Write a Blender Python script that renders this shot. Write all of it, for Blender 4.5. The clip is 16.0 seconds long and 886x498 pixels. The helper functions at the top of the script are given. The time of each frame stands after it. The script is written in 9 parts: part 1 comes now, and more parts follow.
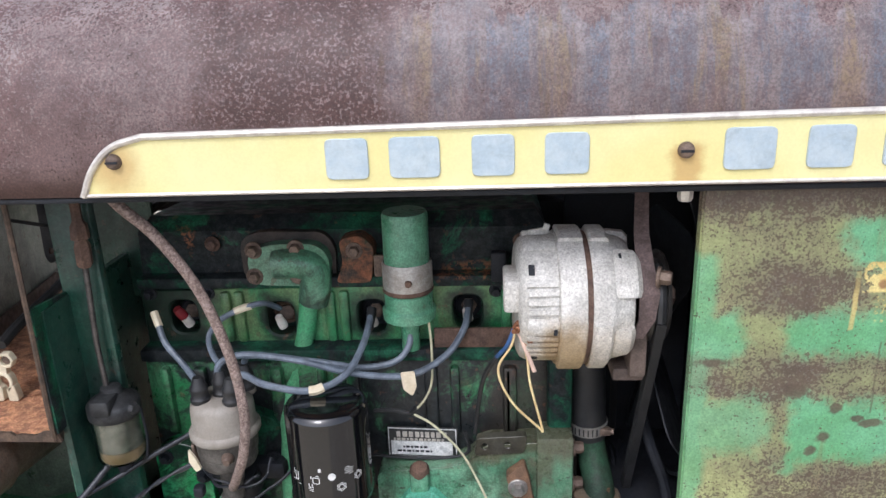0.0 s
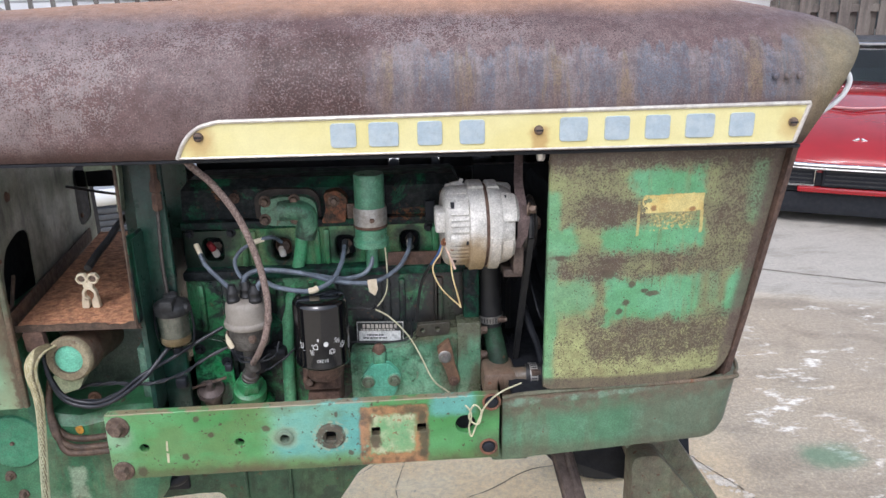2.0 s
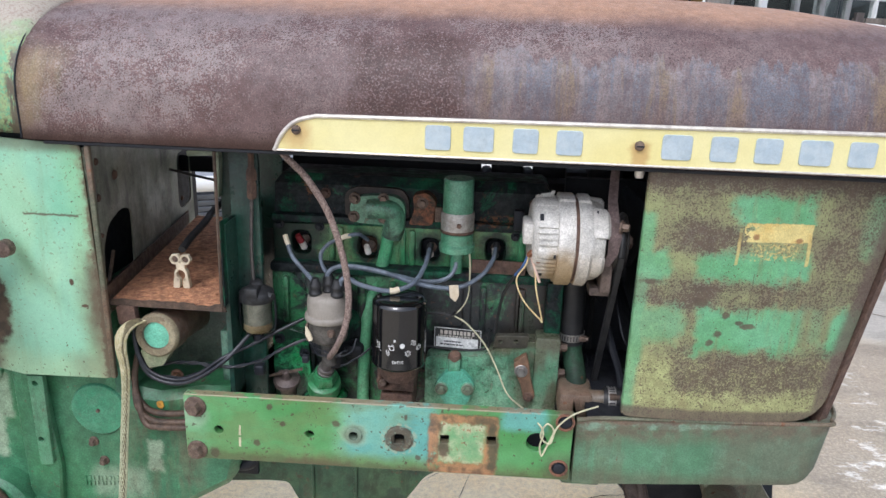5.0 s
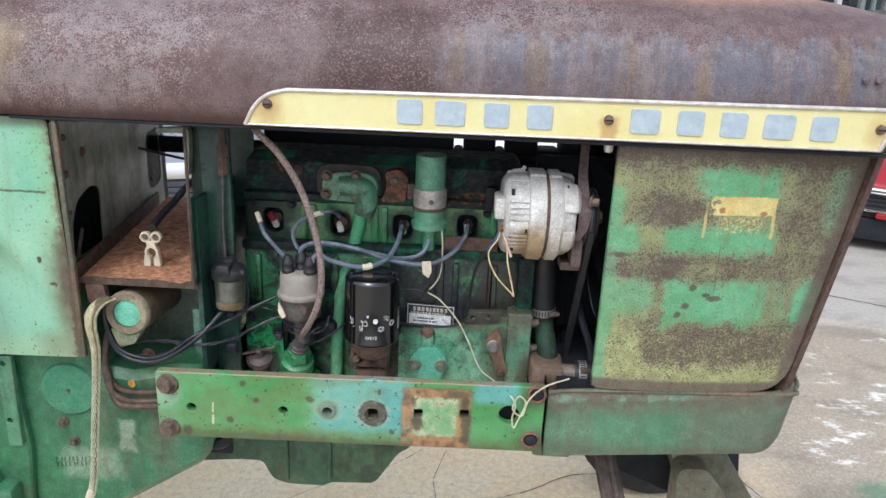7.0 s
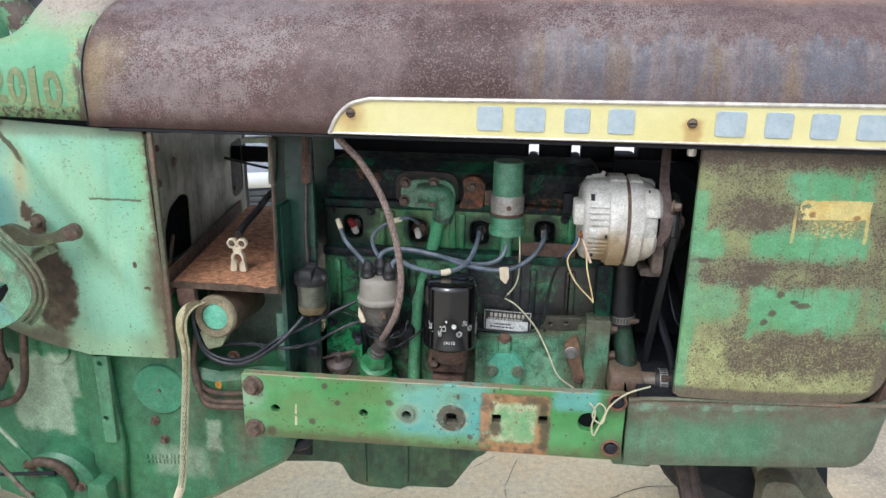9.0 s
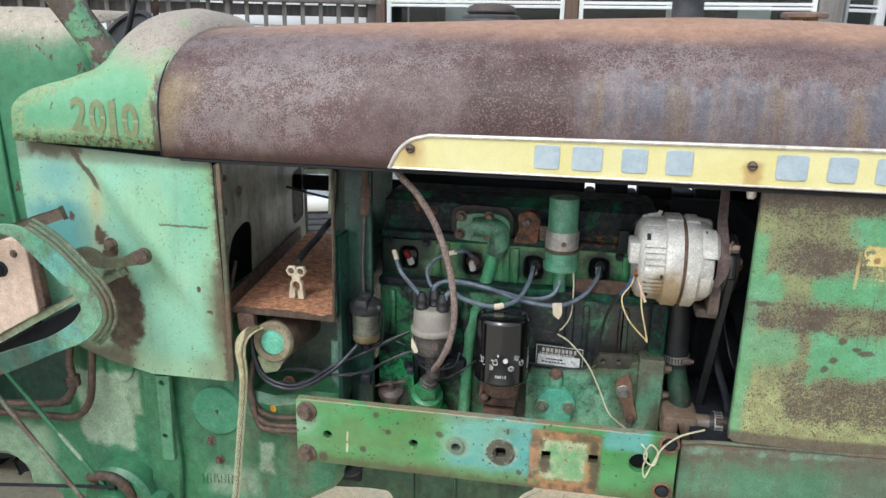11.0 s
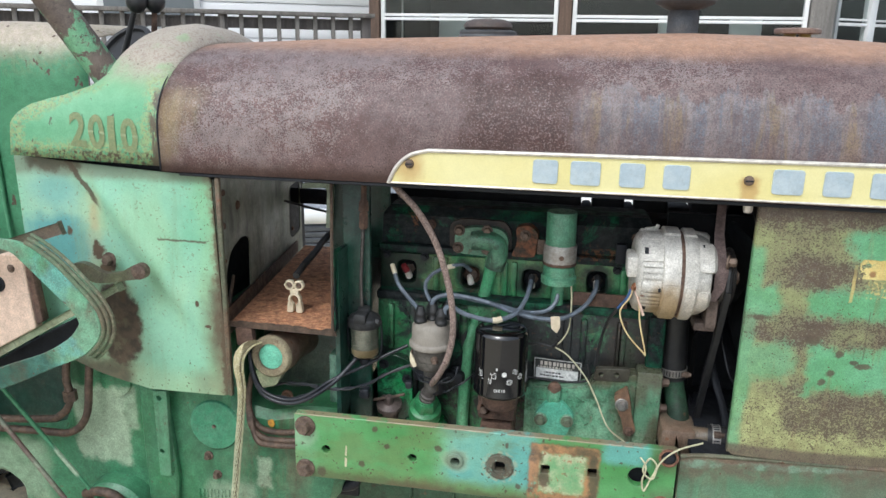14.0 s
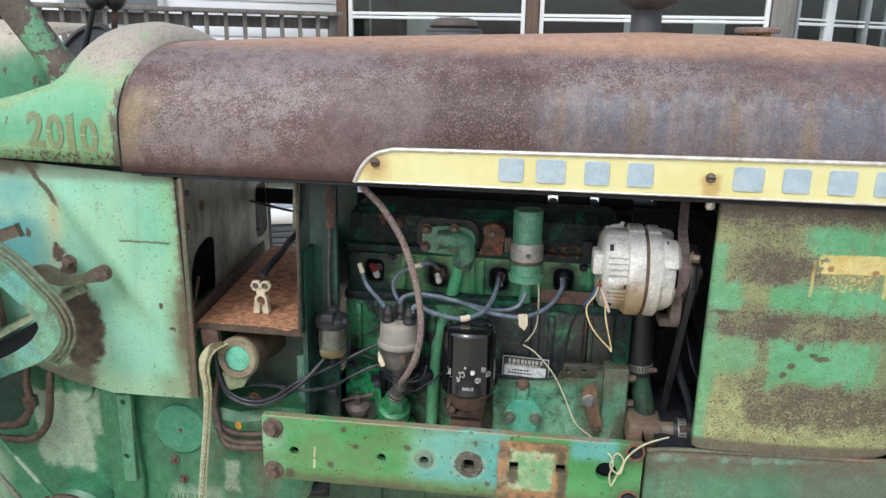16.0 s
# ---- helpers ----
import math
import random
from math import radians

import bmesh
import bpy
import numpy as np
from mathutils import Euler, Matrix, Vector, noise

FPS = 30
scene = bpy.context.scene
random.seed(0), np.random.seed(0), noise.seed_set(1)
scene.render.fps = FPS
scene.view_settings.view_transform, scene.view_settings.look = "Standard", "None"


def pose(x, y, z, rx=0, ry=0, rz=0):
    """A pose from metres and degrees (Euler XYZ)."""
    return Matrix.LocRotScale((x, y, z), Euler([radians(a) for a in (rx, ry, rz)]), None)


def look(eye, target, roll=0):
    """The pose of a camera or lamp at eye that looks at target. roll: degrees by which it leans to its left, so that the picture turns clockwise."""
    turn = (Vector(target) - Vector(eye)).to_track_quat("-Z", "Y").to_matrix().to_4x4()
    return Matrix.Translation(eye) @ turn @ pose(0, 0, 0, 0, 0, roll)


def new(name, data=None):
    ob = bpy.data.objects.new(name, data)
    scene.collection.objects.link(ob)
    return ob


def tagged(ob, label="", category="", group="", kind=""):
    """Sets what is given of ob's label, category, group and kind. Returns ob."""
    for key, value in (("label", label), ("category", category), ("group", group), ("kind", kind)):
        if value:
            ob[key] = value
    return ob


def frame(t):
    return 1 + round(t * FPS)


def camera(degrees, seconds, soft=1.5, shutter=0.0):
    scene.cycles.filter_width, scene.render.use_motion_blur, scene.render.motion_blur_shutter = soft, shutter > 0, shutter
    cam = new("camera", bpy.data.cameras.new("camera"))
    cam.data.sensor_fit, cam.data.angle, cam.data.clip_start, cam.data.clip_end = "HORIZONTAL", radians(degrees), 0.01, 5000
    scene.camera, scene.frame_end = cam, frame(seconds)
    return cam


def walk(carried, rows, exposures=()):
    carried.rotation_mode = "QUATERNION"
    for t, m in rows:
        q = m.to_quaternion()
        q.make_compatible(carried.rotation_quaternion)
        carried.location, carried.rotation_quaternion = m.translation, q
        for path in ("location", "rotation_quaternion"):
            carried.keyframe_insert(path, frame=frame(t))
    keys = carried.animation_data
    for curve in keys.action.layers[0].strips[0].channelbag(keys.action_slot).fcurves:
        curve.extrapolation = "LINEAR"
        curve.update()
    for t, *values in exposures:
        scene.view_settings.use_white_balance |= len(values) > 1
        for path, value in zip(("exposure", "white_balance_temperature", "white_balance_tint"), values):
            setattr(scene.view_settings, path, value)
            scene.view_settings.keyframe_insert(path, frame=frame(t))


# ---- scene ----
cam = camera(62.2, 16.0)
PATH = [
    (0, (0.051, 0.011, 1.608), (-0.089, 1.901, 0.969), -2.2),
    (0.3, (0.015, -0.062, 1.648), (0.017, 1.816, 0.958), -1.9),
    (0.5, (-0.032, -0.189, 1.669), (0.108, 1.686, 0.986), -1.6),
    (0.6, (-0.05, -0.241, 1.686), (0.143, 1.623, 0.986), -1.3),
    (0.8, (-0.073, -0.309, 1.679), (0.194, 1.546, 0.981), -0.7),
    (1, (-0.046, -0.366, 1.674), (0.255, 1.493, 1.002), -0.7),
    (1.2, (0.004, -0.396, 1.692), (0.27, 1.457, 0.989), -1.0),
    (1.5, (0.067, -0.419, 1.664), (0.223, 1.449, 0.967), -2.5),
    (2, (0.009, -0.487, 1.673), (0.106, 1.404, 1.03), -0.9),
    (2.5, (0.0, -0.486, 1.681), (0.058, 1.436, 1.13), -0.0),
    (3, (0.002, -0.469, 1.681), (-0.015, 1.454, 1.133), -0.8),
    (3.5, (0.003, -0.468, 1.672), (-0.074, 1.454, 1.124), -0.6),
    (3.7, (-0.004, -0.466, 1.676), (-0.117, 1.449, 1.11), -0.2),
    (6, (0.015, -0.469, 1.655), (-0.098, 1.424, 1.02), 2.7),
    (6.5, (0.014, -0.481, 1.659), (-0.079, 1.409, 1.014), 2.5),
    (7, (0.011, -0.483, 1.64), (-0.048, 1.411, 0.998), 2.3),
    (7.5, (0.011, -0.479, 1.642), (-0.047, 1.415, 1.002), 1.8),
    (8, (0.015, -0.476, 1.644), (-0.062, 1.416, 1.002), 1.3),
    (8.5, (0.009, -0.486, 1.65), (-0.136, 1.404, 1.012), 0.9),
    (9, (-0.013, -0.494, 1.638), (-0.248, 1.391, 1.013), 0.6),
    (9.5, (-0.015, -0.503, 1.65), (-0.334, 1.373, 1.034), 0.5),
    (11.8, (-0.017, -0.507, 1.662), (-0.406, 1.377, 1.116), 1.1),
    (12, (-0.014, -0.508, 1.663), (-0.407, 1.375, 1.118), 1.1),
    (12.5, (-0.012, -0.514, 1.664), (-0.411, 1.371, 1.126), 0.9),
    (13, (-0.011, -0.513, 1.665), (-0.409, 1.373, 1.133), 0.8),
    (13.5, (-0.017, -0.51, 1.664), (-0.403, 1.378, 1.131), 0.8),
    (14, (-0.025, -0.511, 1.665), (-0.388, 1.382, 1.132), 1.0),
    (14.5, (-0.022, -0.504, 1.661), (-0.357, 1.393, 1.123), 1.1),
    (15, (-0.021, -0.505, 1.664), (-0.329, 1.396, 1.124), 1.2),
    (15.5, (-0.017, -0.507, 1.665), (-0.308, 1.397, 1.126), 1.2),
    (16, (-0.019, -0.509, 1.665), (-0.303, 1.397, 1.13), 1.1),
]
EXPOSURES = [(0.0, -0.16, 6000.0, 14.0), (0.5, -0.18, 6000.0, 14.0), (1.0, -0.28, 6000.0, 14.0), (2.0, -0.33, 6000.0, 14.0), (7.0, -0.31, 5950.0, 11.0), (12.0, -0.32, 6100.0, 6.5), (16.0, -0.32, 6100.0, 6.5)]
walk(cam, [(t, look(eye, target, roll)) for t, eye, target, roll in PATH], EXPOSURES)

# ---- world, sun and exposure ----
world = bpy.data.worlds.new("overcast_sky")
scene.world = world
world.use_nodes = True
wn, wl = world.node_tree.nodes, world.node_tree.links
sky = wn.new("ShaderNodeTexSky")
sky.sky_type, sky.sun_disc = "NISHITA", False
sky.sun_elevation, sky.sun_rotation = radians(55), radians(200)
sky.dust_density, sky.air_density, sky.ozone_density = 3.5, 1.0, 1.5
wn["Background"].inputs["Strength"].default_value = 0.30
cloud = wn.new("ShaderNodeHueSaturation")
cloud.inputs["Saturation"].default_value = 0.40
wl.new(sky.outputs["Color"], cloud.inputs["Color"])
wl.new(cloud.outputs["Color"], wn["Background"].inputs["Color"])
sun = new("sun", bpy.data.lights.new("sun", "SUN"))
sun.data.energy, sun.data.angle, sun.data.color = 0.95, radians(16), (1.0, 0.97, 0.94)
sun.matrix_world = look((-2.5, -8, 12), (0, 0.8, 1.2))


# ---- material builder ----
class Mat:
    """A small builder of procedural materials in world metres."""

    def __init__(self, name):
        self.m = bpy.data.materials.new(name)
        self.m.use_nodes = True
        self.t = self.m.node_tree
        self.b = self.t.nodes["Principled BSDF"]
        self.co = self.t.nodes.new("ShaderNodeTexCoord").outputs["Object"]
        sep = self.t.nodes.new("ShaderNodeSeparateXYZ")
        self.t.links.new(self.co, sep.inputs[0])
        self.x, self.y, self.z = sep.outputs

    def plug(self, socket, v):
        if isinstance(v, bpy.types.NodeSocket):
            self.t.links.new(v, socket)
        elif isinstance(v, tuple) and len(v) == 3 and socket.type == "RGBA":
            socket.default_value = (*v, 1)
        else:
            socket.default_value = v

    def vec(self, sx=1, sy=1, sz=1):
        n = self.t.nodes.new("ShaderNodeMapping")
        self.plug(n.inputs["Vector"], self.co)
        n.inputs["Scale"].default_value = (sx, sy, sz)
        return n.outputs[0]

    def noise(self, scale, detail=4.0, rough=0.6, vec=None, dist=0.0):
        n = self.t.nodes.new("ShaderNodeTexNoise")
        self.plug(n.inputs["Vector"], vec or self.co)
        for key, v in (("Scale", scale), ("Detail", detail), ("Roughness", rough), ("Distortion", dist)):
            n.inputs[key].default_value = v
        return n.outputs["Fac"]

    def cells(self, scale, vec=None, feature="F1"):
        n = self.t.nodes.new("ShaderNodeTexVoronoi")
        n.feature = feature
        self.plug(n.inputs["Vector"], vec or self.co)
        n.inputs["Scale"].default_value = scale
        return n.outputs["Distance"]

    def step(self, v, a, b, lo=0.0, hi=1.0):
        n = self.t.nodes.new("ShaderNodeMapRange")
        n.interpolation_type = "SMOOTHSTEP"
        for i, u in enumerate((v, a, b, lo, hi)):
            self.plug(n.inputs[i], u)
        return n.outputs[0]

    def math(self, op, a, b=0.0):
        n = self.t.nodes.new("ShaderNodeMath")
        n.operation = op
        self.plug(n.inputs[0], a)
        self.plug(n.inputs[1], b)
        return n.outputs[0]

    def mul(self, *a):
        out = a[0]
        for b in a[1:]:
            out = self.math("MULTIPLY", out, b)
        return out

    def mix(self, fac, a, b):
        n = self.t.nodes.new("ShaderNodeMix")
        n.data_type = "RGBA"
        self.plug(n.inputs[0], fac)
        self.plug(n.inputs[6], a)
        self.plug(n.inputs[7], b)
        return n.outputs[2]

    def box(self, x0, x1, z0, z1, soft=0.02, wob=0.04, scale=12.0, axes=("x", "z")):
        n = self.math("SUBTRACT", self.noise(scale, 5, 0.65), 0.5)
        pick = {"x": self.x, "y": self.y, "z": self.z}
        px = self.math("ADD", pick[axes[0]], self.math("MULTIPLY", n, wob * 2))
        n2 = self.math("SUBTRACT", self.noise(scale * 1.37, 5, 0.65), 0.5)
        pz = self.math("ADD", pick[axes[1]], self.math("MULTIPLY", n2, wob * 2))
        return self.mul(self.step(px, x0 - soft, x0 + soft), self.step(px, x1 - soft, x1 + soft, 1.0, 0.0),
                        self.step(pz, z0 - soft, z0 + soft), self.step(pz, z1 - soft, z1 + soft, 1.0, 0.0))

    def blob(self, cx, cz, rx, rz, wob=0.6, scale=14.0, edge=0.25):
        dx = self.math("DIVIDE", self.math("SUBTRACT", self.x, cx), rx)
        dz = self.math("DIVIDE", self.math("SUBTRACT", self.z, cz), rz)
        d = self.math("SQRT", self.math("ADD", self.mul(dx, dx), self.mul(dz, dz)))
        n = self.math("MULTIPLY", self.math("SUBTRACT", self.noise(scale, 5, 0.65), 0.5), wob * 2)
        return self.step(self.math("ADD", d, n), 1 - edge, 1 + edge, 1.0, 0.0)

    def both(self, a, b):
        return self.math("MAXIMUM", a, b)

    def mottle(self, color, amount):
        """Fine grit and soft cloudiness over a colour: two scales of lighter and darker grain."""
        fine = self.step(self.noise(430, 2.5, 0.65), 0.34, 0.66, 1 - amount, 1 + amount)
        soft = self.step(self.noise(48, 5, 0.7), 0.30, 0.70, 1 - 0.8 * amount, 1 + 0.8 * amount)
        n = self.t.nodes.new("ShaderNodeMix")
        n.data_type, n.blend_type = "RGBA", "MULTIPLY"
        n.inputs[0].default_value = 1.0
        self.plug(n.inputs[6], color)
        self.plug(n.inputs[7], self.mul(fine, soft))
        return n.outputs[2]

    def done(self, color, rough=0.5, metal=0.0, bump=None, strength=0.3, distance=0.002, grit=0.16, **more):
        self.plug(self.b.inputs["Base Color"], self.mottle(color, grit) if grit > 0 else color)
        self.plug(self.b.inputs["Roughness"], rough)
        self.plug(self.b.inputs["Metallic"], metal)
        for key, v in more.items():
            self.plug(self.b.inputs[key.replace("_", " ")], v)
        if bump is not None:
            n = self.t.nodes.new("ShaderNodeBump")
            n.inputs["Strength"].default_value = strength
            n.inputs["Distance"].default_value = distance
            self.plug(n.inputs["Height"], bump)
            self.t.links.new(n.outputs[0], self.b.inputs["Normal"])
        return self.m


RUST, RUST_DARK, RUST_ORANGE = (0.15, 0.075, 0.045), (0.06, 0.035, 0.028), (0.36, 0.13, 0.045)


def worn_paint(name, base, alt, rust=0.5, scale=9.0, dirt=(0.05, 0.045, 0.03), dirty=0.4, rough=0.5, orange=0.3, fine=90.0, grain=0.04, oily=0.0, extra=None, **more):
    """Old enamel: two tones in large patches, rust through fine speckles, layered grime and runs in between."""
    k = Mat(name)
    c = k.mix(k.step(k.noise(scale * 0.6, 5, 0.6), 0.38, 0.62), base, alt)
    c = k.mix(k.mul(k.step(k.noise(fine * 0.5, 3, 0.7), 0.35, 0.75), grain), c, (0.75, 0.8, 0.7))
    c = k.mix(k.mul(k.step(k.noise(scale * 1.3, 6, 0.7, dist=0.6), 0.45, 0.75), dirty), c, dirt)
    run = k.mul(k.step(k.noise(scale * 3.0, 5, 0.65, k.vec(1, 1, 0.14)), 0.52, 0.66), 0.45 * dirty)
    c = k.mix(run, c, tuple(0.6 * v for v in dirt))
    black = k.noise(scale * 0.55, 7, 0.74, dist=0.5)
    c = k.mix(k.mul(k.step(black, 0.60 - 0.25 * oily, 0.65 - 0.18 * oily), min(1.0, oily * 1.5)), c, k.mix(k.step(k.noise(scale * 4, 4, 0.7), 0.4, 0.65), (0.009, 0.012, 0.014), (0.023, 0.027, 0.029)))
    if extra:
        c = extra(k, c)
    big = k.step(k.noise(scale * 0.8, 6, 0.7), 0.72 - 0.35 * rust, 0.86 - 0.3 * rust)
    spk = k.step(k.noise(fine * 2.2, 4, 0.7), 0.58, 0.63)
    spots = k.step(k.noise(fine * 0.75, 3, 0.55), 0.655, 0.68)
    r = k.both(k.mul(big, k.both(spk, 0.35)), k.mul(spots, min(1.0, rust * 1.3)))
    rc = k.mix(k.noise(scale * 4, 4), RUST_DARK, RUST)
    rc = k.mix(k.mul(k.step(k.noise(scale * 2.4, 4), 0.5, 0.7), orange), rc, RUST_ORANGE)
    c = k.mix(r, c, rc)
    ro = k.math("ADD", k.math("MULTIPLY", r, 0.35), k.step(k.noise(scale * 2.2, 5, 0.7), 0.3, 0.7, rough * 0.7, rough * 1.25))
    h = k.math("ADD", k.math("MULTIPLY", r, -0.6), k.math("ADD", k.math("MULTIPLY", k.noise(fine * 2.5, 4), 0.5), k.math("MULTIPLY", k.noise(fine * 0.4, 5), 0.6)))
    return k.done(c, ro, 0.0, h, 0.40, 0.002, 0.22, **more)


def plain(name, base, alt=None, rough=0.5, metal=0.0, scale=25.0, bump=0.15, dirt=0.25, dirtc=(0.03, 0.025, 0.02), grit=0.0, **more):
    k = Mat(name)
    alt = alt or tuple(0.7 * v for v in base)
    c = k.mix(k.step(k.noise(scale, 5, 0.65), 0.35, 0.65), base, alt)
    c = k.mix(k.mul(k.step(k.noise(scale * 0.5, 6, 0.7, dist=0.8), 0.5, 0.75), dirt), c, dirtc)
    ro = k.step(k.noise(scale * 2, 4), 0.3, 0.7, rough * 0.85, min(1.0, rough * 1.2))
    return k.done(c, ro, metal, k.noise(scale * 8, 4), bump, 0.001, grit or min(0.20, bump * 0.4), **more)


# ---- hood: rust-brown bare sheet with grey bloom and heat streaks ----
def hood_material():
    k = Mat("rusted_hood_sheet")
    c = k.mix(k.step(k.noise(3.0, 4), 0.35, 0.65), (0.088, 0.044, 0.040), (0.118, 0.064, 0.058))
    c = k.mix(k.mul(k.step(k.noise(24, 4, 0.6), 0.45, 0.62), 0.5), c, (0.150, 0.098, 0.090))
    # grey-violet bloom broken into grains; the grains thin out towards the lower edge
    grain = k.noise(330, 2.5, 0.6)
    large = k.noise(5.5, 5, 0.62, k.vec(0.8, 1, 1.2))
    mid = k.noise(42, 4, 0.65)
    rear = k.step(k.x, -0.30, -0.05, 1.0, 0.0)
    low = k.step(k.math("ADD", k.z, k.math("MULTIPLY", k.noise(7, 3), 0.05)), 1.48, 1.545)
    lift = k.math("ADD", k.math("MULTIPLY", k.math("SUBTRACT", large, 0.5), 0.75), k.math("MULTIPLY", k.math("SUBTRACT", mid, 0.5), 0.45))
    lift = k.math("ADD", lift, k.math("SUBTRACT", k.mul(low, 0.085), k.mul(rear, 0.015)))
    g = k.step(k.math("ADD", grain, lift), 0.548, 0.598)
    worn = k.both(k.box(-0.80, -0.42, 1.48, 1.66, 0.05, 0.10, 7), k.mul(k.step(k.noise(4.0, 4, 0.6), 0.50, 0.62), 0.6, k.step(k.x, -0.1, 0.25, 1.0, 0.25)))
    worn = k.both(worn, k.mul(k.box(-0.80, 0.22, 1.600, 1.655, 0.02, 0.04, 9), 0.75))
    smooth = k.mix(k.step(k.noise(20, 4), 0.35, 0.65), (0.108, 0.068, 0.066), (0.134, 0.092, 0.089))
    c = k.mix(k.mul(k.math("SUBTRACT", 1.0, worn), 0.7), c, smooth)
    c = k.mix(k.mul(g, k.step(worn, 0.0, 1.0, 0.34, 0.92)), c, k.mix(k.noise(12, 3), (0.195, 0.155, 0.155), (0.235, 0.190, 0.180)))
    pit = k.mul(k.step(k.noise(310, 2, 0.5), 0.60, 0.635), k.step(k.noise(14, 4), 0.40, 0.60))
    c = k.mix(k.mul(pit, 0.85), c, (0.040, 0.020, 0.018))
    dark = k.mul(k.box(-0.23, -0.05, 1.505, 1.62, 0.02, 0.08, 10), k.step(k.noise(300, 2.5, 0.6), 0.42, 0.47))
    c = k.mix(k.mul(dark, 0.92), c, (0.052, 0.022, 0.018))
    # vertical heat and run-off streaks in the old paint band
    st = k.noise(19, 6, 0.68, k.vec(1.0, 0.1, 0.10))
    st2 = k.noise(60, 4, 0.6, k.vec(1.0, 0.1, 0.07))
    zz = k.math("ADD", k.z, k.math("MULTIPLY", k.math("SUBTRACT", k.noise(30, 5, 0.65, k.vec(1, 0.1, 0.22)), 0.5), 0.13))
    band = k.mul(k.step(zz, 1.596, 1.603, 1.0, 0.0), k.step(k.math("ADD", k.x, k.math("MULTIPLY", k.noise(14), 0.12)), -0.01, 0.07), k.step(zz, 1.50, 1.54, 0.45, 1.0))
    sc = k.mix(k.step(st2, 0.36, 0.62), (0.100, 0.096, 0.112), (0.162, 0.136, 0.138))
    sc = k.mix(k.mul(k.step(st, 0.505, 0.575), 0.8), sc, (0.172, 0.120, 0.062))
    sc = k.mix(k.mul(k.step(st, 0.42, 0.465, 1.0, 0.0), 0.85), sc, (0.100, 0.110, 0.138))
    fringe = k.mul(k.step(zz, 1.560, 1.596), k.step(k.noise(70, 4, 0.65), 0.42, 0.58))
    sc = k.mix(k.mul(fringe, 0.55), sc, (0.225, 0.200, 0.202))
    sc = k.mix(k.mul(k.step(k.noise(34, 6, 0.75, k.vec(1, 0.1, 0.35)), 0.52, 0.62), 0.45), sc, (0.075, 0.052, 0.058))
    c = k.mix(k.mul(band, k.step(k.noise(60, 4), 0.30, 0.50, 0.50, 0.9), k.step(k.noise(210, 2, 0.5), 0.40, 0.48, 0.55, 1.0)), c, sc)
    # old olive paint left at the rear edge and at the nose
    lean = k.math("SUBTRACT", k.math("ADD", k.x, k.math("MULTIPLY", k.noise(12, 5, 0.65), 0.11)), k.math("MULTIPLY", k.math("SUBTRACT", k.z, 1.575), 0.62))
    rear = k.mul(k.step(lean, -0.690, -0.615, 1.0, 0.0), k.step(k.math("ADD", k.z, k.math("MULTIPLY", k.noise(9, 4), 0.05)), 1.585, 1.635, 1.0, 0.0))
    c = k.mix(k.mul(rear, 0.85, k.step(k.noise(26, 4, 0.6, k.vec(1, 0.1, 0.12)), 0.32, 0.62, 0.35, 1.0)), c, k.mix(k.step(k.noise(34, 3, 0.5, k.vec(1, 0.1, 0.1)), 0.4, 0.6), (0.265, 0.250, 0.125), (0.27, 0.205, 0.105)))
    nose = k.mul(k.step(k.math("ADD", k.x, k.math("MULTIPLY", k.noise(18, 4, 0.5, k.vec(1, 0.1, 0.12)), 0.16)), 0.70, 0.80), k.step(k.z, 1.60, 1.64, 1.0, 0.0))
    c = k.mix(k.mul(nose, 0.75), c, (0.23, 0.19, 0.10))
    # warm rust tone along the crown, lightened for the sky reflection
    crown = k.step(k.math("ADD", k.z, k.math("MULTIPLY", k.noise(9, 4), 0.02)), 1.650, 1.685)
    c = k.mix(k.mul(crown, 0.85), c, (0.41, 0.235, 0.145))
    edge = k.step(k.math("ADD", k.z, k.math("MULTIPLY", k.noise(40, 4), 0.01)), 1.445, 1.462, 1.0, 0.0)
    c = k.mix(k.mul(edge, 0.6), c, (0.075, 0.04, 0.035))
    r = k.step(k.noise(70, 5, 0.7), 0.3, 0.7, 0.42, 0.62)
    return k.done(c, r, 0.0, k.math("SUBTRACT", k.noise(230, 5, 0.7), k.math("MULTIPLY", pit, 0.5)), 0.4, 0.0014, 0.20, Specular_IOR_Level=0.48)


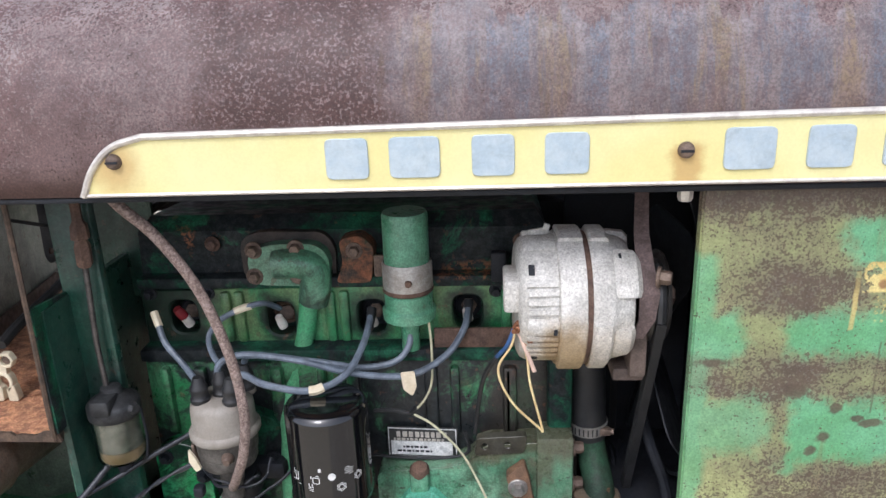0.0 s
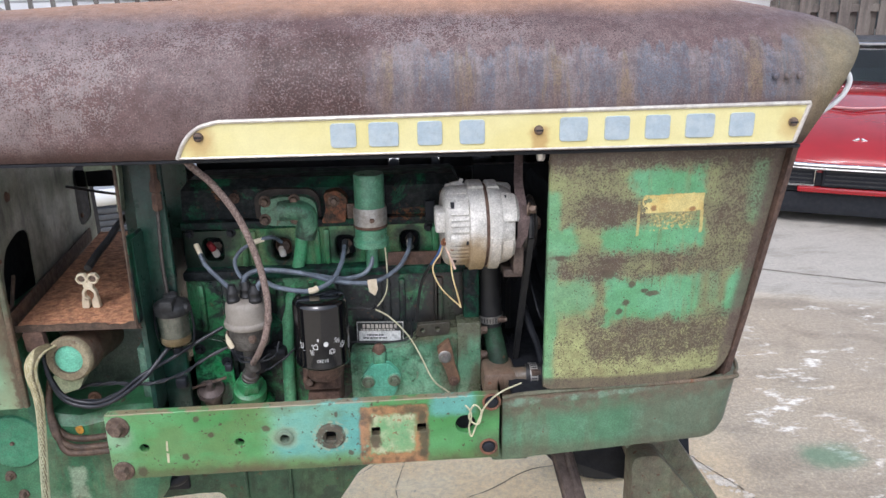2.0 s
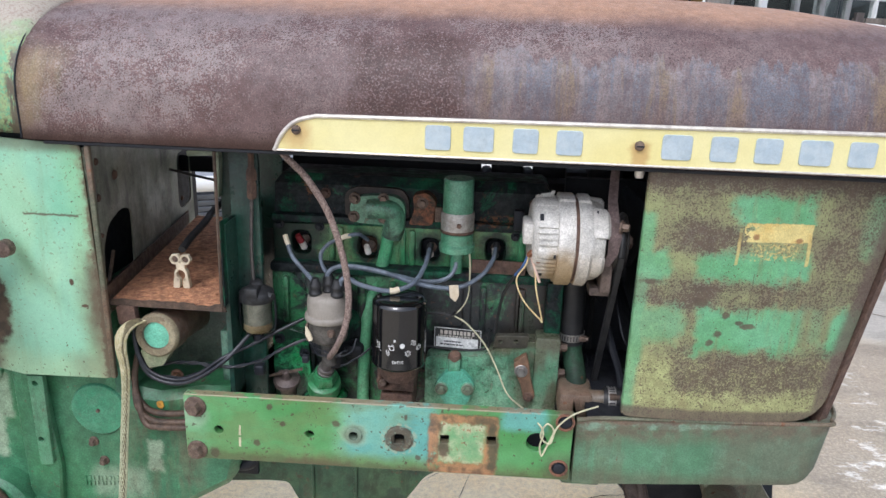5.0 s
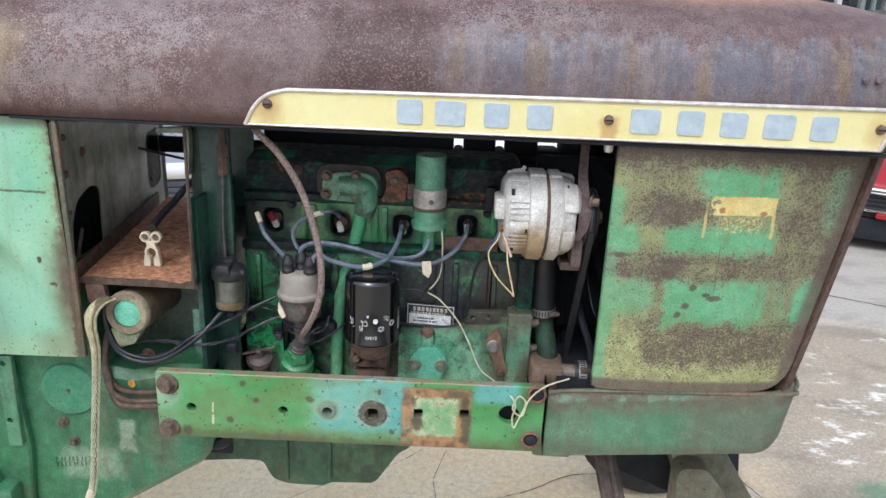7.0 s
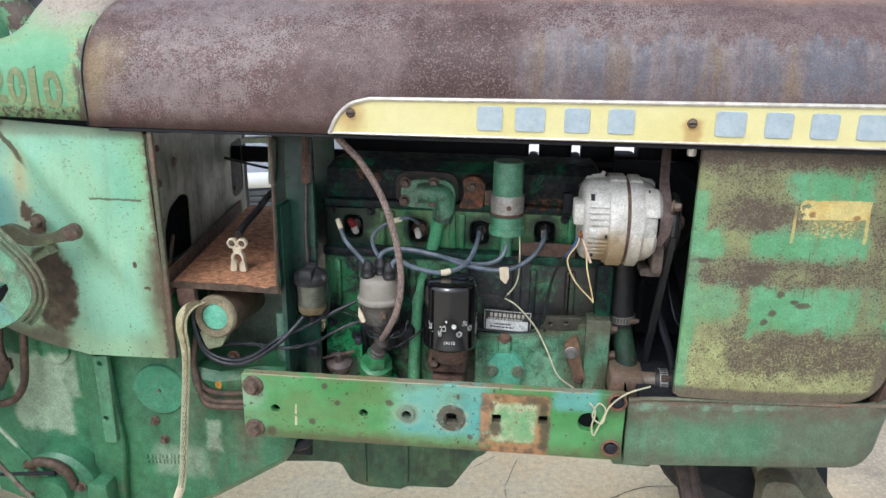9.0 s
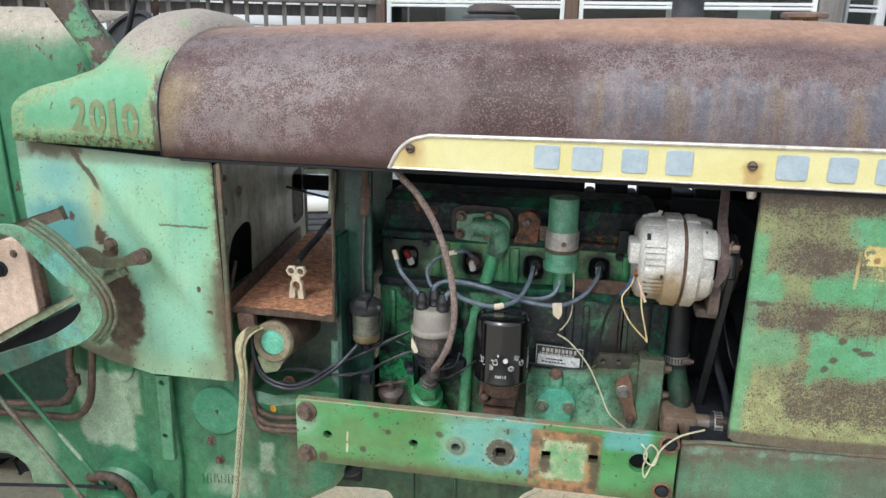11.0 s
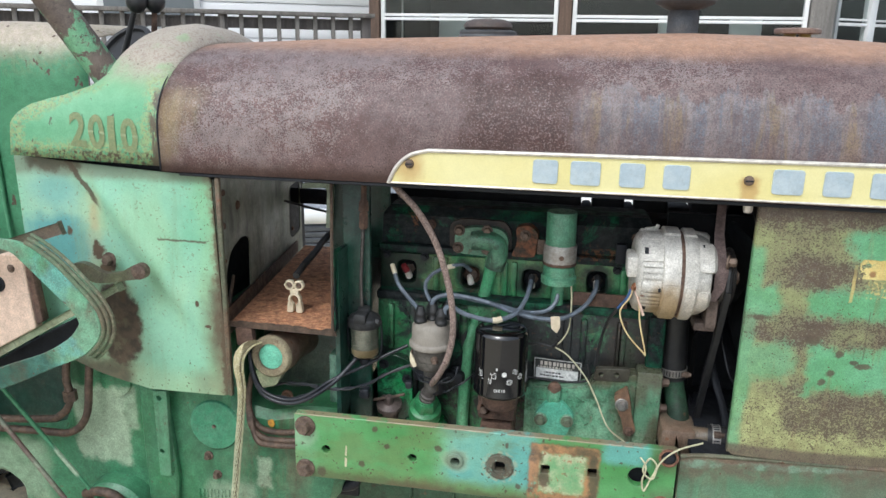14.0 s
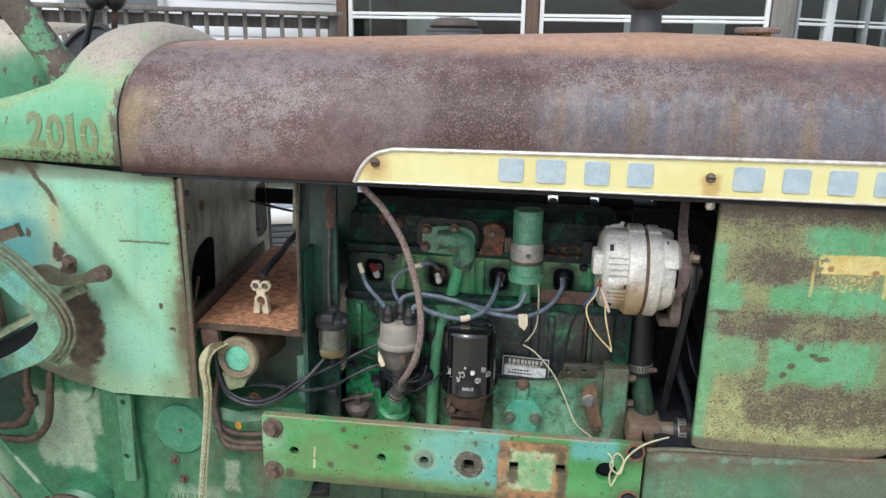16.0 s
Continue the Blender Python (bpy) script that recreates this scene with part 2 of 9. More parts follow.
def left_panel_material():
    k = Mat("faded_green_side_panel")
    c = k.mix(k.step(k.noise(5.0, 4), 0.35, 0.65), (0.195, 0.465, 0.305), (0.265, 0.525, 0.365))
    pale = k.mul(k.box(-1.12, -0.95, 1.30, 1.45, 0.04, 0.06, 7), 0.55)
    c = k.mix(pale, c, (0.36, 0.55, 0.40))
    c = k.mix(k.mul(k.blob(-1.03, 1.278, 0.095, 0.055, 0.7, 13, 0.35), 0.85), c, (0.085, 0.285, 0.30))
    c = k.mix(k.mul(k.blob(-1.03, 1.385, 0.05, 0.035, 0.7, 13, 0.6), 0.55), c, (0.12, 0.36, 0.36))
    c = k.mix(k.mul(k.blob(-0.90, 1.24, 0.05, 0.06, 0.7, 9, 0.7), 0.35), c, (0.16, 0.43, 0.40))
    yl = k.mul(k.step(k.noise(7, 4, 0.5, k.vec(1, 1, 0.5)), 0.5, 0.65), 0.30)
    c = k.mix(yl, c, (0.40, 0.54, 0.28))
    streak = k.mul(k.box(-0.968, -0.932, 1.22, 1.385, 0.014, 0.020, 20), 0.4)
    c = k.mix(streak, c, (0.52, 0.47, 0.24))
    c = k.mix(k.mul(k.box(-0.961, -0.944, 1.31, 1.36, 0.008, 0.012, 40), 0.3), c, (0.48, 0.23, 0.10))
    edge = k.mul(k.box(-0.735, -0.68, 0.98, 1.43, 0.02, 0.03, 12), 0.25)
    c = k.mix(edge, c, (0.30, 0.50, 0.19))
    c = k.mix(k.mul(k.box(-0.706, -0.67, 0.98, 1.43, 0.008, 0.020, 34), k.step(k.noise(60, 4, 0.65), 0.35, 0.6, 0.25, 0.65)), c, (0.20, 0.155, 0.085))
    c = k.mix(k.mul(k.blob(-0.690, 1.115, 0.042, 0.105, 0.5, 20, 0.55), 0.75), c, (0.130, 0.095, 0.060))
    run = k.mul(k.step(k.noise(38, 5, 0.65, k.vec(1, 1, 0.09)), 0.53, 0.66), 0.22)
    c = k.mix(run, c, (0.20, 0.27, 0.16))
    c = k.mix(k.mul(k.step(k.noise(150, 3, 0.6), 0.62, 0.66), 0.5), c, (0.17, 0.15, 0.09))
    low = k.mul(k.step(k.math("ADD", k.z, k.math("MULTIPLY", k.noise(14, 4), 0.06)), 1.03, 1.09, 1.0, 0.0), 0.5)
    c = k.mix(low, c, (0.36, 0.47, 0.27))
    # soft brown grime below the lever, along the top edge and in the lower corners
    grime = k.mul(k.box(-1.09, -0.89, 0.98, 1.045, 0.03, 0.05, 8), 0.65)
    grime = k.both(grime, k.mul(k.box(-0.76, -0.66, 0.98, 1.03, 0.02, 0.03, 12), 0.45))
    grime = k.both(grime, k.mul(k.step(k.math("ADD", k.z, k.math("MULTIPLY", k.noise(11, 4), 0.03)), 1.418, 1.436), 0.6))
    c = k.mix(grime, c, (0.15, 0.125, 0.085))
    # rust: hinge blotch, edge, upper corner, spots, one scratch
    stain = k.both(k.blob(-0.914, 1.118, 0.044, 0.096, 0.6, 22, 0.16), k.mul(k.box(-1.05, -0.90, 0.97, 1.040, 0.016, 0.030, 18), 0.75))
    worn = k.blob(-0.922, 1.108, 0.028, 0.066, 0.7, 24, 0.35)
    c = k.mix(k.mul(k.blob(-0.922, 1.110, 0.058, 0.108, 0.6, 18, 0.35), 0.55), c, (0.235, 0.245, 0.135))
    c = k.mix(stain, c, k.mix(k.step(k.noise(38, 5, 0.7), 0.38, 0.62), (0.040, 0.030, 0.022), (0.085, 0.060, 0.040)))
    c = k.mix(k.mul(worn, k.step(k.noise(30, 4, 0.7), 0.50, 0.60), 0.7), c, (0.110, 0.105, 0.060))
    rust = k.mul(k.blob(-0.900, 1.190, 0.008, 0.022, 0.9, 40, 0.35), 0.9)
    slant = k.math("ADD", k.z, k.math("MULTIPLY", k.math("ADD", k.x, 0.965), 1.35))
    wob = k.math("MULTIPLY", k.math("SUBTRACT", k.noise(24, 5, 0.7), 0.5), 0.05)
    band = k.mul(k.step(k.math("ADD", slant, wob), 1.383, 1.392), k.step(k.math("ADD", slant, wob), 1.408, 1.417, 1.0, 0.0), k.step(k.x, -1.03, -1.0), k.step(k.x, -0.945, -0.932, 1.0, 0.0))
    rust = k.both(rust, k.mul(band, 0.9))
    rust = k.both(rust, k.mul(k.box(-1.085, -0.965, 1.424, 1.46, 0.008, 0.028, 24), 0.75))
    rust = k.both(rust, k.mul(k.box(-0.6985, -0.67, 0.97, 1.44, 0.004, 0.012, 60), 0.85))
    rust = k.both(rust, k.mul(k.box(-0.712, -0.69, 1.09, 1.215, 0.008, 0.018, 45), 0.65))
    rust = k.both(rust, k.blob(-0.945, 1.268, 0.012, 0.018, 1.2, 60, 0.3))
    rust = k.both(rust, k.blob(-0.930, 1.235, 0.014, 0.020, 1.2, 60, 0.3))
    rust = k.both(rust, k.blob(-1.005, 1.305, 0.006, 0.008, 1.2, 60, 0.3))
    rust = k.both(rust, k.mul(k.box(-0.815, -0.715, 1.2985, 1.3025, 0.0015, 0.004, 60), 0.85))
    for x, z, rx, rz in ((-0.741, 1.176, 0.0035, 0.006), (-0.722, 1.131, 0.006, 0.003), (-0.949, 1.278, 0.006, 0.013), (-0.917, 1.240, 0.007, 0.012)):
        rust = k.both(rust, k.blob(x, z, rx, rz, 1.2, 60, 0.3))
    near = k.both(k.step(k.x, -0.78, -0.69), k.both(k.step(k.z, 1.06, 1.01, 0.0, 0.9), k.step(k.x, -1.03, -1.10)))
    rust = k.both(rust, k.mul(k.step(k.math("ADD", k.noise(170, 2, 0.5), k.mul(near, 0.060)), 0.735, 0.755), 0.9))
    rc = k.mix(k.noise(45, 4), (0.050, 0.036, 0.025), (0.130, 0.085, 0.05))
    c = k.mix(rust, c, rc)
    return k.done(c, k.math("ADD", k.math("MULTIPLY", rust, 0.35), 0.40), 0.0, k.math("SUBTRACT", k.math("MULTIPLY", k.noise(120, 4), 0.3), rust), 0.3, 0.002, 0.05)


def front_panel_material():
    k = Mat("mottled_rust_green_panel")
    mid, cloud = k.noise(17, 6, 0.74), k.noise(55, 5, 0.7)

    def zone(x0, x1, z0, z1, soft=0.012, wob=0.048):
        return k.box(x0, x1, z0, z1, soft, wob, 15)

    teal = k.mix(k.step(k.noise(7.0, 5), 0.4, 0.6), (0.105, 0.330, 0.150), (0.130, 0.370, 0.200))
    olive = k.mix(k.step(mid, 0.38, 0.62), (0.245, 0.270, 0.125), (0.190, 0.185, 0.100))
    lime = k.mix(k.step(cloud, 0.36, 0.62), (0.355, 0.380, 0.170), (0.255, 0.260, 0.120))
    # fields where the green paint is still clear
    clear = zone(0.405, 0.528, 1.340, 1.398)
    clear = k.both(clear, zone(0.345, 0.535, 1.248, 1.296))
    clear = k.both(clear, k.mul(zone(0.24, 0.302, 1.246, 1.292), 0.9))
    clear = k.both(clear, k.mul(zone(0.365, 0.70, 1.118, 1.196), k.both(k.step(k.math("ABSOLUTE", k.math("SUBTRACT", k.x, 0.562)), 0.014, 0.034), 0.35)))
    clear = k.both(clear, k.mul(zone(0.24, 0.34, 1.135, 1.196), 0.7))
    clear = k.both(clear, k.mul(zone(0.20, 0.274, 0.99, 1.36, 0.006, 0.014), 0.8))
    clear = k.both(clear, k.mul(zone(0.615, 0.66, 1.285, 1.40), 0.55))
    low = k.step(k.math("ADD", k.z, k.math("MULTIPLY", k.math("SUBTRACT", mid, 0.5), 0.08)), 1.085, 1.125, 1.0, 0.0)
    c = k.mix(low, olive, lime)
    c = k.mix(k.mul(clear, 0.92), c, teal)
    # brown haze: along the top, a cluster beside the sticker, a ragged belt, the lower middle, the front edge
    haze = k.mul(k.step(k.math("ADD", k.z, k.math("MULTIPLY", k.math("SUBTRACT", mid, 0.5), 0.05)), 1.380, 1.414), 0.95)
    haze = k.both(haze, k.blob(0.362, 1.318, 0.062, 0.030, 0.8, 18, 0.5))
    haze = k.both(haze, k.mul(k.step(k.math("ADD", k.z, k.math("MULTIPLY", k.math("SUBTRACT", mid, 0.5), 0.05)), 1.190, 1.208), k.step(k.math("ADD", k.z, k.math("MULTIPLY", k.math("SUBTRACT", mid, 0.5), 0.05)), 1.238, 1.258, 1.0, 0.0), k.step(k.noise(9, 4), 0.36, 0.58, 0.45, 1.0)))
    haze = k.both(haze, k.mul(k.box(0.335, 0.66, 1.040, 1.118, 0.018, 0.040, 14), 0.85))
    haze = k.both(haze, k.mul(k.box(0.55, 0.80, 1.20, 1.42, 0.03, 0.05, 12), 0.55))
    haze = k.mul(haze, k.math("SUBTRACT", 1.0, k.mul(clear, 0.55)))
    brown = k.mix(k.step(k.noise(12, 4), 0.35, 0.65), (0.120, 0.094, 0.074), (0.096, 0.070, 0.068))
    c = k.mix(k.mul(haze, k.step(cloud, 0.28, 0.60, 0.30, 0.85)), c, brown)
    stain = k.mul(k.step(k.noise(46, 4, 0.6, k.vec(1, 1, 0.10)), 0.55, 0.66), k.step(k.noise(6, 3), 0.42, 0.58))
    stain = k.both(k.mul(stain, 0.30), k.mul(k.both(k.box(0.545, 0.555, 1.13, 1.20, 0.006, 0.006, 30), k.box(0.575, 0.592, 1.14, 1.20, 0.006, 0.006, 30)), 0.45))
    c = k.mix(stain, c, (0.21, 0.155, 0.075))
    # crisp pin-rust: dense inside the haze, sparse on the clear paint
    amount = k.math("ADD", k.math("SUBTRACT", k.mul(haze, 0.135), k.mul(clear, 0.085)), k.math("MULTIPLY", k.math("SUBTRACT", mid, 0.5), 0.36))
    r = k.mul(k.step(k.math("ADD", k.noise(330, 2, 0.55), amount), 0.585, 0.615), 0.9)
    r = k.both(r, k.mul(k.step(k.math("ADD", k.noise(170, 2, 0.5), k.mul(amount, 0.7)), 0.645, 0.665), 0.9))
    for x, z, rx, rz in ((0.447, 1.166, 0.013, 0.005), (0.432, 1.172, 0.007, 0.004), (0.398, 1.151, 0.007, 0.006), (0.388, 1.134, 0.006, 0.006), (0.408, 1.186, 0.007, 0.006), (0.362, 1.208, 0.012, 0.010), (0.278, 1.240, 0.018, 0.005)):
        r = k.both(r, k.blob(x, z, rx, rz, 1.2, 60, 0.3))
    r = k.both(r, k.mul(k.box(0.4435, 0.4455, 1.178, 1.262, 0.0008, 0.003, 40), 0.7))
    c = k.mix(k.mul(r, 0.86), c, k.mix(k.noise(40, 3), (0.058, 0.042, 0.034), (0.115, 0.080, 0.052)))
    rim = k.both(k.step(k.math("ADD", k.z, k.math("MULTIPLY", cloud, 0.010)), 1.003, 1.013, 1.0, 0.0), k.mul(k.step(k.z, 1.405, 1.424), 0.8))
    slant = k.math("SUBTRACT", k.x, k.math("MULTIPLY", k.math("SUBTRACT", k.z, 0.99), 0.172))
    rim = k.both(rim, k.step(k.math("ADD", slant, k.math("MULTIPLY", cloud, 0.014)), 0.580, 0.598))
    c = k.mix(k.mul(rim, 0.85), c, (0.105, 0.078, 0.062))
    # remnant of a yellow sticker, with its two legs
    tone = k.mix(k.step(k.noise(26, 4), 0.4, 0.6), (0.62, 0.52, 0.21), (0.56, 0.40, 0.13))
    left = k.step(k.math("ADD", k.noise(70, 5, 0.7), k.step(k.x, 0.421, 0.445, -0.10, 0.10)), 0.36, 0.42)
    c = k.mix(k.mul(k.box(0.417, 0.529, 1.317, 1.349, 0.0012, 0.004, 60), left, 0.95), c, tone)
    leg = k.both(k.mul(k.box(0.4085, 0.4135, 1.276, 1.340, 0.0012, 0.0025, 40), k.step(k.z, 1.312, 1.330, 0.9, 0.45)), k.box(0.5245, 0.5305, 1.276, 1.318, 0.0012, 0.0025, 40))
    leg = k.both(leg, k.mul(k.box(0.432, 0.508, 1.284, 1.314, 0.004, 0.010, 45), k.step(k.noise(210, 3), 0.52, 0.58)))
    c = k.mix(k.mul(leg, 0.8), c, (0.54, 0.43, 0.16))
    spot = k.both(k.blob(0.437, 1.325, 0.005, 0.005, 0.8, 80, 0.4), k.blob(0.509, 1.321, 0.006, 0.004, 0.8, 80, 0.4))
    c = k.mix(k.mul(spot, 0.8), c, (0.22, 0.09, 0.04))
    return k.done(c, k.math("ADD", k.math("MULTIPLY", r, 0.3), 0.42), 0.0, k.math("SUBTRACT", k.math("MULTIPLY", k.noise(160, 4), 0.4), r), 0.35, 0.0015, 0.14)


def rail_material():
    k = Mat("green_rail_paint_with_rust")
    c = k.mix(k.step(k.noise(6.0, 4, 0.5, k.vec(1, 1, 1.6)), 0.35, 0.65), (0.062, 0.232, 0.066), (0.104, 0.310, 0.115))
    lx = k.math("ADD", k.x, k.math("MULTIPLY", k.noise(10, 5), 0.14))
    c = k.mix(k.step(lx, -0.46, -0.40, 0.75, 0.0), c, (0.17, 0.39, 0.20))
    # two fields of blue-green older paint with pale worn borders
    field = k.box(-0.236, -0.078, 0.890, 1.02, 0.016, 0.022, 14)
    c = k.mix(k.mul(k.box(-0.252, -0.070, 0.878, 1.02, 0.016, 0.024, 14), 0.55), c, (0.21, 0.43, 0.28))
    c = k.mix(k.mul(field, 0.85), c, k.mix(k.step(k.noise(16, 4), 0.38, 0.62), (0.100, 0.330, 0.315), (0.165, 0.395, 0.330)))
    c = k.mix(k.mul(k.box(0.042, 0.118, 0.962, 1.01, 0.010, 0.016, 16), 0.8), c, (0.13, 0.37, 0.35))
    c = k.mix(k.mul(k.blob(-0.517, 0.950, 0.026, 0.030, 0.5, 30, 0.35), 0.6), c, (0.30, 0.45, 0.30))
    low = k.mul(k.step(k.math("ADD", k.z, k.math("MULTIPLY", k.noise(13, 5), 0.05)), 0.895, 0.925, 1.0, 0.0), 0.6)
    c = k.mix(low, c, (0.105, 0.135, 0.045))
    olive = k.mul(k.step(k.noise(7, 5, 0.65, k.vec(0.7, 1, 1.5)), 0.54, 0.66), 0.45)
    c = k.mix(olive, c, (0.135, 0.175, 0.060))
    # rusted outline of a part once bolted on, pale cream paint left inside it
    outer = k.box(-0.087, 0.037, 0.864, 0.986, 0.0035, 0.008, 45)
    inner = k.box(-0.066, 0.014, 0.888, 0.968, 0.005, 0.013, 40)
    core = k.box(-0.055, 0.004, 0.898, 0.958, 0.010, 0.020, 28)
    c = k.mix(k.mul(inner, k.step(k.noise(34, 5, 0.7), 0.38, 0.55, 0.35, 0.95)), c, (0.46, 0.47, 0.30))
    c = k.mix(k.mul(core, k.step(k.noise(26, 4), 0.34, 0.54, 0.3, 0.9)), c, (0.125, 0.325, 0.145))
    ring = k.mul(outer, k.math("SUBTRACT", 1.0, inner), k.step(k.noise(38, 5, 0.7), 0.30, 0.42, 0.25, 1.0))
    crust = k.both(k.blob(-0.060, 0.916, 0.011, 0.020, 0.9, 55, 0.35), k.blob(0.028, 0.925, 0.009, 0.050, 0.9, 55, 0.35))
    crust = k.both(crust, k.mul(k.blob(0.012, 0.976, 0.022, 0.008, 0.9, 55, 0.35), 0.8))
    r = k.both(ring, k.mul(k.step(k.noise(105, 2, 0.5), 0.705, 0.72), 0.9))
    r = k.both(r, crust)
    # scabbed ring round the square hole, pale flaked paint about it
    dx, dz = k.math("DIVIDE", k.math("ADD", k.x, 0.140), 0.030), k.math("DIVIDE", k.math("SUBTRACT", k.z, 0.929), 0.030)
    away = k.math("ADD", k.math("SQRT", k.math("ADD", k.mul(dx, dx), k.mul(dz, dz))), k.math("MULTIPLY", k.math("SUBTRACT", k.noise(50, 5, 0.7), 0.5), 0.5))
    c = k.mix(k.mul(k.step(away, 1.0, 1.15, 1.0, 0.0), k.step(k.noise(70, 4, 0.7), 0.44, 0.54), 0.6), c, (0.36, 0.36, 0.25))
    r = k.both(r, k.mul(k.step(away, 0.82, 0.92, 1.0, 0.0), k.step(k.noise(60, 4, 0.7), 0.36, 0.48, 0.45, 1.0)))
    r = k.both(r, k.mul(k.blob(-0.222, 0.930, 0.018, 0.018, 0.5, 50, 0.4), 0.6))
    c = k.mix(k.mul(k.blob(-0.222, 0.930, 0.024, 0.024, 0.5, 50, 0.3), 0.5), c, (0.34, 0.42, 0.28))
    r = k.both(r, k.mul(k.blob(0.150, 0.89, 0.03, 0.03, 0.5, 40, 0.5), 0.6))
    r = k.both(r, k.mul(k.blob(0.155, 0.985, 0.03, 0.03, 0.5, 40, 0.5), 0.6))
    r = k.both(r, k.mul(k.box(-0.6, 0.2, 0.85, 0.872, 0.006, 0.016, 20), 0.5))
    r = k.both(r, k.mul(k.step(k.math("ADD", k.noise(120, 2.5, 0.55), k.mul(k.step(k.noise(6, 4), 0.45, 0.65), 0.05)), 0.675, 0.70), 0.85))
    for x, z, rx, rz in ((-0.375, 0.975, 0.005, 0.006), (-0.352, 0.942, 0.006, 0.005), (-0.255, 0.950, 0.008, 0.006), (-0.402, 0.900, 0.006, 0.007), (-0.105, 0.892, 0.005, 0.005), (-0.128, 0.972, 0.003, 0.007), (-0.483, 0.872, 0.010, 0.010)):
        r = k.both(r, k.mul(k.blob(x, z, rx, rz, 1.0, 70, 0.35), 0.9))
    bright = k.mul(outer, k.math("SUBTRACT", 1.0, k.mul(crust, 0.9)))
    run = k.mul(k.step(k.math("ADD", k.z, k.math("MULTIPLY", k.noise(40, 4, 0.6, k.vec(1, 1, 0.15)), 0.09)), 0.905, 0.935, 1.0, 0.0), k.step(k.noise(9, 3), 0.42, 0.6))
    c = k.mix(k.mul(run, 0.6), c, (0.115, 0.085, 0.045))
    worn = k.mul(k.step(k.math("SUBTRACT", k.z, k.math("MULTIPLY", k.x, 0.0145)), 0.9945, 0.9965), k.step(k.noise(35, 4), 0.40, 0.52))
    c = k.mix(k.mul(worn, 0.8), c, (0.26, 0.19, 0.12))
    rc = k.mix(k.mul(bright, 0.9), k.mix(k.noise(40, 3), (0.050, 0.036, 0.026), (0.105, 0.066, 0.042)), k.mix(k.step(k.noise(40, 4), 0.36, 0.62), (0.15, 0.075, 0.045), (0.44, 0.21, 0.095)))
    c = k.mix(k.mul(r, 0.9), c, rc)
    return k.done(c, k.math("ADD", k.math("MULTIPLY", r, 0.35), 0.42), 0.0, k.math("SUBTRACT", k.math("MULTIPLY", k.noise(110, 4), 0.4), r), 0.35, 0.002, 0.10)


def cowl_material():
    k = Mat("faded_green_cowl")
    c = k.mix(k.step(k.noise(6.0, 4), 0.35, 0.65), (0.125, 0.355, 0.190), (0.170, 0.400, 0.228))
    up = k.step(k.math("ADD", k.z, k.math("MULTIPLY", k.noise(9, 4), 0.05)), 1.605, 1.665)
    hazed = k.mul(up, k.step(k.noise(10, 4), 0.60, 0.70, 1.0, 0.35))
    c = k.mix(k.mul(k.step(k.math("ADD", k.z, k.math("MULTIPLY", k.noise(9, 4), 0.06)), 1.58, 1.67), 0.6), c, (0.33, 0.40, 0.20))
    c = k.mix(k.mul(hazed, 0.9), c, (0.40, 0.335, 0.285))
    c = k.mix(k.mul(hazed, k.step(k.noise(210, 2, 0.5), 0.54, 0.58), 0.5), c, (0.235, 0.155, 0.125))
    # yellow-olive speckle along the lower edge, the wing's rim and the seam
    wob = k.math("MULTIPLY", k.noise(22, 5), 0.05)
    wing = k.step(k.math("ADD", k.math("SUBTRACT", k.z, k.math("MULTIPLY", k.x, 0.45)), wob), 2.005, 2.025)
    lime = k.both(k.step(k.math("ADD", k.z, wob), 1.495, 1.515, 1.0, 0.0), k.mul(k.step(k.math("ADD", k.x, wob), -0.800, -0.785), k.step(k.math("ADD", k.z, wob), 1.61, 1.65, 1.0, 0.0)))
    lime = k.both(lime, k.mul(k.both(wing, k.step(k.math("ADD", k.x, wob), -1.050, -1.035, 1.0, 0.0)), k.step(k.z, 1.60, 1.57)))
    c = k.mix(k.mul(lime, k.step(k.noise(150, 3, 0.55), 0.42, 0.52), 0.85), c, (0.275, 0.36, 0.165))
    c = k.mix(k.mul(lime, k.step(k.noise(230, 2, 0.5), 0.55, 0.60), 0.55), c, (0.19, 0.18, 0.10))
    strip = k.mul(k.step(k.math("ADD", k.x, k.math("MULTIPLY", k.noise(50, 4, 0.6, k.vec(1, 1, 0.2)), 0.016)), -0.799, -0.790), k.step(k.math("ADD", k.z, k.math("MULTIPLY", k.noise(40, 4), 0.05)), 1.62, 1.59))
    r = k.mul(strip, k.step(k.noise(60, 4, 0.6, k.vec(1, 1, 0.25)), 0.42, 0.50))
    r = k.both(r, k.mul(k.step(k.z, 1.462, 1.472, 1.0, 0.0), k.step(k.noise(60, 5, 0.7), 0.50, 0.56)))
    r = k.both(r, k.mul(k.step(k.noise(80, 3, 0.6, k.vec(1.0, 1.0, 0.4)), 0.665, 0.69), 0.9))
    c = k.mix(k.mul(r, 0.9), c, (0.095, 0.065, 0.048))
    return k.done(c, 0.52, 0.0, k.math("SUBTRACT", k.math("MULTIPLY", k.noise(140, 4), 0.4), r), 0.3, 0.0015, 0.07)


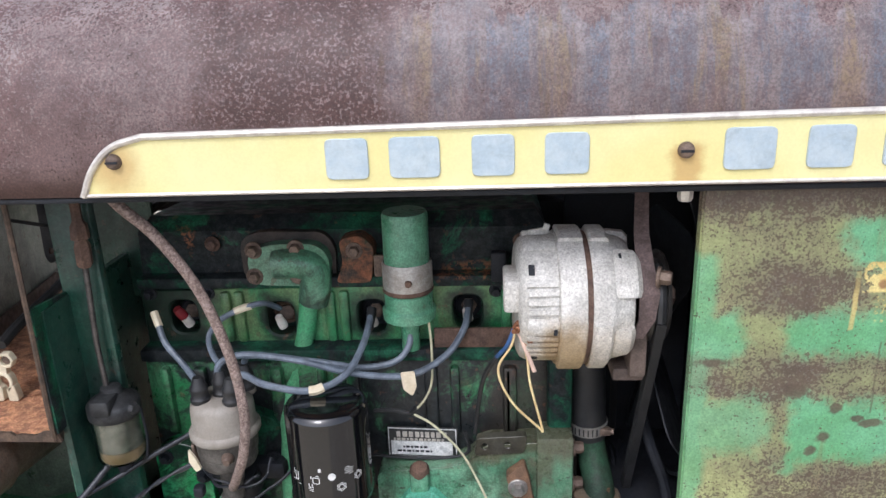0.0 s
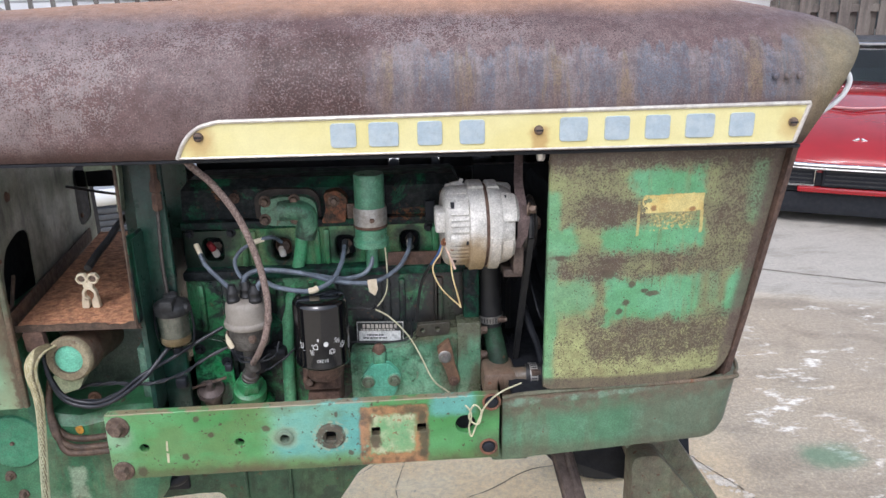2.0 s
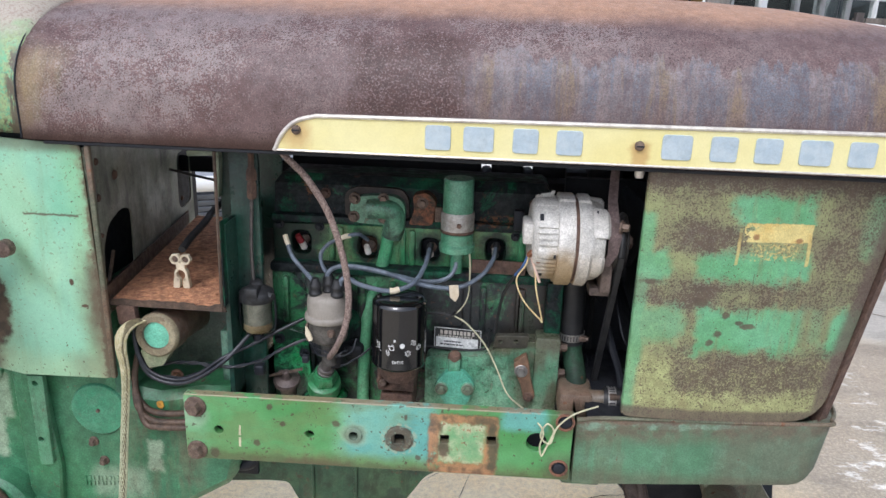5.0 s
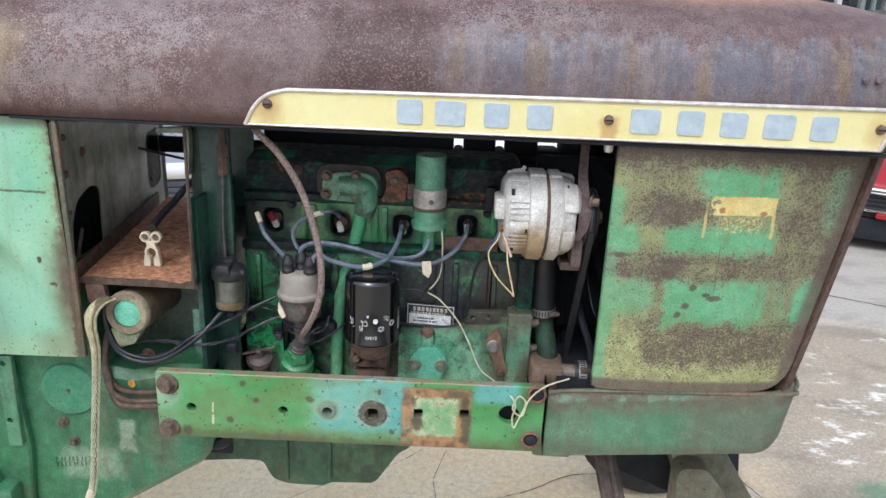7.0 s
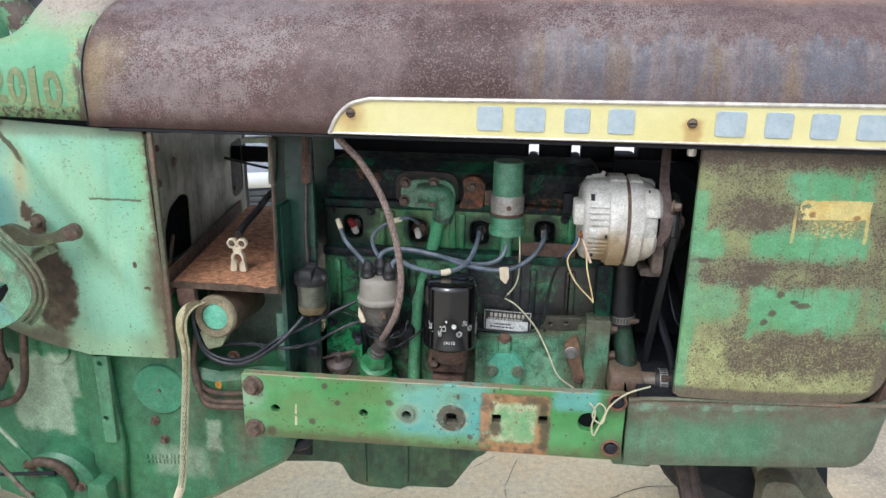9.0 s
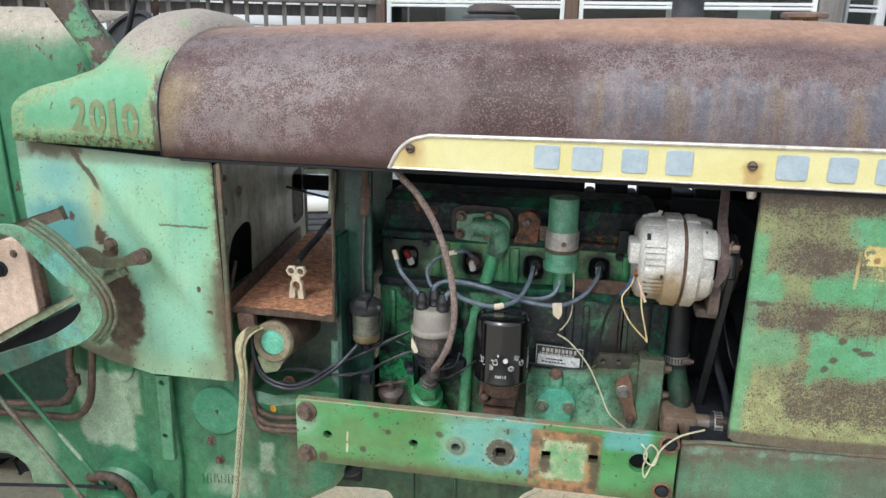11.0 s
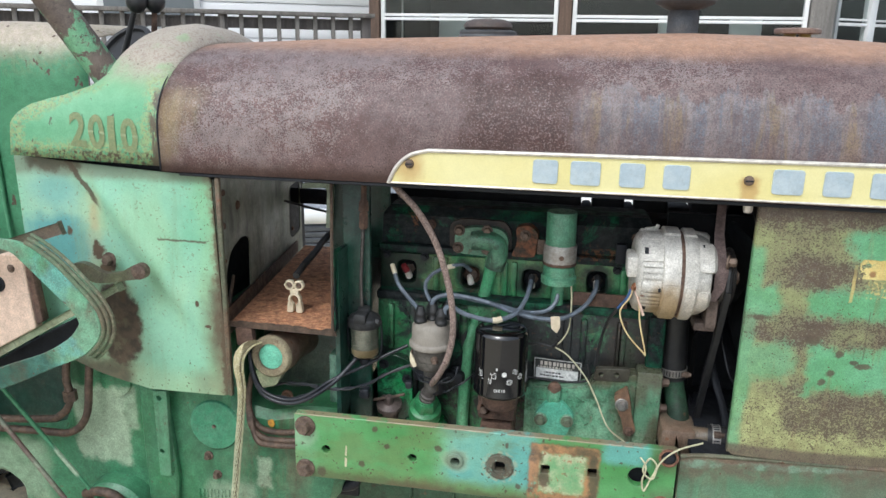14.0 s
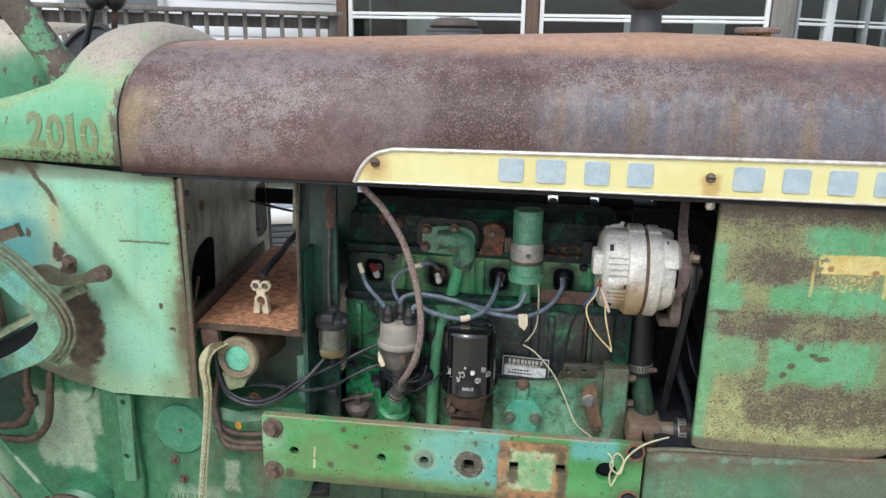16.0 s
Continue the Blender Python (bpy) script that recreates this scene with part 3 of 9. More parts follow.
def plate_material():
    k = Mat("yellow_enamel_plate")
    c = k.mix(k.step(k.noise(5, 4), 0.35, 0.65), (0.68, 0.61, 0.27), (0.72, 0.67, 0.35))
    r = k.mul(k.blob(-0.316, 1.465, 0.022, 0.024, 0.6, 40, 0.6), 0.55)
    r = k.both(r, k.mul(k.box(0.216, 0.244, 1.432, 1.475, 0.006, 0.012, 50), 0.6))
    r = k.both(r, k.mul(k.box(0.14, 0.25, 1.42, 1.437, 0.004, 0.010, 40), 0.6))
    r = k.both(r, k.mul(k.blob(0.650, 1.468, 0.02, 0.022, 0.6, 40, 0.6), 0.4))
    r = k.both(r, k.mul(k.step(k.z, 1.437, 1.444, 1.0, 0.0), k.step(k.noise(25, 4), 0.4, 0.7), 0.5))
    c = k.mix(r, c, (0.42, 0.20, 0.06))
    return k.done(c, 0.38, 0.0, k.noise(90, 3), 0.08, 0.001, 0.025)


def concrete_material():
    k = Mat("stained_concrete")
    c = k.mix(k.step(k.noise(2.2, 6, 0.65), 0.35, 0.65), (0.95, 0.740, 0.44), (0.96, 0.820, 0.55))
    c = k.mix(k.mul(k.step(k.noise(26, 5, 0.75), 0.48, 0.62), 0.14), c, (0.52, 0.43, 0.31))
    c = k.mix(k.mul(k.step(k.noise(150, 2, 0.55), 0.54, 0.60), 0.24), c, (0.50, 0.41, 0.30))
    c = k.mix(k.mul(k.step(k.noise(260, 2, 0.55), 0.57, 0.61), 0.6), c, (0.90, 0.81, 0.62))
    c = k.mix(k.mul(k.step(k.noise(75, 2, 0.5), 0.71, 0.74), 0.6), c, (0.22, 0.17, 0.12))
    # worn grey concrete round the pale patch under the tractor, brightened for missing light
    ex, ey = k.math("DIVIDE", k.math("ADD", k.x, 0.2), 2.3), k.math("DIVIDE", k.math("SUBTRACT", k.y, 2.3), 1.5)
    away = k.math("ADD", k.math("SQRT", k.math("ADD", k.mul(ex, ex), k.mul(ey, ey))), k.math("MULTIPLY", k.math("SUBTRACT", k.noise(1.1, 5, 0.65), 0.5), 0.9))
    c = k.mix(k.mul(k.step(away, 0.75, 1.25), k.step(k.noise(45, 4, 0.7), 0.3, 0.7, 0.75, 0.95)), c, (0.46, 0.405, 0.315))
    # darker old slab in front of the bays; lighter slab past the joint
    far = k.math("ADD", k.math("ADD", k.mul(k.x, 0.30), k.y), k.math("MULTIPLY", k.noise(2.5, 5), 0.22))
    right = k.step(k.math("ADD", k.x, k.math("MULTIPLY", k.noise(1.8, 4), 0.5)), 1.15, 1.50)
    slab = k.mul(right, k.step(far, 4.05, 4.2, 1.0, 0.0))
    c = k.mix(k.mul(slab, k.step(k.noise(90, 3, 0.6), 0.38, 0.55, 0.70, 0.92)), c, (0.335, 0.290, 0.235))
    c = k.mix(k.mul(k.step(far, 4.05, 4.25), 0.75), c, (0.41, 0.395, 0.365))
    stain = k.mul(k.step(k.noise(3.2, 6, 0.7, k.vec(0.7, 1.4, 1), dist=0.6), 0.46, 0.66), right)
    c = k.mix(k.mul(stain, 0.36), c, (0.17, 0.15, 0.12))
    # scuffed white patches and a green paint spill on the dark slab
    fl = k.noise(8, 7, 0.72, k.vec(0.8, 1.7, 1))
    white = k.mul(k.step(k.noise(2.2, 4, 0.6, dist=1.0), 0.48, 0.58), k.step(fl, 0.52, 0.63), k.step(far, 4.0, 4.15, 1.0, 0.08), right)
    c = k.mix(k.mul(white, 0.9), c, (0.86, 0.84, 0.77))
    dx, dy = k.math("DIVIDE", k.math("SUBTRACT", k.x, 1.60), 0.17), k.math("DIVIDE", k.math("SUBTRACT", k.y, 1.83), 0.11)
    d = k.math("ADD", k.math("SQRT", k.math("ADD", k.mul(dx, dx), k.mul(dy, dy))), k.math("MULTIPLY", k.noise(9, 5), 0.9))
    c = k.mix(k.mul(k.step(d, 0.8, 1.5, 1.0, 0.0), 0.75), c, (0.12, 0.24, 0.15))
    oil = k.mul(k.step(k.noise(1.6, 5, 0.6, dist=0.5), 0.60, 0.72), k.step(k.x, 0.7, 1.2))
    c = k.mix(k.mul(oil, 0.45), c, (0.10, 0.09, 0.08))
    h = k.math("ADD", k.noise(140, 5, 0.7), k.math("MULTIPLY", k.noise(25, 4), 0.5))
    return k.done(c, 0.85, 0.0, h, 0.5, 0.004)


def casting_material():
    k = Mat("green_front_casting")
    c = k.mix(k.step(k.noise(3.0, 3, 0.5, k.vec(1, 1, 0.5)), 0.35, 0.65), (0.075, 0.178, 0.098), (0.105, 0.240, 0.138))
    c = k.mix(k.mul(k.step(k.math("ADD", k.x, k.math("MULTIPLY", k.noise(9, 4, 0.5, k.vec(1, 1, 0.3)), 0.2)), 0.55, 0.70), 0.6), c, (0.085, 0.135, 0.105))
    st = k.noise(24, 4, 0.6, k.vec(1.0, 1.0, 0.12))
    c = k.mix(k.mul(k.step(st, 0.46, 0.64), 0.5), c, (0.11, 0.105, 0.065))
    top = k.math("SUBTRACT", k.z, k.math("MULTIPLY", k.x, 0.07))
    wob = k.math("MULTIPLY", k.math("SUBTRACT", k.noise(22, 5, 0.7), 0.5), 0.016)
    pale = k.mul(k.step(k.math("ADD", top, wob), 0.932, 0.937), k.step(k.noise(35, 4, 0.6, k.vec(0.5, 1, 1)), 0.42, 0.52))
    c = k.mix(k.mul(pale, 0.65), c, (0.26, 0.46, 0.34))
    smear = k.mul(k.box(0.435, 0.60, 0.84, 1.0, 0.035, 0.05, 9), 0.75)
    c = k.mix(smear, c, (0.115, 0.140, 0.095))
    mott = k.step(k.noise(30, 6, 0.7), 0.45, 0.65)
    c = k.mix(k.mul(mott, 0.35), c, (0.15, 0.27, 0.18))
    brown = k.mul(k.step(k.math("ADD", top, k.math("MULTIPLY", k.noise(9, 5), 0.05)), 0.918, 0.955), 0.85)
    brown = k.both(brown, k.mul(k.step(k.math("ADD", k.x, k.math("MULTIPLY", k.noise(12, 4), 0.10)), 0.58, 0.70), 0.45))
    c = k.mix(k.mul(brown, k.step(k.noise(50, 4), 0.35, 0.6, 0.45, 1.0)), c, (0.115, 0.090, 0.062))
    rust = k.step(k.math("ADD", top, k.math("MULTIPLY", k.math("SUBTRACT", k.noise(14, 6, 0.7), 0.5), 0.040)), 0.943, 0.949)
    low = k.mul(k.step(k.math("ADD", k.z, k.math("MULTIPLY", k.noise(12, 5), 0.04)), 0.872, 0.90, 1.0, 0.0), 0.55)
    r = k.both(k.both(rust, low), k.step(k.noise(60, 3, 0.55), 0.71, 0.73))
    c = k.mix(k.mul(r, 0.85), c, k.mix(k.noise(30, 4), (0.075, 0.055, 0.040), (0.15, 0.095, 0.06)))
    return k.done(c, k.math("ADD", k.math("MULTIPLY", r, 0.3), 0.45), 0.0, k.math("SUBTRACT", k.math("MULTIPLY", k.noise(90, 4), 0.6), r), 0.3, 0.002)


CAST = casting_material()
HOOD, PANEL_L, PANEL_F, RAIL, COWL, PLATE, CONCRETE = hood_material(), left_panel_material(), front_panel_material(), rail_material(), cowl_material(), plate_material(), concrete_material()


def old_sage(k, c):
    """Pale older paint showing in patches, and brown seepage below the oil lines."""
    p = k.box(-1.078, -0.948, 0.772, 0.955, 0.008, 0.028, 16)
    p = k.both(p, k.mul(k.box(-0.955, -0.925, 0.86, 0.96, 0.006, 0.012, 30), 0.8))
    p = k.both(p, k.mul(k.box(-1.40, -1.16, 0.64, 0.80, 0.02, 0.04, 12), 0.7))
    p = k.both(p, k.mul(k.box(-0.775, -0.66, 0.70, 0.765, 0.015, 0.03, 16), 0.65))
    p = k.both(p, k.mul(k.box(-0.655, -0.625, 0.76, 0.83, 0.006, 0.016, 30), 0.9))
    c = k.mix(k.mul(p, k.step(k.noise(30, 4), 0.25, 0.45, 0.7, 0.95)), c, (0.285, 0.375, 0.260))
    b = k.mul(k.box(-0.70, -0.54, 0.70, 0.93, 0.04, 0.06, 9), k.step(k.noise(22, 4, 0.6, k.vec(1, 1, 0.25)), 0.40, 0.60), 0.7)
    return k.mix(b, c, (0.105, 0.088, 0.055))


TRANS = worn_paint("green_gear_housing", (0.032, 0.150, 0.058), (0.050, 0.185, 0.095), 0.28, 5.0, (0.020, 0.040, 0.024), 0.55, 0.42, grain=0.015, extra=old_sage)
def front_grime(k, c):
    """Brown-black oil film on the front end of the block."""
    wob = k.math("MULTIPLY", k.math("SUBTRACT", k.noise(14, 5, 0.7), 0.5), 0.16)
    m = k.mul(k.step(k.math("ADD", k.x, wob), 0.00, 0.06), k.step(k.noise(30, 5, 0.7), 0.34, 0.56, 0.70, 1.0))
    return k.mix(k.mul(m, 0.92), c, k.mix(k.noise(26, 4), (0.012, 0.012, 0.011), (0.045, 0.036, 0.028)))


ENGINE = worn_paint("oily_green_engine_paint", (0.020, 0.165, 0.058), (0.050, 0.185, 0.085), 0.38, 22.0, (0.010, 0.013, 0.009), 1.0, 0.36, grain=0.03, oily=0.80, extra=front_grime)
ENGINE_BRIGHT = worn_paint("bright_oily_green_paint", (0.020, 0.270, 0.075), (0.042, 0.310, 0.125), 0.20, 20.0, (0.008, 0.020, 0.010), 0.8, 0.20, grain=0.03, oily=0.55)
SAGE = worn_paint("faded_sage_bracket_paint", (0.34, 0.42, 0.32), (0.42, 0.47, 0.36), 0.25, 14.0)


def soot_and_shade(k, c):
    """Black soot and painted shade round the plug wells and over the rear end of the head."""
    s = k.step(k.math("ADD", k.x, k.math("MULTIPLY", k.noise(18, 5), 0.10)), -0.30, -0.25, 1.0, 0.0)
    for x, z in ((-0.239, 1.208), (-0.114, 1.210), (0.014, 1.216)):
        s = k.both(s, k.blob(x, z, 0.031, 0.040, 0.8, 22, 0.35))
    s = k.both(s, k.mul(k.step(k.math("ADD", k.z, k.math("MULTIPLY", k.noise(14, 5), 0.05)), 1.195, 1.215, 1.0, 0.0), 0.7))
    c = k.mix(k.mul(s, 0.92), c, (0.006, 0.008, 0.009))
    t = k.mul(k.step(k.noise(16, 4, 0.6, k.vec(1, 1, 0.3)), 0.48, 0.60), 0.65)
    return k.mix(k.mul(t, k.math("SUBTRACT", 1.0, s)), c, (0.155, 0.200, 0.085))


def cover_rust(k, c):
    """Orange flaking along the seam of the valve cover."""
    f = k.step(k.noise(90, 4, 0.7), 0.50, 0.56)
    b = k.both(k.blob(0.018, 1.272, 0.034, 0.009, 0.9, 40, 0.4), k.blob(-0.365, 1.318, 0.014, 0.012, 0.9, 40, 0.4))
    return k.mix(k.mul(b, f, 0.85), c, (0.20, 0.085, 0.040))


HEAD = worn_paint("sooted_shaded_green_head_paint", (0.028, 0.205, 0.075), (0.060, 0.235, 0.105), 0.30, 22.0, (0.007, 0.010, 0.009), 0.8, 0.38, grain=0.03, extra=soot_and_shade)
# Grimy engine paint, darkened further for the shade under the hood
ENGINE_SHADED = worn_paint("grimy_shaded_green_engine_paint", (0.007, 0.040, 0.026), (0.014, 0.100, 0.052), 0.25, 20.0, (0.004, 0.006, 0.007), 1.0, 0.60, grain=0.01, oily=0.66, extra=cover_rust, Specular_IOR_Level=0.2)
ENGINE_PALE = worn_paint("pale_green_engine_paint", (0.070, 0.215, 0.125), (0.130, 0.270, 0.180), 0.42, 16.0, (0.030, 0.028, 0.017), 1.0, 0.38, grain=0.05, oily=0.40)
TEAL = worn_paint("fresh_teal_paint", (0.10, 0.40, 0.27), (0.14, 0.45, 0.31), 0.10, 12.0, dirty=0.25)
BOX_GREY = worn_paint("grey_green_inner_sheet", (0.155, 0.185, 0.135), (0.215, 0.220, 0.165), 0.30, 5.0, (0.048, 0.040, 0.034), 0.95)
# Black for greasy parts; also stands in for shade in gaps and recesses.
GREASE_SHADE = plain("black_grease_and_shade", (0.010, 0.012, 0.017), (0.017, 0.019, 0.024), 0.62, 0, 30, 0.5, Specular_IOR_Level=0.35)
RUSTY = plain("brown_rust", (0.135, 0.080, 0.055), (0.075, 0.046, 0.036), 0.85, 0, 40, 0.5)
RUST_TRAY = plain("orange_rusted_tray", (0.58, 0.290, 0.150), (0.30, 0.135, 0.076), 0.9, 0, 85, 1.0, 0.70, (0.085, 0.042, 0.028), 0.24)
BOLT = plain("rusted_bolt_steel", (0.175, 0.125, 0.095), (0.095, 0.066, 0.052), 0.65, 0.3, 60, 0.4)
STEEL = plain("bright_zinc_steel", (0.52, 0.51, 0.48), (0.32, 0.30, 0.28), 0.35, 0.7, 60, 0.2)
BLACK_PAINT = plain("gloss_black_paint", (0.003, 0.0034, 0.004), (0.005, 0.005, 0.006), 0.09, 0, 20, 0.01, 0.12, (0.03, 0.028, 0.026), Coat_Weight=0.7, Coat_Roughness=0.05)
BLACK_RUBBER = plain("black_rubber", (0.014, 0.015, 0.017), (0.026, 0.026, 0.027), 0.5, 0, 45, 0.3)
LEAD_BLUE = plain("blue_grey_ignition_cable", (0.150, 0.182, 0.225), (0.085, 0.105, 0.135), 0.42, 0, 40, 0.2, 0.35)
HOSE_BROWN = plain("brown_weathered_cable_sheath", (0.37, 0.285, 0.250), (0.17, 0.115, 0.095), 0.7, 0, 320, 1.0, 0.75, (0.085, 0.050, 0.038))
BAKELITE = plain("grey_distributor_cap", (0.285, 0.260, 0.225), (0.225, 0.20, 0.170), 0.5, 0, 30, 0.12, 0.5, (0.10, 0.085, 0.07))
LINE_BROWN = plain("rusted_steel_line", (0.115, 0.076, 0.052), (0.060, 0.042, 0.032), 0.6, 0.2, 50, 0.4)
CREAM = plain("cream_plastic", (0.70, 0.62, 0.46), (0.60, 0.52, 0.37), 0.5, 0, 40, 0.1, 0.3, (0.25, 0.15, 0.08))
TAG_CREAM = plain("cream_paper_tag", (0.66, 0.58, 0.44), (0.56, 0.47, 0.33), 0.8, 0, 60, 0.1, 0.3, (0.22, 0.15, 0.08))
WHITE_CERAMIC = plain("white_spark_plug_ceramic", (0.72, 0.69, 0.64), (0.55, 0.5, 0.45), 0.3, 0, 60, 0.05, 0.3, (0.2, 0.14, 0.08))
RED_RUBBER = plain("red_rubber_boot", (0.20, 0.012, 0.018), (0.13, 0.010, 0.014), 0.5)
YELLOW_WIRE = plain("faded_yellow_wire", (0.62, 0.52, 0.27), (0.52, 0.38, 0.18), 0.5, 0, 60)
WHITE_WIRE = plain("aged_white_wire", (0.55, 0.53, 0.36), (0.42, 0.40, 0.26), 0.5, 0, 60)
PINK_WIRE = plain("faded_pink_wire", (0.62, 0.45, 0.36), (0.50, 0.35, 0.28), 0.5, 0, 60)
BLUE_WIRE = plain("blue_wire", (0.05, 0.13, 0.32), (0.04, 0.10, 0.25), 0.5, 0, 60)
TRIM_WHITE = plain("pale_aluminium_trim", (0.66, 0.63, 0.56), (0.50, 0.46, 0.42), 0.38, 0.35, 60, 0.1, 0.3, (0.25, 0.2, 0.16))
LETTER = plain("pale_blue_raised_shapes", (0.46, 0.54, 0.58), (0.40, 0.49, 0.55), 0.45, 0.2, 60, 0.1, 0.2)
LOOM = plain("glossy_black_loom", (0.012, 0.014, 0.020), (0.028, 0.030, 0.036), 0.32, 0, 60, 0.3, 0.3, (0.045, 0.047, 0.052))
TEXT_OLIVE = plain("olive_worn_numerals", (0.225, 0.250, 0.120), (0.165, 0.225, 0.110), 0.6, 0, 130, 0.2, 0.2)


def alternator_material():
    k = Mat("corroded_aluminium")
    c = k.mix(k.step(k.noise(16, 5, 0.65), 0.38, 0.62), (0.64, 0.625, 0.585), (0.50, 0.485, 0.445))
    c = k.mix(k.mul(k.step(k.noise(260, 4, 0.75), 0.46, 0.58), 0.38), c, (0.38, 0.36, 0.32))
    c = k.mix(k.mul(k.step(k.noise(420, 3, 0.7), 0.60, 0.66), 0.5), c, (0.19, 0.175, 0.155))
    tan = k.mul(k.step(k.math("ADD", k.z, k.math("MULTIPLY", k.noise(28, 4), 0.06)), 1.255, 1.305, 1.0, 0.0), k.step(k.noise(34, 5, 0.7), 0.34, 0.58, 0.35, 1.0), k.step(k.x, 0.153, 0.156, 1.0, 0.45))
    c = k.mix(k.mul(tan, 0.5), c, (0.37, 0.275, 0.15))
    patch = k.mul(k.step(k.math("ADD", k.z, k.math("MULTIPLY", k.noise(28, 4), 0.05)), 1.280, 1.318, 1.0, 0.0), k.step(k.math("ADD", k.x, k.math("MULTIPLY", k.noise(30), 0.02)), 0.105, 0.122), k.step(k.x, 0.153, 0.155, 1.0, 0.25))
    c = k.mix(k.mul(patch, 0.8), c, (0.34, 0.235, 0.11))
    return k.done(c, 0.68, 0.25, k.noise(190, 5, 0.7), 0.6, 0.0018)


def loop_rim_material():
    k = Mat("olive_brown_rim")
    c = k.mix(k.step(k.noise(16, 5), 0.35, 0.65), (0.13, 0.115, 0.072), (0.10, 0.16, 0.09))
    c = k.mix(k.mul(k.step(k.noise(60, 4, 0.7), 0.52, 0.62), 0.6), c, (0.26, 0.255, 0.17))
    return k.done(c, 0.6, 0.0, k.noise(120, 4), 0.4, 0.001)


def braid_material(name, a, b):
    k = Mat(name)
    w = k.noise(420, 1.5, 0.5, k.vec(1.0, 1.0, 0.22))
    aged = k.step(k.math("ADD", k.z, k.math("MULTIPLY", k.noise(20, 3), 0.08)), 0.90, 1.10, 1.0, 0.0)
    c = k.mix(k.mul(aged, 0.7), k.mix(k.step(w, 0.42, 0.58), a, b), (0.46, 0.50, 0.36))
    return k.done(c, 0.6, 0.25, w, 0.5, 0.002)


def wood_material(name, a, b):
    k = Mat(name)
    g = k.noise(20, 5, 0.6, k.vec(1.0, 1.0, 0.08))
    return k.done(k.mix(k.step(g, 0.3, 0.7), a, b), 0.85, 0.0, g, 0.4, 0.003)


ALU = alternator_material()
LOOP_RIM = loop_rim_material()
BRAID = braid_material("tan_braided_strap", (0.58, 0.54, 0.36), (0.40, 0.36, 0.19))
WOOD_GREY = wood_material("weathered_grey_wood", (0.215, 0.200, 0.182), (0.125, 0.115, 0.105))
POST_BROWN = wood_material("brown_porch_post_wood", (0.150, 0.098, 0.070), (0.090, 0.060, 0.045))
WOOD_DARK = wood_material("dark_weathered_deck_wood", (0.125, 0.112, 0.105), (0.068, 0.060, 0.056))
SIDING = plain("white_painted_siding", (0.90, 0.90, 0.90), (0.87, 0.87, 0.87), 0.6, 0, 3, 0.05, 0.05, (0.5, 0.5, 0.48))
WHITE_FRAME = plain("white_window_frame", (0.80, 0.80, 0.79), (0.74, 0.75, 0.74), 0.4, 0, 8, 0.03, 0.1, (0.5, 0.5, 0.48))
DARK_ROOM = plain("dark_interior", (0.014, 0.019, 0.019), (0.024, 0.030, 0.029), 0.8, 0, 3)
CRACK = plain("dark_crack_fill", (0.16, 0.13, 0.095), (0.075, 0.060, 0.045), 0.95, 0, 40, 0.6)
PLASTIC_BLACK = plain("black_plastic", (0.02, 0.02, 0.022), (0.03, 0.03, 0.032), 0.4, 0, 30, 0.1)
CHROME = plain("chrome", (0.72, 0.73, 0.75), (0.62, 0.63, 0.65), 0.12, 1.0, 12, 0.02, 0.05)
RED_PAINT = plain("glossy_red_car_paint", (0.33, 0.005, 0.010), (0.28, 0.004, 0.008), 0.20, 0, 3, 0.01, 0.03, Coat_Weight=0.7)
# Pale sky sheen of the red hood's crease, put into the paint
CAR_SHEEN = plain("painted_hood_sheen", (0.62, 0.33, 0.33), (0.55, 0.27, 0.27), 0.35, 0, 3, 0.01, 0.05)
SILVER_PAINT = plain("silver_grey_car_paint", (0.36, 0.38, 0.41), (0.32, 0.34, 0.37), 0.3, 0.3, 4, 0.01, 0.05)
GREY_LOUVRE = plain("grey_plastic_louvre", (0.075, 0.083, 0.095), (0.055, 0.062, 0.072), 0.5, 0, 8, 0.05)
WHITE_PAINT = plain("white_vehicle_paint", (0.74, 0.76, 0.76), (0.68, 0.70, 0.70), 0.35, 0, 3, 0.02, 0.1, (0.45, 0.42, 0.38))
GALV = plain("corrugated_galvanised_sheet", (0.42, 0.44, 0.44), (0.32, 0.33, 0.33), 0.5, 0.5, 3, 0.1, 0.3, (0.18, 0.15, 0.12))
PLANK = wood_material("pale_pinkish_step_board", (0.66, 0.50, 0.39), (0.54, 0.39, 0.30))
TYRE = plain("tyre_rubber", (0.02, 0.02, 0.02), (0.032, 0.031, 0.03), 0.8, 0, 20, 0.3)


def glass_material(name, tint, rough=0.03):
    k = Mat(name)
    return k.done(k.mix(k.noise(12, 4), tint, tuple(0.85 * v for v in tint)), rough, 0.0, None, grit=0.0, Transmission_Weight=1.0, IOR=1.45)


GLASS = glass_material("window_glass", (0.75, 0.82, 0.80))
BOWL_GLASS = glass_material("smoky_fuel_bowl_glass", (0.92, 0.93, 0.90), 0.04)
CAR_GLASS = glass_material("tinted_windscreen", (0.45, 0.55, 0.52))


# ---- mesh helpers ----
def finish(bm, mat, name, smooth=True):
    bmesh.ops.recalc_face_normals(bm, faces=bm.faces)
    me = bpy.data.meshes.new(name)
    bm.to_mesh(me)
    bm.free()
    me.materials.append(mat)
    if smooth:
        for p in me.polygons:
            p.use_smooth = True
        me.set_sharp_from_angle(angle=radians(38))
    return me


BASES = {}


def thing(name, base, label, category, group="", turn=0.0):
    ob = new(name)
    ob.empty_display_size = 0.1
    ob.matrix_basis = pose(*base, 0, 0, turn)
    return tagged(ob, label, category, group)


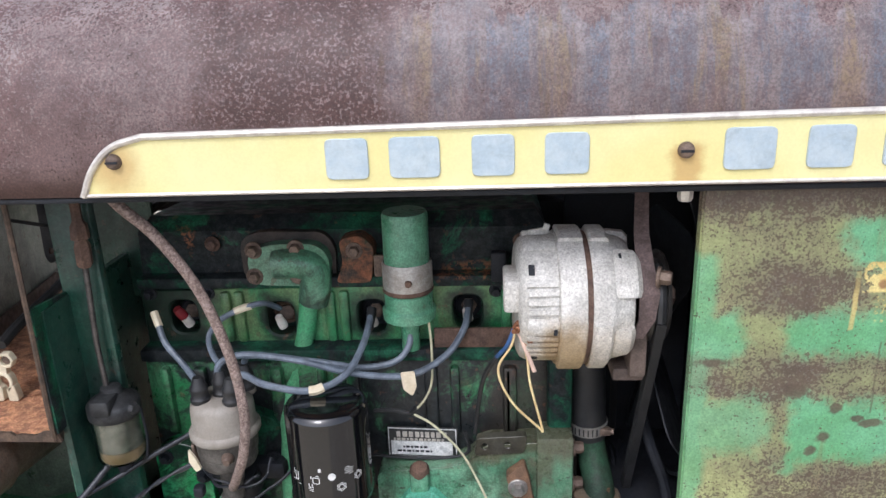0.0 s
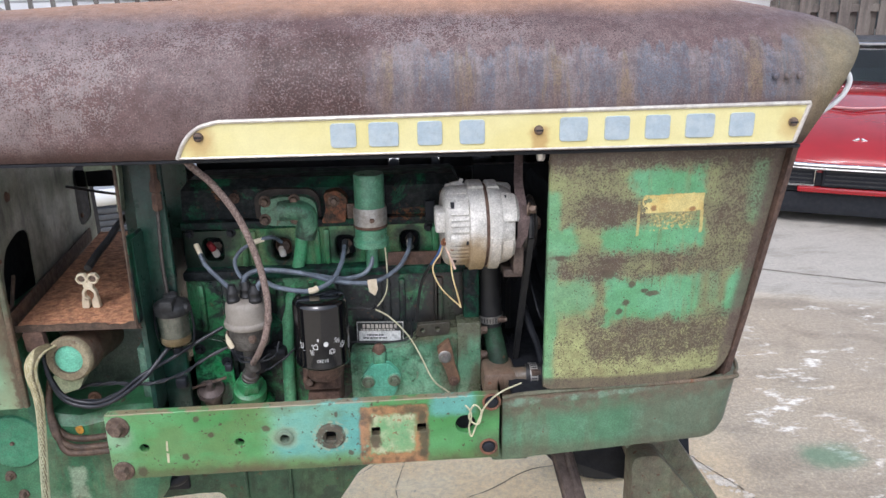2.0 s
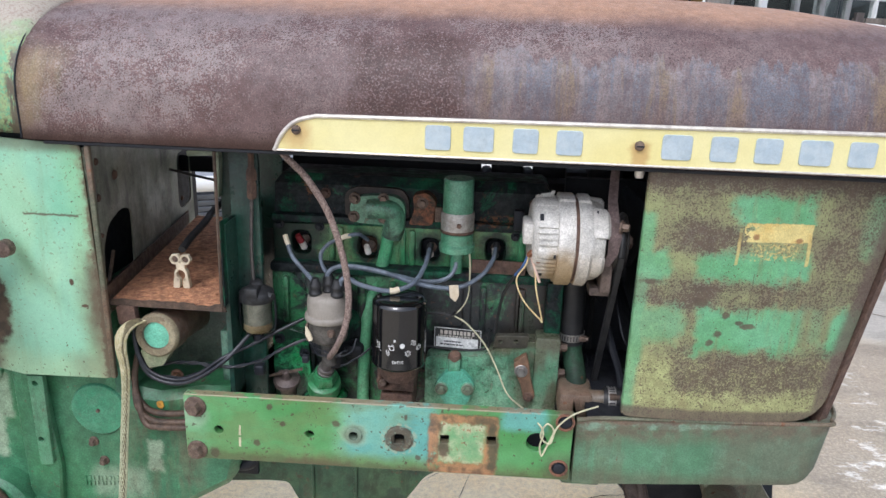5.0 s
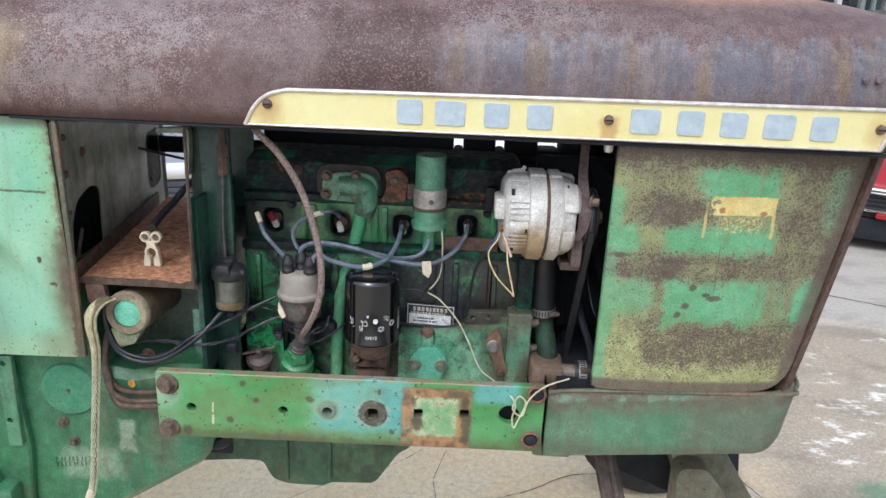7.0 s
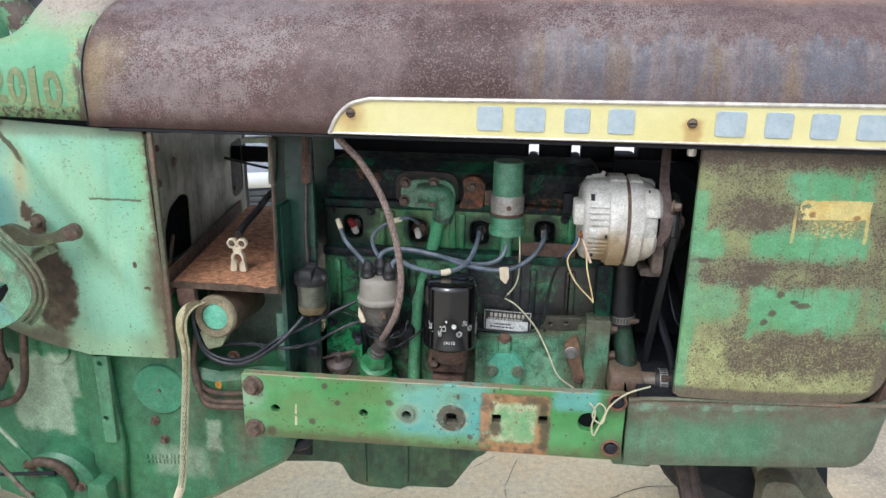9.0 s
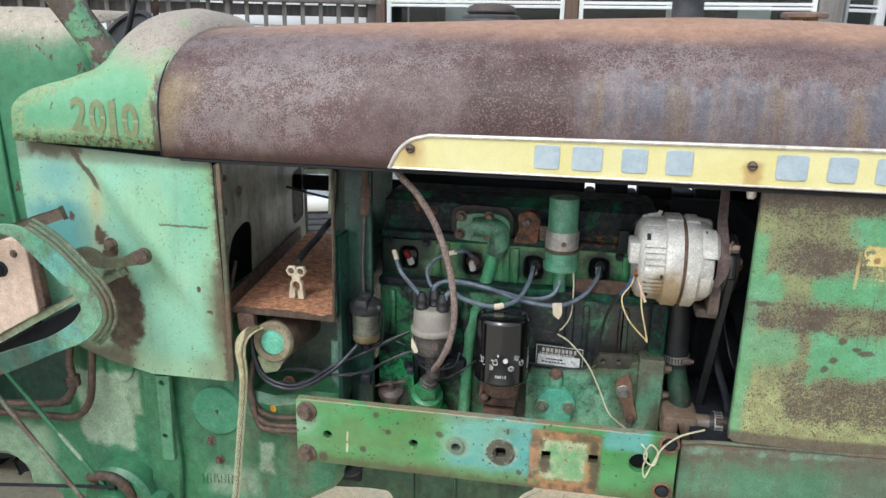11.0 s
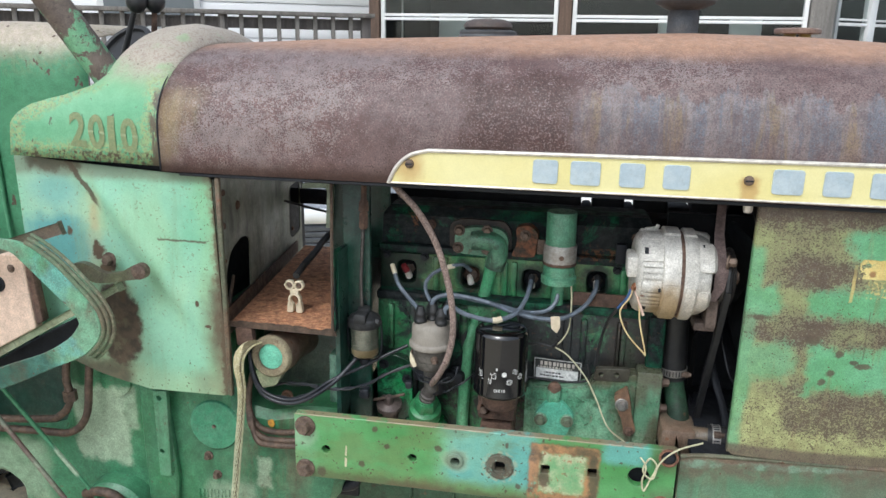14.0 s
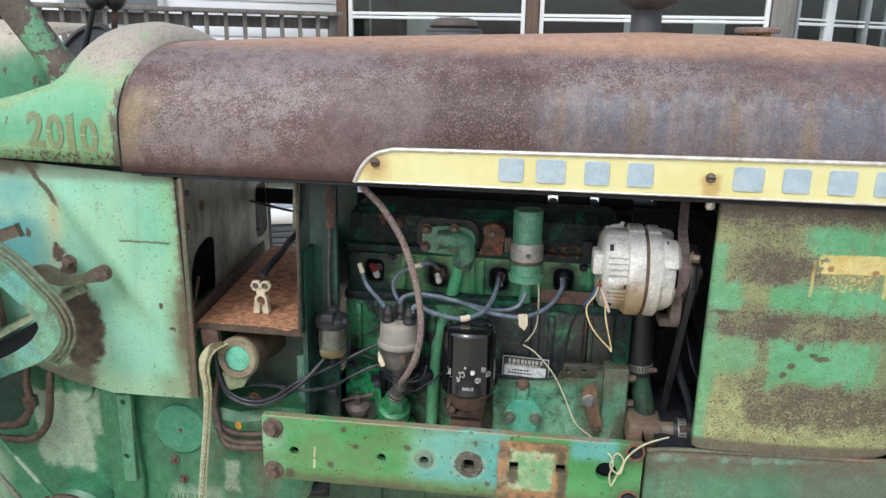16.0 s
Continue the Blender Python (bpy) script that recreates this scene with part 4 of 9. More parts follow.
def world_thing(name, base, label, category, group=""):
    """An Empty at its base whose parts are given in world metres."""
    ob = thing(name, base, label, category, group)
    BASES[ob.name] = Matrix.Translation(base).inverted()
    return ob


def part(name, bm, mat, parent=None, label="", smooth=True):
    ob = new(name, finish(bm, mat, name, smooth) if isinstance(bm, bmesh.types.BMesh) else bm)
    if parent is not None:
        ob.parent = parent
        if parent.name in BASES:
            ob.matrix_parent_inverse = BASES[parent.name]
    return tagged(ob, label)


def structure(name, bm, mat, label="", smooth=False):
    ob = new(name, finish(bm, mat, name, smooth))
    return tagged(ob, label, name.split("_")[0], kind="structure")


def M():
    return bmesh.new()


def bevel_new(bm, before, width, seg=2):
    edges = [e for e in bm.edges if e not in before and len(e.link_faces) == 2 and e.calc_face_angle(0) > 0.5]
    if width > 0 and edges:
        bmesh.ops.bevel(bm, geom=edges, offset=width, segments=seg, profile=0.5, affect="EDGES", clamp_overlap=True)


def box(bm, x0, x1, y0, y1, z0, z1, bevel=0.0, m=None):
    before = set(bm.edges)
    vs = bmesh.ops.create_cube(bm, size=1)["verts"]
    for v in vs:
        v.co = Vector(((x0 + x1) / 2 + v.co.x * (x1 - x0), (y0 + y1) / 2 + v.co.y * (y1 - y0), (z0 + z1) / 2 + v.co.z * (z1 - z0)))
        if m is not None:
            v.co = m @ v.co
    bevel_new(bm, before, bevel)
    return bm


def frame_of(d):
    d = Vector(d).normalized()
    a = d.orthogonal().normalized()
    if abs(d.z) < 0.9:
        a = Vector((0, 0, 1)).cross(d).normalized()
    return d, a, d.cross(a)


def lathe(bm, origin, axis, profile, seg=24, caps=True):
    """A turned body: profile of (radius, height along the axis)."""
    o = Vector(origin)
    d, a, b = frame_of(axis)
    rings = []
    for r, h in profile:
        rings.append([bm.verts.new(o + d * h + (a * math.cos(2 * math.pi * i / seg) + b * math.sin(2 * math.pi * i / seg)) * max(r, 1e-4)) for i in range(seg)])
    for q, w in zip(rings, rings[1:]):
        for i in range(seg):
            bm.faces.new((q[i], q[(i + 1) % seg], w[(i + 1) % seg], w[i]))
    if caps:
        bm.faces.new(rings[0][::-1])
        bm.faces.new(rings[-1])
    return bm


def rod(bm, p0, p1, r0, r1=None, seg=16):
    d = Vector(p1) - Vector(p0)
    return lathe(bm, p0, d, [(r0, 0), (r1 or r0, d.length)], seg)


def spline(points, n=8):
    p = [Vector(q) for q in points]
    p = [2 * p[0] - p[1], *p, 2 * p[-1] - p[-2]]
    out = []
    for i in range(1, len(p) - 2):
        for j in range(n):
            t = j / n
            out.append(0.5 * (2 * p[i] + (p[i + 1] - p[i - 1]) * t + (2 * p[i - 1] - 5 * p[i] + 4 * p[i + 1] - p[i + 2]) * t * t + (3 * p[i] - p[i - 1] - 3 * p[i + 1] + p[i + 2]) * t ** 3))
    return out + [p[-2]]


def tube(bm, points, r, seg=10, n=8, flat=1.0, curved=True):
    """A round (or flattened) section swept along a smooth line."""
    pts = spline(points, n) if curved else [Vector(q) for q in points]
    rings, a = [], None
    for i, q in enumerate(pts):
        d = (pts[min(i + 1, len(pts) - 1)] - pts[max(i - 1, 0)]).normalized()
        a = frame_of(d)[1] if a is None else (a - d * a.dot(d)).normalized()
        b = d.cross(a)
        rr = r(i / (len(pts) - 1)) if callable(r) else r
        rings.append([bm.verts.new(q + (a * math.cos(2 * math.pi * k / seg) + b * math.sin(2 * math.pi * k / seg) * flat) * rr) for k in range(seg)])
    for q, w in zip(rings, rings[1:]):
        for i in range(seg):
            bm.faces.new((q[i], q[(i + 1) % seg], w[(i + 1) % seg], w[i]))
    bm.faces.new(rings[0][::-1])
    bm.faces.new(rings[-1])
    return bm


def circle(cx, cz, r, n=18):
    return [(cx + r * math.cos(2 * math.pi * i / n), cz + r * math.sin(2 * math.pi * i / n)) for i in range(n)]


def square(cx, cz, r, turn=0.0):
    return [(cx + r * math.cos(turn + radians(45 + 90 * i)) * 1.414, cz + r * math.sin(turn + radians(45 + 90 * i)) * 1.414) for i in range(4)]


def rounded(pts, radii, n=5):
    """A polygon with its corners rounded."""
    out, k = [], len(pts)
    for i in range(k):
        p, a, b = Vector(pts[i]), Vector(pts[i - 1]), Vector(pts[(i + 1) % k])
        r = radii[i] if isinstance(radii, (list, tuple)) else radii
        if r <= 0:
            out.append(tuple(p))
            continue
        p0, p1 = p + (a - p).normalized() * r, p + (b - p).normalized() * r
        for j in range(n + 1):
            t = j / n
            out.append(tuple(p0 * (1 - t) ** 2 + p * 2 * t * (1 - t) + p1 * t * t))
    return out


def slab(bm, outline, depth0, depth1, holes=(), plane="xz", bevel=0.0, at=None):
    """A plate cut to an outline, with holes through it. at(u, v, d) places a point; default: the plane named."""
    if at is None:
        at = {"xz": lambda u, v, d: (u, d, v), "xy": lambda u, v, d: (u, v, d), "yz": lambda u, v, d: (d, u, v)}[plane]
    before = set(bm.edges)
    loops = []
    for loop in (outline, *holes):
        loops.append(([bm.verts.new(at(u, v, depth0)) for u, v in loop], [bm.verts.new(at(u, v, depth1)) for u, v in loop]))
    for side in (0, 1):
        edges = []
        for pair in loops:
            vs = pair[side]
            for i in range(len(vs)):
                e = bm.edges.get((vs[i], vs[(i + 1) % len(vs)])) or bm.edges.new((vs[i], vs[(i + 1) % len(vs)]))
                edges.append(e)
        bmesh.ops.triangle_fill(bm, use_beauty=True, use_dissolve=False, edges=edges)
    for q, w in loops:
        for i in range(len(q)):
            j = (i + 1) % len(q)
            bm.faces.new((q[i], q[j], w[j], w[i]))
    bmesh.ops.recalc_face_normals(bm, faces=bm.faces)
    bevel_new(bm, before, bevel, 1)
    return bm


def loft(bm, rings, closed=True, caps=True):
    rows = [[bm.verts.new(p) for p in ring] for ring in rings]
    for q, w in zip(rows, rows[1:]):
        n = len(q)
        for i in range(n if closed else n - 1):
            bm.faces.new((q[i], q[(i + 1) % n], w[(i + 1) % n], w[i]))
    if caps and closed:
        bm.faces.new(rows[0][::-1])
        bm.faces.new(rows[-1])
    return bm


def thick(ob, t, offset=-1):
    s = ob.modifiers.new("sheet", "SOLIDIFY")
    s.thickness, s.offset = t, offset
    return ob


def lerp(table, v):
    return float(np.interp(v, [a for a, _ in table], [b for _, b in table]))


def bolt(parent, at, axis=(0, -1, 0), r=0.009, h=0.007, mat=None, washer=True, name="bolt", label=""):
    """A hex head with a chamfer, on a washer."""
    bm = M()
    if washer:
        lathe(bm, at, axis, [(r * 1.5, 0), (r * 1.5, h * 0.22), (r * 1.4, h * 0.3)], 16)
    lathe(bm, Vector(at) + Vector(axis).normalized() * h * 0.25, axis, [(r, 0), (r, h * 0.7), (r * 0.82, h)], 6)
    return part(name, bm, mat or BOLT, parent, label)


def screw(parent, at, r=0.0075, mat=None):
    bm = M()
    lathe(bm, at, (0, -1, 0), [(r * 1.05, 0), (r, 0.003), (r * 0.85, 0.0055), (r * 0.55, 0.0068)], 18)
    x, y, z = at
    head = part("screw", bm, mat or BOLT, parent, "rusted slotted screw")
    part("slot", box(M(), x - r * 0.8, x + r * 0.8, y - 0.0072, y - 0.0050, z - 0.0012, z + 0.0012), GREASE_SHADE, head)
    return head


def clamp_ring(parent, centre, axis, r, width=0.015):
    """A worm-drive hose clamp: band with slots and a screw housing."""
    bm, slots = M(), M()
    d, a, b = frame_of(axis)
    lathe(bm, Vector(centre) - d * width / 2, axis, [(r, 0), (r + 0.0015, 0), (r + 0.0015, width), (r, width)], 28, caps=False)
    for i in range(28):
        t = 2 * math.pi * i / 28
        c = Vector(centre) + (a * math.cos(t) + b * math.sin(t)) * (r + 0.0015)
        box(slots, -0.0008, 0.0008, -width * 0.34, width * 0.34, -0.0006, 0.0004, 0, Matrix.Translation(c) @ Matrix((a * -math.sin(t) + b * math.cos(t), d, a * math.cos(t) + b * math.sin(t))).transposed().to_4x4())
    band = part("hose_clamp", bm, STEEL, parent, "bright steel worm-drive hose clamp")
    part("band_slots", slots, GREASE_SHADE, band)
    bm = M()
    c = Vector(centre) + Vector((r * 0.75, -r * 0.75, 0)) if abs(d.z) > 0.5 else Vector(centre) + Vector((0, -r * 0.8, r * 0.7))
    box(bm, c.x - 0.006, c.x + 0.008, c.y - 0.006, c.y + 0.004, c.z - 0.005, c.z + 0.005, 0.0015)
    lathe(bm, (c.x + 0.008, c.y - 0.001, c.z), (1, -0.3, 0), [(0.0045, 0), (0.0045, 0.005)], 6)
    part("clamp_screw", bm, BOLT, parent)


def lettering(name, body, height, m, mat, parent, bold=0.0, depth=0.0006):
    """Readable characters in the built-in font, as a mesh; m places its lower left corner."""
    cu = bpy.data.curves.new(name, "FONT")
    cu.body, cu.size, cu.extrude, cu.offset = body, 1.0, 0.0, bold
    ob = bpy.data.objects.new(name, cu)
    scene.collection.objects.link(ob)
    bpy.context.view_layer.update()
    me = bpy.data.meshes.new_from_object(ob.evaluated_get(bpy.context.evaluated_depsgraph_get()))
    bpy.data.objects.remove(ob)
    co = np.array([v.co[:] for v in me.vertices])
    lo, hi = co.min(0), co.max(0)
    s = height / (hi[1] - lo[1])
    for v in me.vertices:
        v.co = m @ Vector(((v.co.x - lo[0]) * s, (v.co.y - lo[1]) * s, 0))
    me.materials.clear()
    me.materials.append(mat)
    return part(name, me, None, parent), (hi[0] - lo[0]) * s


# ---- ground ----
bm = M()
box(bm, -60, 60, -40, 80, -0.3, 0.0)
ground = structure("ground", bm, CONCRETE, "stained and scuffed grey concrete yard slab")


def crack(points, w, seed):
    """A ragged crack lying in the slab, and its crumbled lips."""
    rnd = random.Random(seed)
    pts = spline([(x, y, 0.003) for x, y in points], 9)
    bm, rows = M(), []
    for i, p in enumerate(pts):
        d = (pts[min(i + 1, len(pts) - 1)] - pts[max(i - 1, 0)]).normalized()
        s = Vector((-d.y, d.x, 0))
        off = s * rnd.uniform(-1.2, 1.2) * w
        k = w * rnd.uniform(0.35, 1.4) * (0.25 if i in (0, len(pts) - 1) else 1)
        rows.append((p + off - s * k, p + off + s * k))
    vs = [(bm.verts.new(a), bm.verts.new(b)) for a, b in rows]
    for (a, b), (c, e) in zip(vs, vs[1:]):
        bm.faces.new((a, b, e, c))
    ob = part("crack", bm, CRACK, ground, smooth=False)
    return ob


crack([(0.95, 2.05), (1.055, 1.893), (1.12, 1.758), (1.175, 1.66), (1.239, 1.49), (1.33, 1.28), (1.38, 1.0)], 0.0028, 1)
bm = M()
rnd = random.Random(11)
lips = spline([(1.03, 1.95, 0), (1.085, 1.835, 0), (1.15, 1.72, 0), (1.205, 1.60, 0), (1.27, 1.44, 0)], 7)
for p in lips:
    for k in range(3):
        c = p + Vector((rnd.uniform(-0.045, -0.008), rnd.uniform(-0.03, 0.03), len(bm.faces) * 0.00004))
        r = rnd.uniform(0.006, 0.020)
        bm.faces.new([bm.verts.new((c.x + r * rnd.uniform(0.6, 1.2) * math.cos(a), c.y + r * rnd.uniform(0.6, 1.2) * math.sin(a), 0.0008 + c.z)) for a in [i * 1.047 for i in range(6)]])
tagged(part("spalled_concrete", bm, plain("pale_broken_concrete", (0.72, 0.67, 0.58), (0.58, 0.52, 0.43), 0.9, 0, 60, 0.6), ground, smooth=False), kind="stuff")
crack([(0.08, 1.60), (0.171, 1.673), (0.29, 1.73), (0.433, 1.826), (0.60, 1.86), (0.80, 1.93)], 0.0016, 2)
crack([(-0.05, 1.55), (-0.048, 1.67), (-0.06, 1.75), (-0.045, 1.83), (-0.02, 1.95)], 0.0010, 3)
crack([(1.42, 4.22), (1.9, 4.0), (2.24, 3.84), (2.63, 3.65), (3.03, 3.46), (4.2, 2.92), (6.0, 2.1)], 0.006, 4)
crack([(-0.62, 1.55), (-0.40, 1.72), (-0.25, 1.80), (-0.10, 1.95)], 0.0010, 5)

# ---- the tractor ----
tractor = world_thing("tractor", (0.0, 1.0, 0.0), "old faded green tractor with rust-brown hood and open engine side", "tractor")
T = tractor
YC, HALF = 1.0, 0.30
CROWN = [(-0.782, 1.663), (-0.55, 1.675), (-0.2, 1.686), (0.15, 1.696), (0.35, 1.692), (0.50, 1.683), (0.65, 1.664), (0.78, 1.640), (0.95, 1.580)]


def arch(x, zb, zc, half, n=26, shoulder=1.495, p=0.88, q=1.0):
    """Half a turn from the near lower edge over the crown to the far lower edge."""
    pts = [(YC - half, zb), (YC - half, (zb + shoulder) / 2), (YC - half, shoulder)]
    for i in range(1, n):
        a = math.pi * i / n
        c, s = math.cos(a), math.sin(a)
        pts.append((YC - half * math.copysign(abs(c) ** p, c), shoulder + (zc - shoulder) * abs(s) ** q))
    pts += [(YC + half, shoulder), (YC + half, (zb + shoulder) / 2), (YC + half, zb)]
    return pts


def hood_front(y, z):
    rake = lerp([(1.435, 0.677), (1.50, 0.715), (1.545, 0.746), (1.58, 0.770), (1.61, 0.780), (1.70, 0.785)], z)
    return rake + 0.05 * max(0.0, 1 - ((y - YC) / HALF) ** 2)


bm = M()
rows = []
for i in range(49):
    s = i / 48
    ring = []
    x_nom = -0.782 + s * 1.627
    half = HALF - 0.012 * max(0.0, (x_nom - 0.6) / 0.3) ** 2
    for y, z in arch(x_nom, 1.435, lerp(CROWN, x_nom), half, shoulder=1.505, p=0.80, q=0.95):
        xf = hood_front(y, z)
        xx = -0.785 + s * (xf + 0.785)
        zz = z + (lerp(CROWN, xx) - lerp(CROWN, x_nom)) * max(0.0, (z - 1.495) / 0.2)
        ring.append((xx, y, zz))
    rows.append(ring)
loft(bm, rows, closed=False)
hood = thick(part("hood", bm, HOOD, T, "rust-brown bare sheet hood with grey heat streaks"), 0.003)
bm = M()
tube(bm, [(-0.7862, YC + (y - YC) * 1.0012, z + 0.0004) for y, z in arch(0, 1.437, lerp(CROWN, -0.782), HALF, shoulder=1.505, p=0.80, q=0.95)], 0.0016, 6, 1, curved=False)
part("hood_seam", bm, GREASE_SHADE, hood)
# rolled lower lip of the hood, seen from below its edge
bm = M()
box(bm, -0.752, 0.675, 0.702, 0.722, 1.428, 1.434, 0.002)
part("hood_lip", bm, GREASE_SHADE, T)
# three small dark lugs at the nose
for x in (0.617, 0.637, 0.657):
    bm = M()
    lathe(bm, (x, 0.703, 1.548), (0, -1, 0), [(0.0062, 0), (0.0055, 0.004), (0.003, 0.005)], 12)
    part("nose_lug", bm, HOOD, T)
# bolt end below the nameplate
bolt(T, (0.238, 0.722, 1.429), (0, 0, -1), 0.0075, 0.012, TRIM_WHITE, False, "plate_bolt", "pale bolt end")
# white hose end poking out ahead of the grille
bm = M()
tube(bm, [(0.765, 0.86, 1.447), (0.794, 0.86, 1.463), (0.823, 0.86, 1.485), (0.838, 0.86, 1.510), (0.835, 0.86, 1.530), (0.815, 0.862, 1.546), (0.78, 0.87, 1.55)], 0.0050, 10)
part("white_hose", bm, WHITE_PAINT, T, "short white plastic hose")

# nameplate with raised rim and raised shapes
bm = M()
arc = [(x, z) for x, _, z in spline([(-0.353, 0, 1.4375), (-0.339, 0, 1.465), (-0.316, 0, 1.486), (-0.284, 0, 1.4955)], 6)]
outline = arc + [(0.1, 1.4995), (0.677, 1.505), (0.657, 1.440), (-0.1, 1.438)]
slab(bm, outline, 0.699, 0.692)
plate = part("nameplate", bm, PLATE, T, "yellow enamel nameplate with pale trim", smooth=False)
bm = M()
tube(bm, [(x, 0.6915, z) for x, z in arc + [(0.1, 1.4995), (0.675, 1.5045), (0.6745, 1.5030), (0.656, 1.4415)]], 0.0036, 8, 1, curved=False)
part("rim", bm, TRIM_WHITE, plate, "pale metal rim")
bm = M()
tube(bm, [(-0.354, 0.6915, 1.4385), (0.657, 0.6915, 1.4405)], 0.002, 6, 2)
part("lower_rim", bm, TRIM_WHITE, plate)
for x0, x1 in ((-0.108, -0.067), (-0.047, 0.001), (0.031, 0.071), (0.099, 0.140), (0.262, 0.308), (0.336, 0.377), (0.403, 0.444), (0.470, 0.518), (0.543, 0.584)):
    zc = 1.4695 + 0.0035 * (x0 + 0.1)
    bm = M()
    slab(bm, rounded([(x0, zc - 0.0195), (x1, zc - 0.0195), (x1, zc + 0.0195), (x0, zc + 0.0195)], 0.006, 3), 0.693, 0.6895, bevel=0.0006)
    part("raised_block", bm, LETTER, plate)
for x, z in ((-0.316, 1.472), (0.228, 1.4705), (0.650, 1.474)):
    screw(plate, (x, 0.692, z))

# cowl behind the hood, with its rear wing
COWL_TOP = [(-1.02, 1.660), (-0.97, 1.682), (-0.92, 1.697), (-0.87, 1.7015), (-0.825, 1.694), (-0.80, 1.679), (-0.784, 1.6610)]
WING = [(1.44, -1.100), (1.515, -1.092), (1.535, -1.075), (1.551, -1.045), (1.566, -0.985), (1.586, -0.930), (1.605, -0.915), (1.66, -0.912), (1.72, -0.925)]
bm, rows = M(), []
for i in range(25):
    s = i / 24
    ring = []
    for y, z in arch(0, 1.447, lerp(COWL_TOP, -0.784 - s * 0.16), HALF - 0.0012, n=64, shoulder=1.505 - 0.01 * s, p=0.80 + 0.22 * min(1.0, s * 2), q=0.95 + 0.10 * s):
        xx = -0.779 + s * (lerp(WING, z) + 0.779)
        drop = 0.007 * (-0.784 - xx) / 0.31 - 0.003 if z < 1.46 else 0.0
        ring.append((xx, y, z + drop))
    rows.append(ring)
loft(bm, rows, closed=False)
inner, irows = M(), []
for x in (-0.815, -0.745):
    irows.append([(x, YC + (y - YC) * 0.985, 1.44 + (z - 1.44) * 0.988) for y, z in arch(0, 1.447, 1.664, HALF - 0.004, n=40)])
loft(inner, irows, closed=False)
thick(part("seam_band", inner, GREASE_SHADE, T), 0.003)
cowl = thick(part("cowl", bm, COWL, T, "faded green cowl with worn olive model number"), 0.003)
bm = M()
wing = rounded([(-1.094, 1.465), (-1.086, 1.512), (-1.045, 1.546), (-0.985, 1.564), (-0.94, 1.578), (-0.92, 1.46)], [0.006, 0.02, 0.03, 0.02, 0.0, 0.0], 5)
slab(bm, wing, 0.730, 0.86)
part("cowl_shelf", bm, COWL, T)
def cowl_y(x, z):
    """Near face of the cowl at a place on its side."""
    s = min(1.0, max(0.0, (-0.779 - x) / 0.32))
    top, foot = lerp(COWL_TOP, -0.784 - s * 0.16), 1.505 - 0.01 * s
    if z <= foot:
        return YC - HALF + 0.0012
    rise = min(1.0, (z - foot) / (top - foot)) ** (1 / (0.95 + 0.10 * s))
    return YC - (HALF - 0.0012) * math.sqrt(1 - rise * rise) ** (0.80 + 0.22 * min(1.0, s * 2))


for digit, x, z, w in (("2", -0.966, 1.4745, 0.034), ("0", -0.927, 1.4715, 0.033), ("1", -0.887, 1.4690, 0.0145), ("0", -0.861, 1.4670, 0.034)):
    ob, wide = lettering("model_digit", digit, 0.063, Matrix.Identity(4), TEXT_OLIVE, cowl, 0.030)
    cut = M()
    cut.from_mesh(ob.data)
    for i in range(1, 16):
        bmesh.ops.bisect_plane(cut, geom=cut.verts[:] + cut.edges[:] + cut.faces[:], plane_co=(0, 0.063 * i / 16, 0), plane_no=(0, 1, 0))
    cut.to_mesh(ob.data)
    cut.free()
    for v in ob.data.vertices:
        u = v.co.x * w / wide
        v.co = Vector((x + u, cowl_y(x + u, z + v.co.y - 0.08 * u) - 0.0013, z + v.co.y - 0.08 * u))
bm = M()
box(bm, -1.096, -0.66, 0.742, 0.76, 1.420, 1.452, 0.002)
part("cowl_seam", bm, GREASE_SHADE, T)

# ---- side panels ----
def bulge(me_bm, fn):
    for v in me_bm.verts:
        v.co.y += fn(v.co.x, v.co.z)


def sheet(outline, y, t, holes=(), cuts=24):
    """A sheet plate dense enough to be pressed out of flat."""
    bm = M()
    slab(bm, outline, y, y + t, holes)
    xs, zs = [p[0] for p in outline], [p[1] for p in outline]
    for i in range(1, cuts):
        bmesh.ops.bisect_plane(bm, geom=bm.verts[:] + bm.edges[:] + bm.faces[:], plane_co=(min(xs) + (max(xs) - min(xs)) * i / cuts, 0, 0), plane_no=(1, 0, 0))
        bmesh.ops.bisect_plane(bm, geom=bm.verts[:] + bm.edges[:] + bm.faces[:], plane_co=(0, 0, min(zs) + (max(zs) - min(zs)) * i / cuts), plane_no=(0, 0, 1))
    return bm


def dent(x, z):
    # a soft diagonal crease and an inward pull at the lower edge
    d = (x + 0.837) * 0.82 + (z - 1.268) * 0.57
    along = 0.0 if z > 1.425 else min(1.0, max(0.0, (z - 1.10) / 0.10), max(0.0, (1.425 - z) / 0.05))
    crease = -0.011 * math.exp(-(d / 0.022) ** 2) * along + 0.006 * math.exp(-((d + 0.045) / 0.035) ** 2) * along
    return crease + 0.004 * math.sin(x * 9) * math.sin(z * 7) + 0.007 * max(0.0, (-0.86 - x) / 0.2) ** 2


bm = sheet(rounded([(-1.115, 1.447), (-0.697, 1.425), (-0.687, 0.986), (-0.86, 0.984), (-0.99, 1.010), (-1.118, 1.06)], [0.004, 0.006, 0.012, 0.0, 0.05, 0.0]), 0.716, 0.004, cuts=40)
bulge(bm, dent)
part("side_panel", bm, PANEL_L, T, "pale faded green side panel with rust blotches")
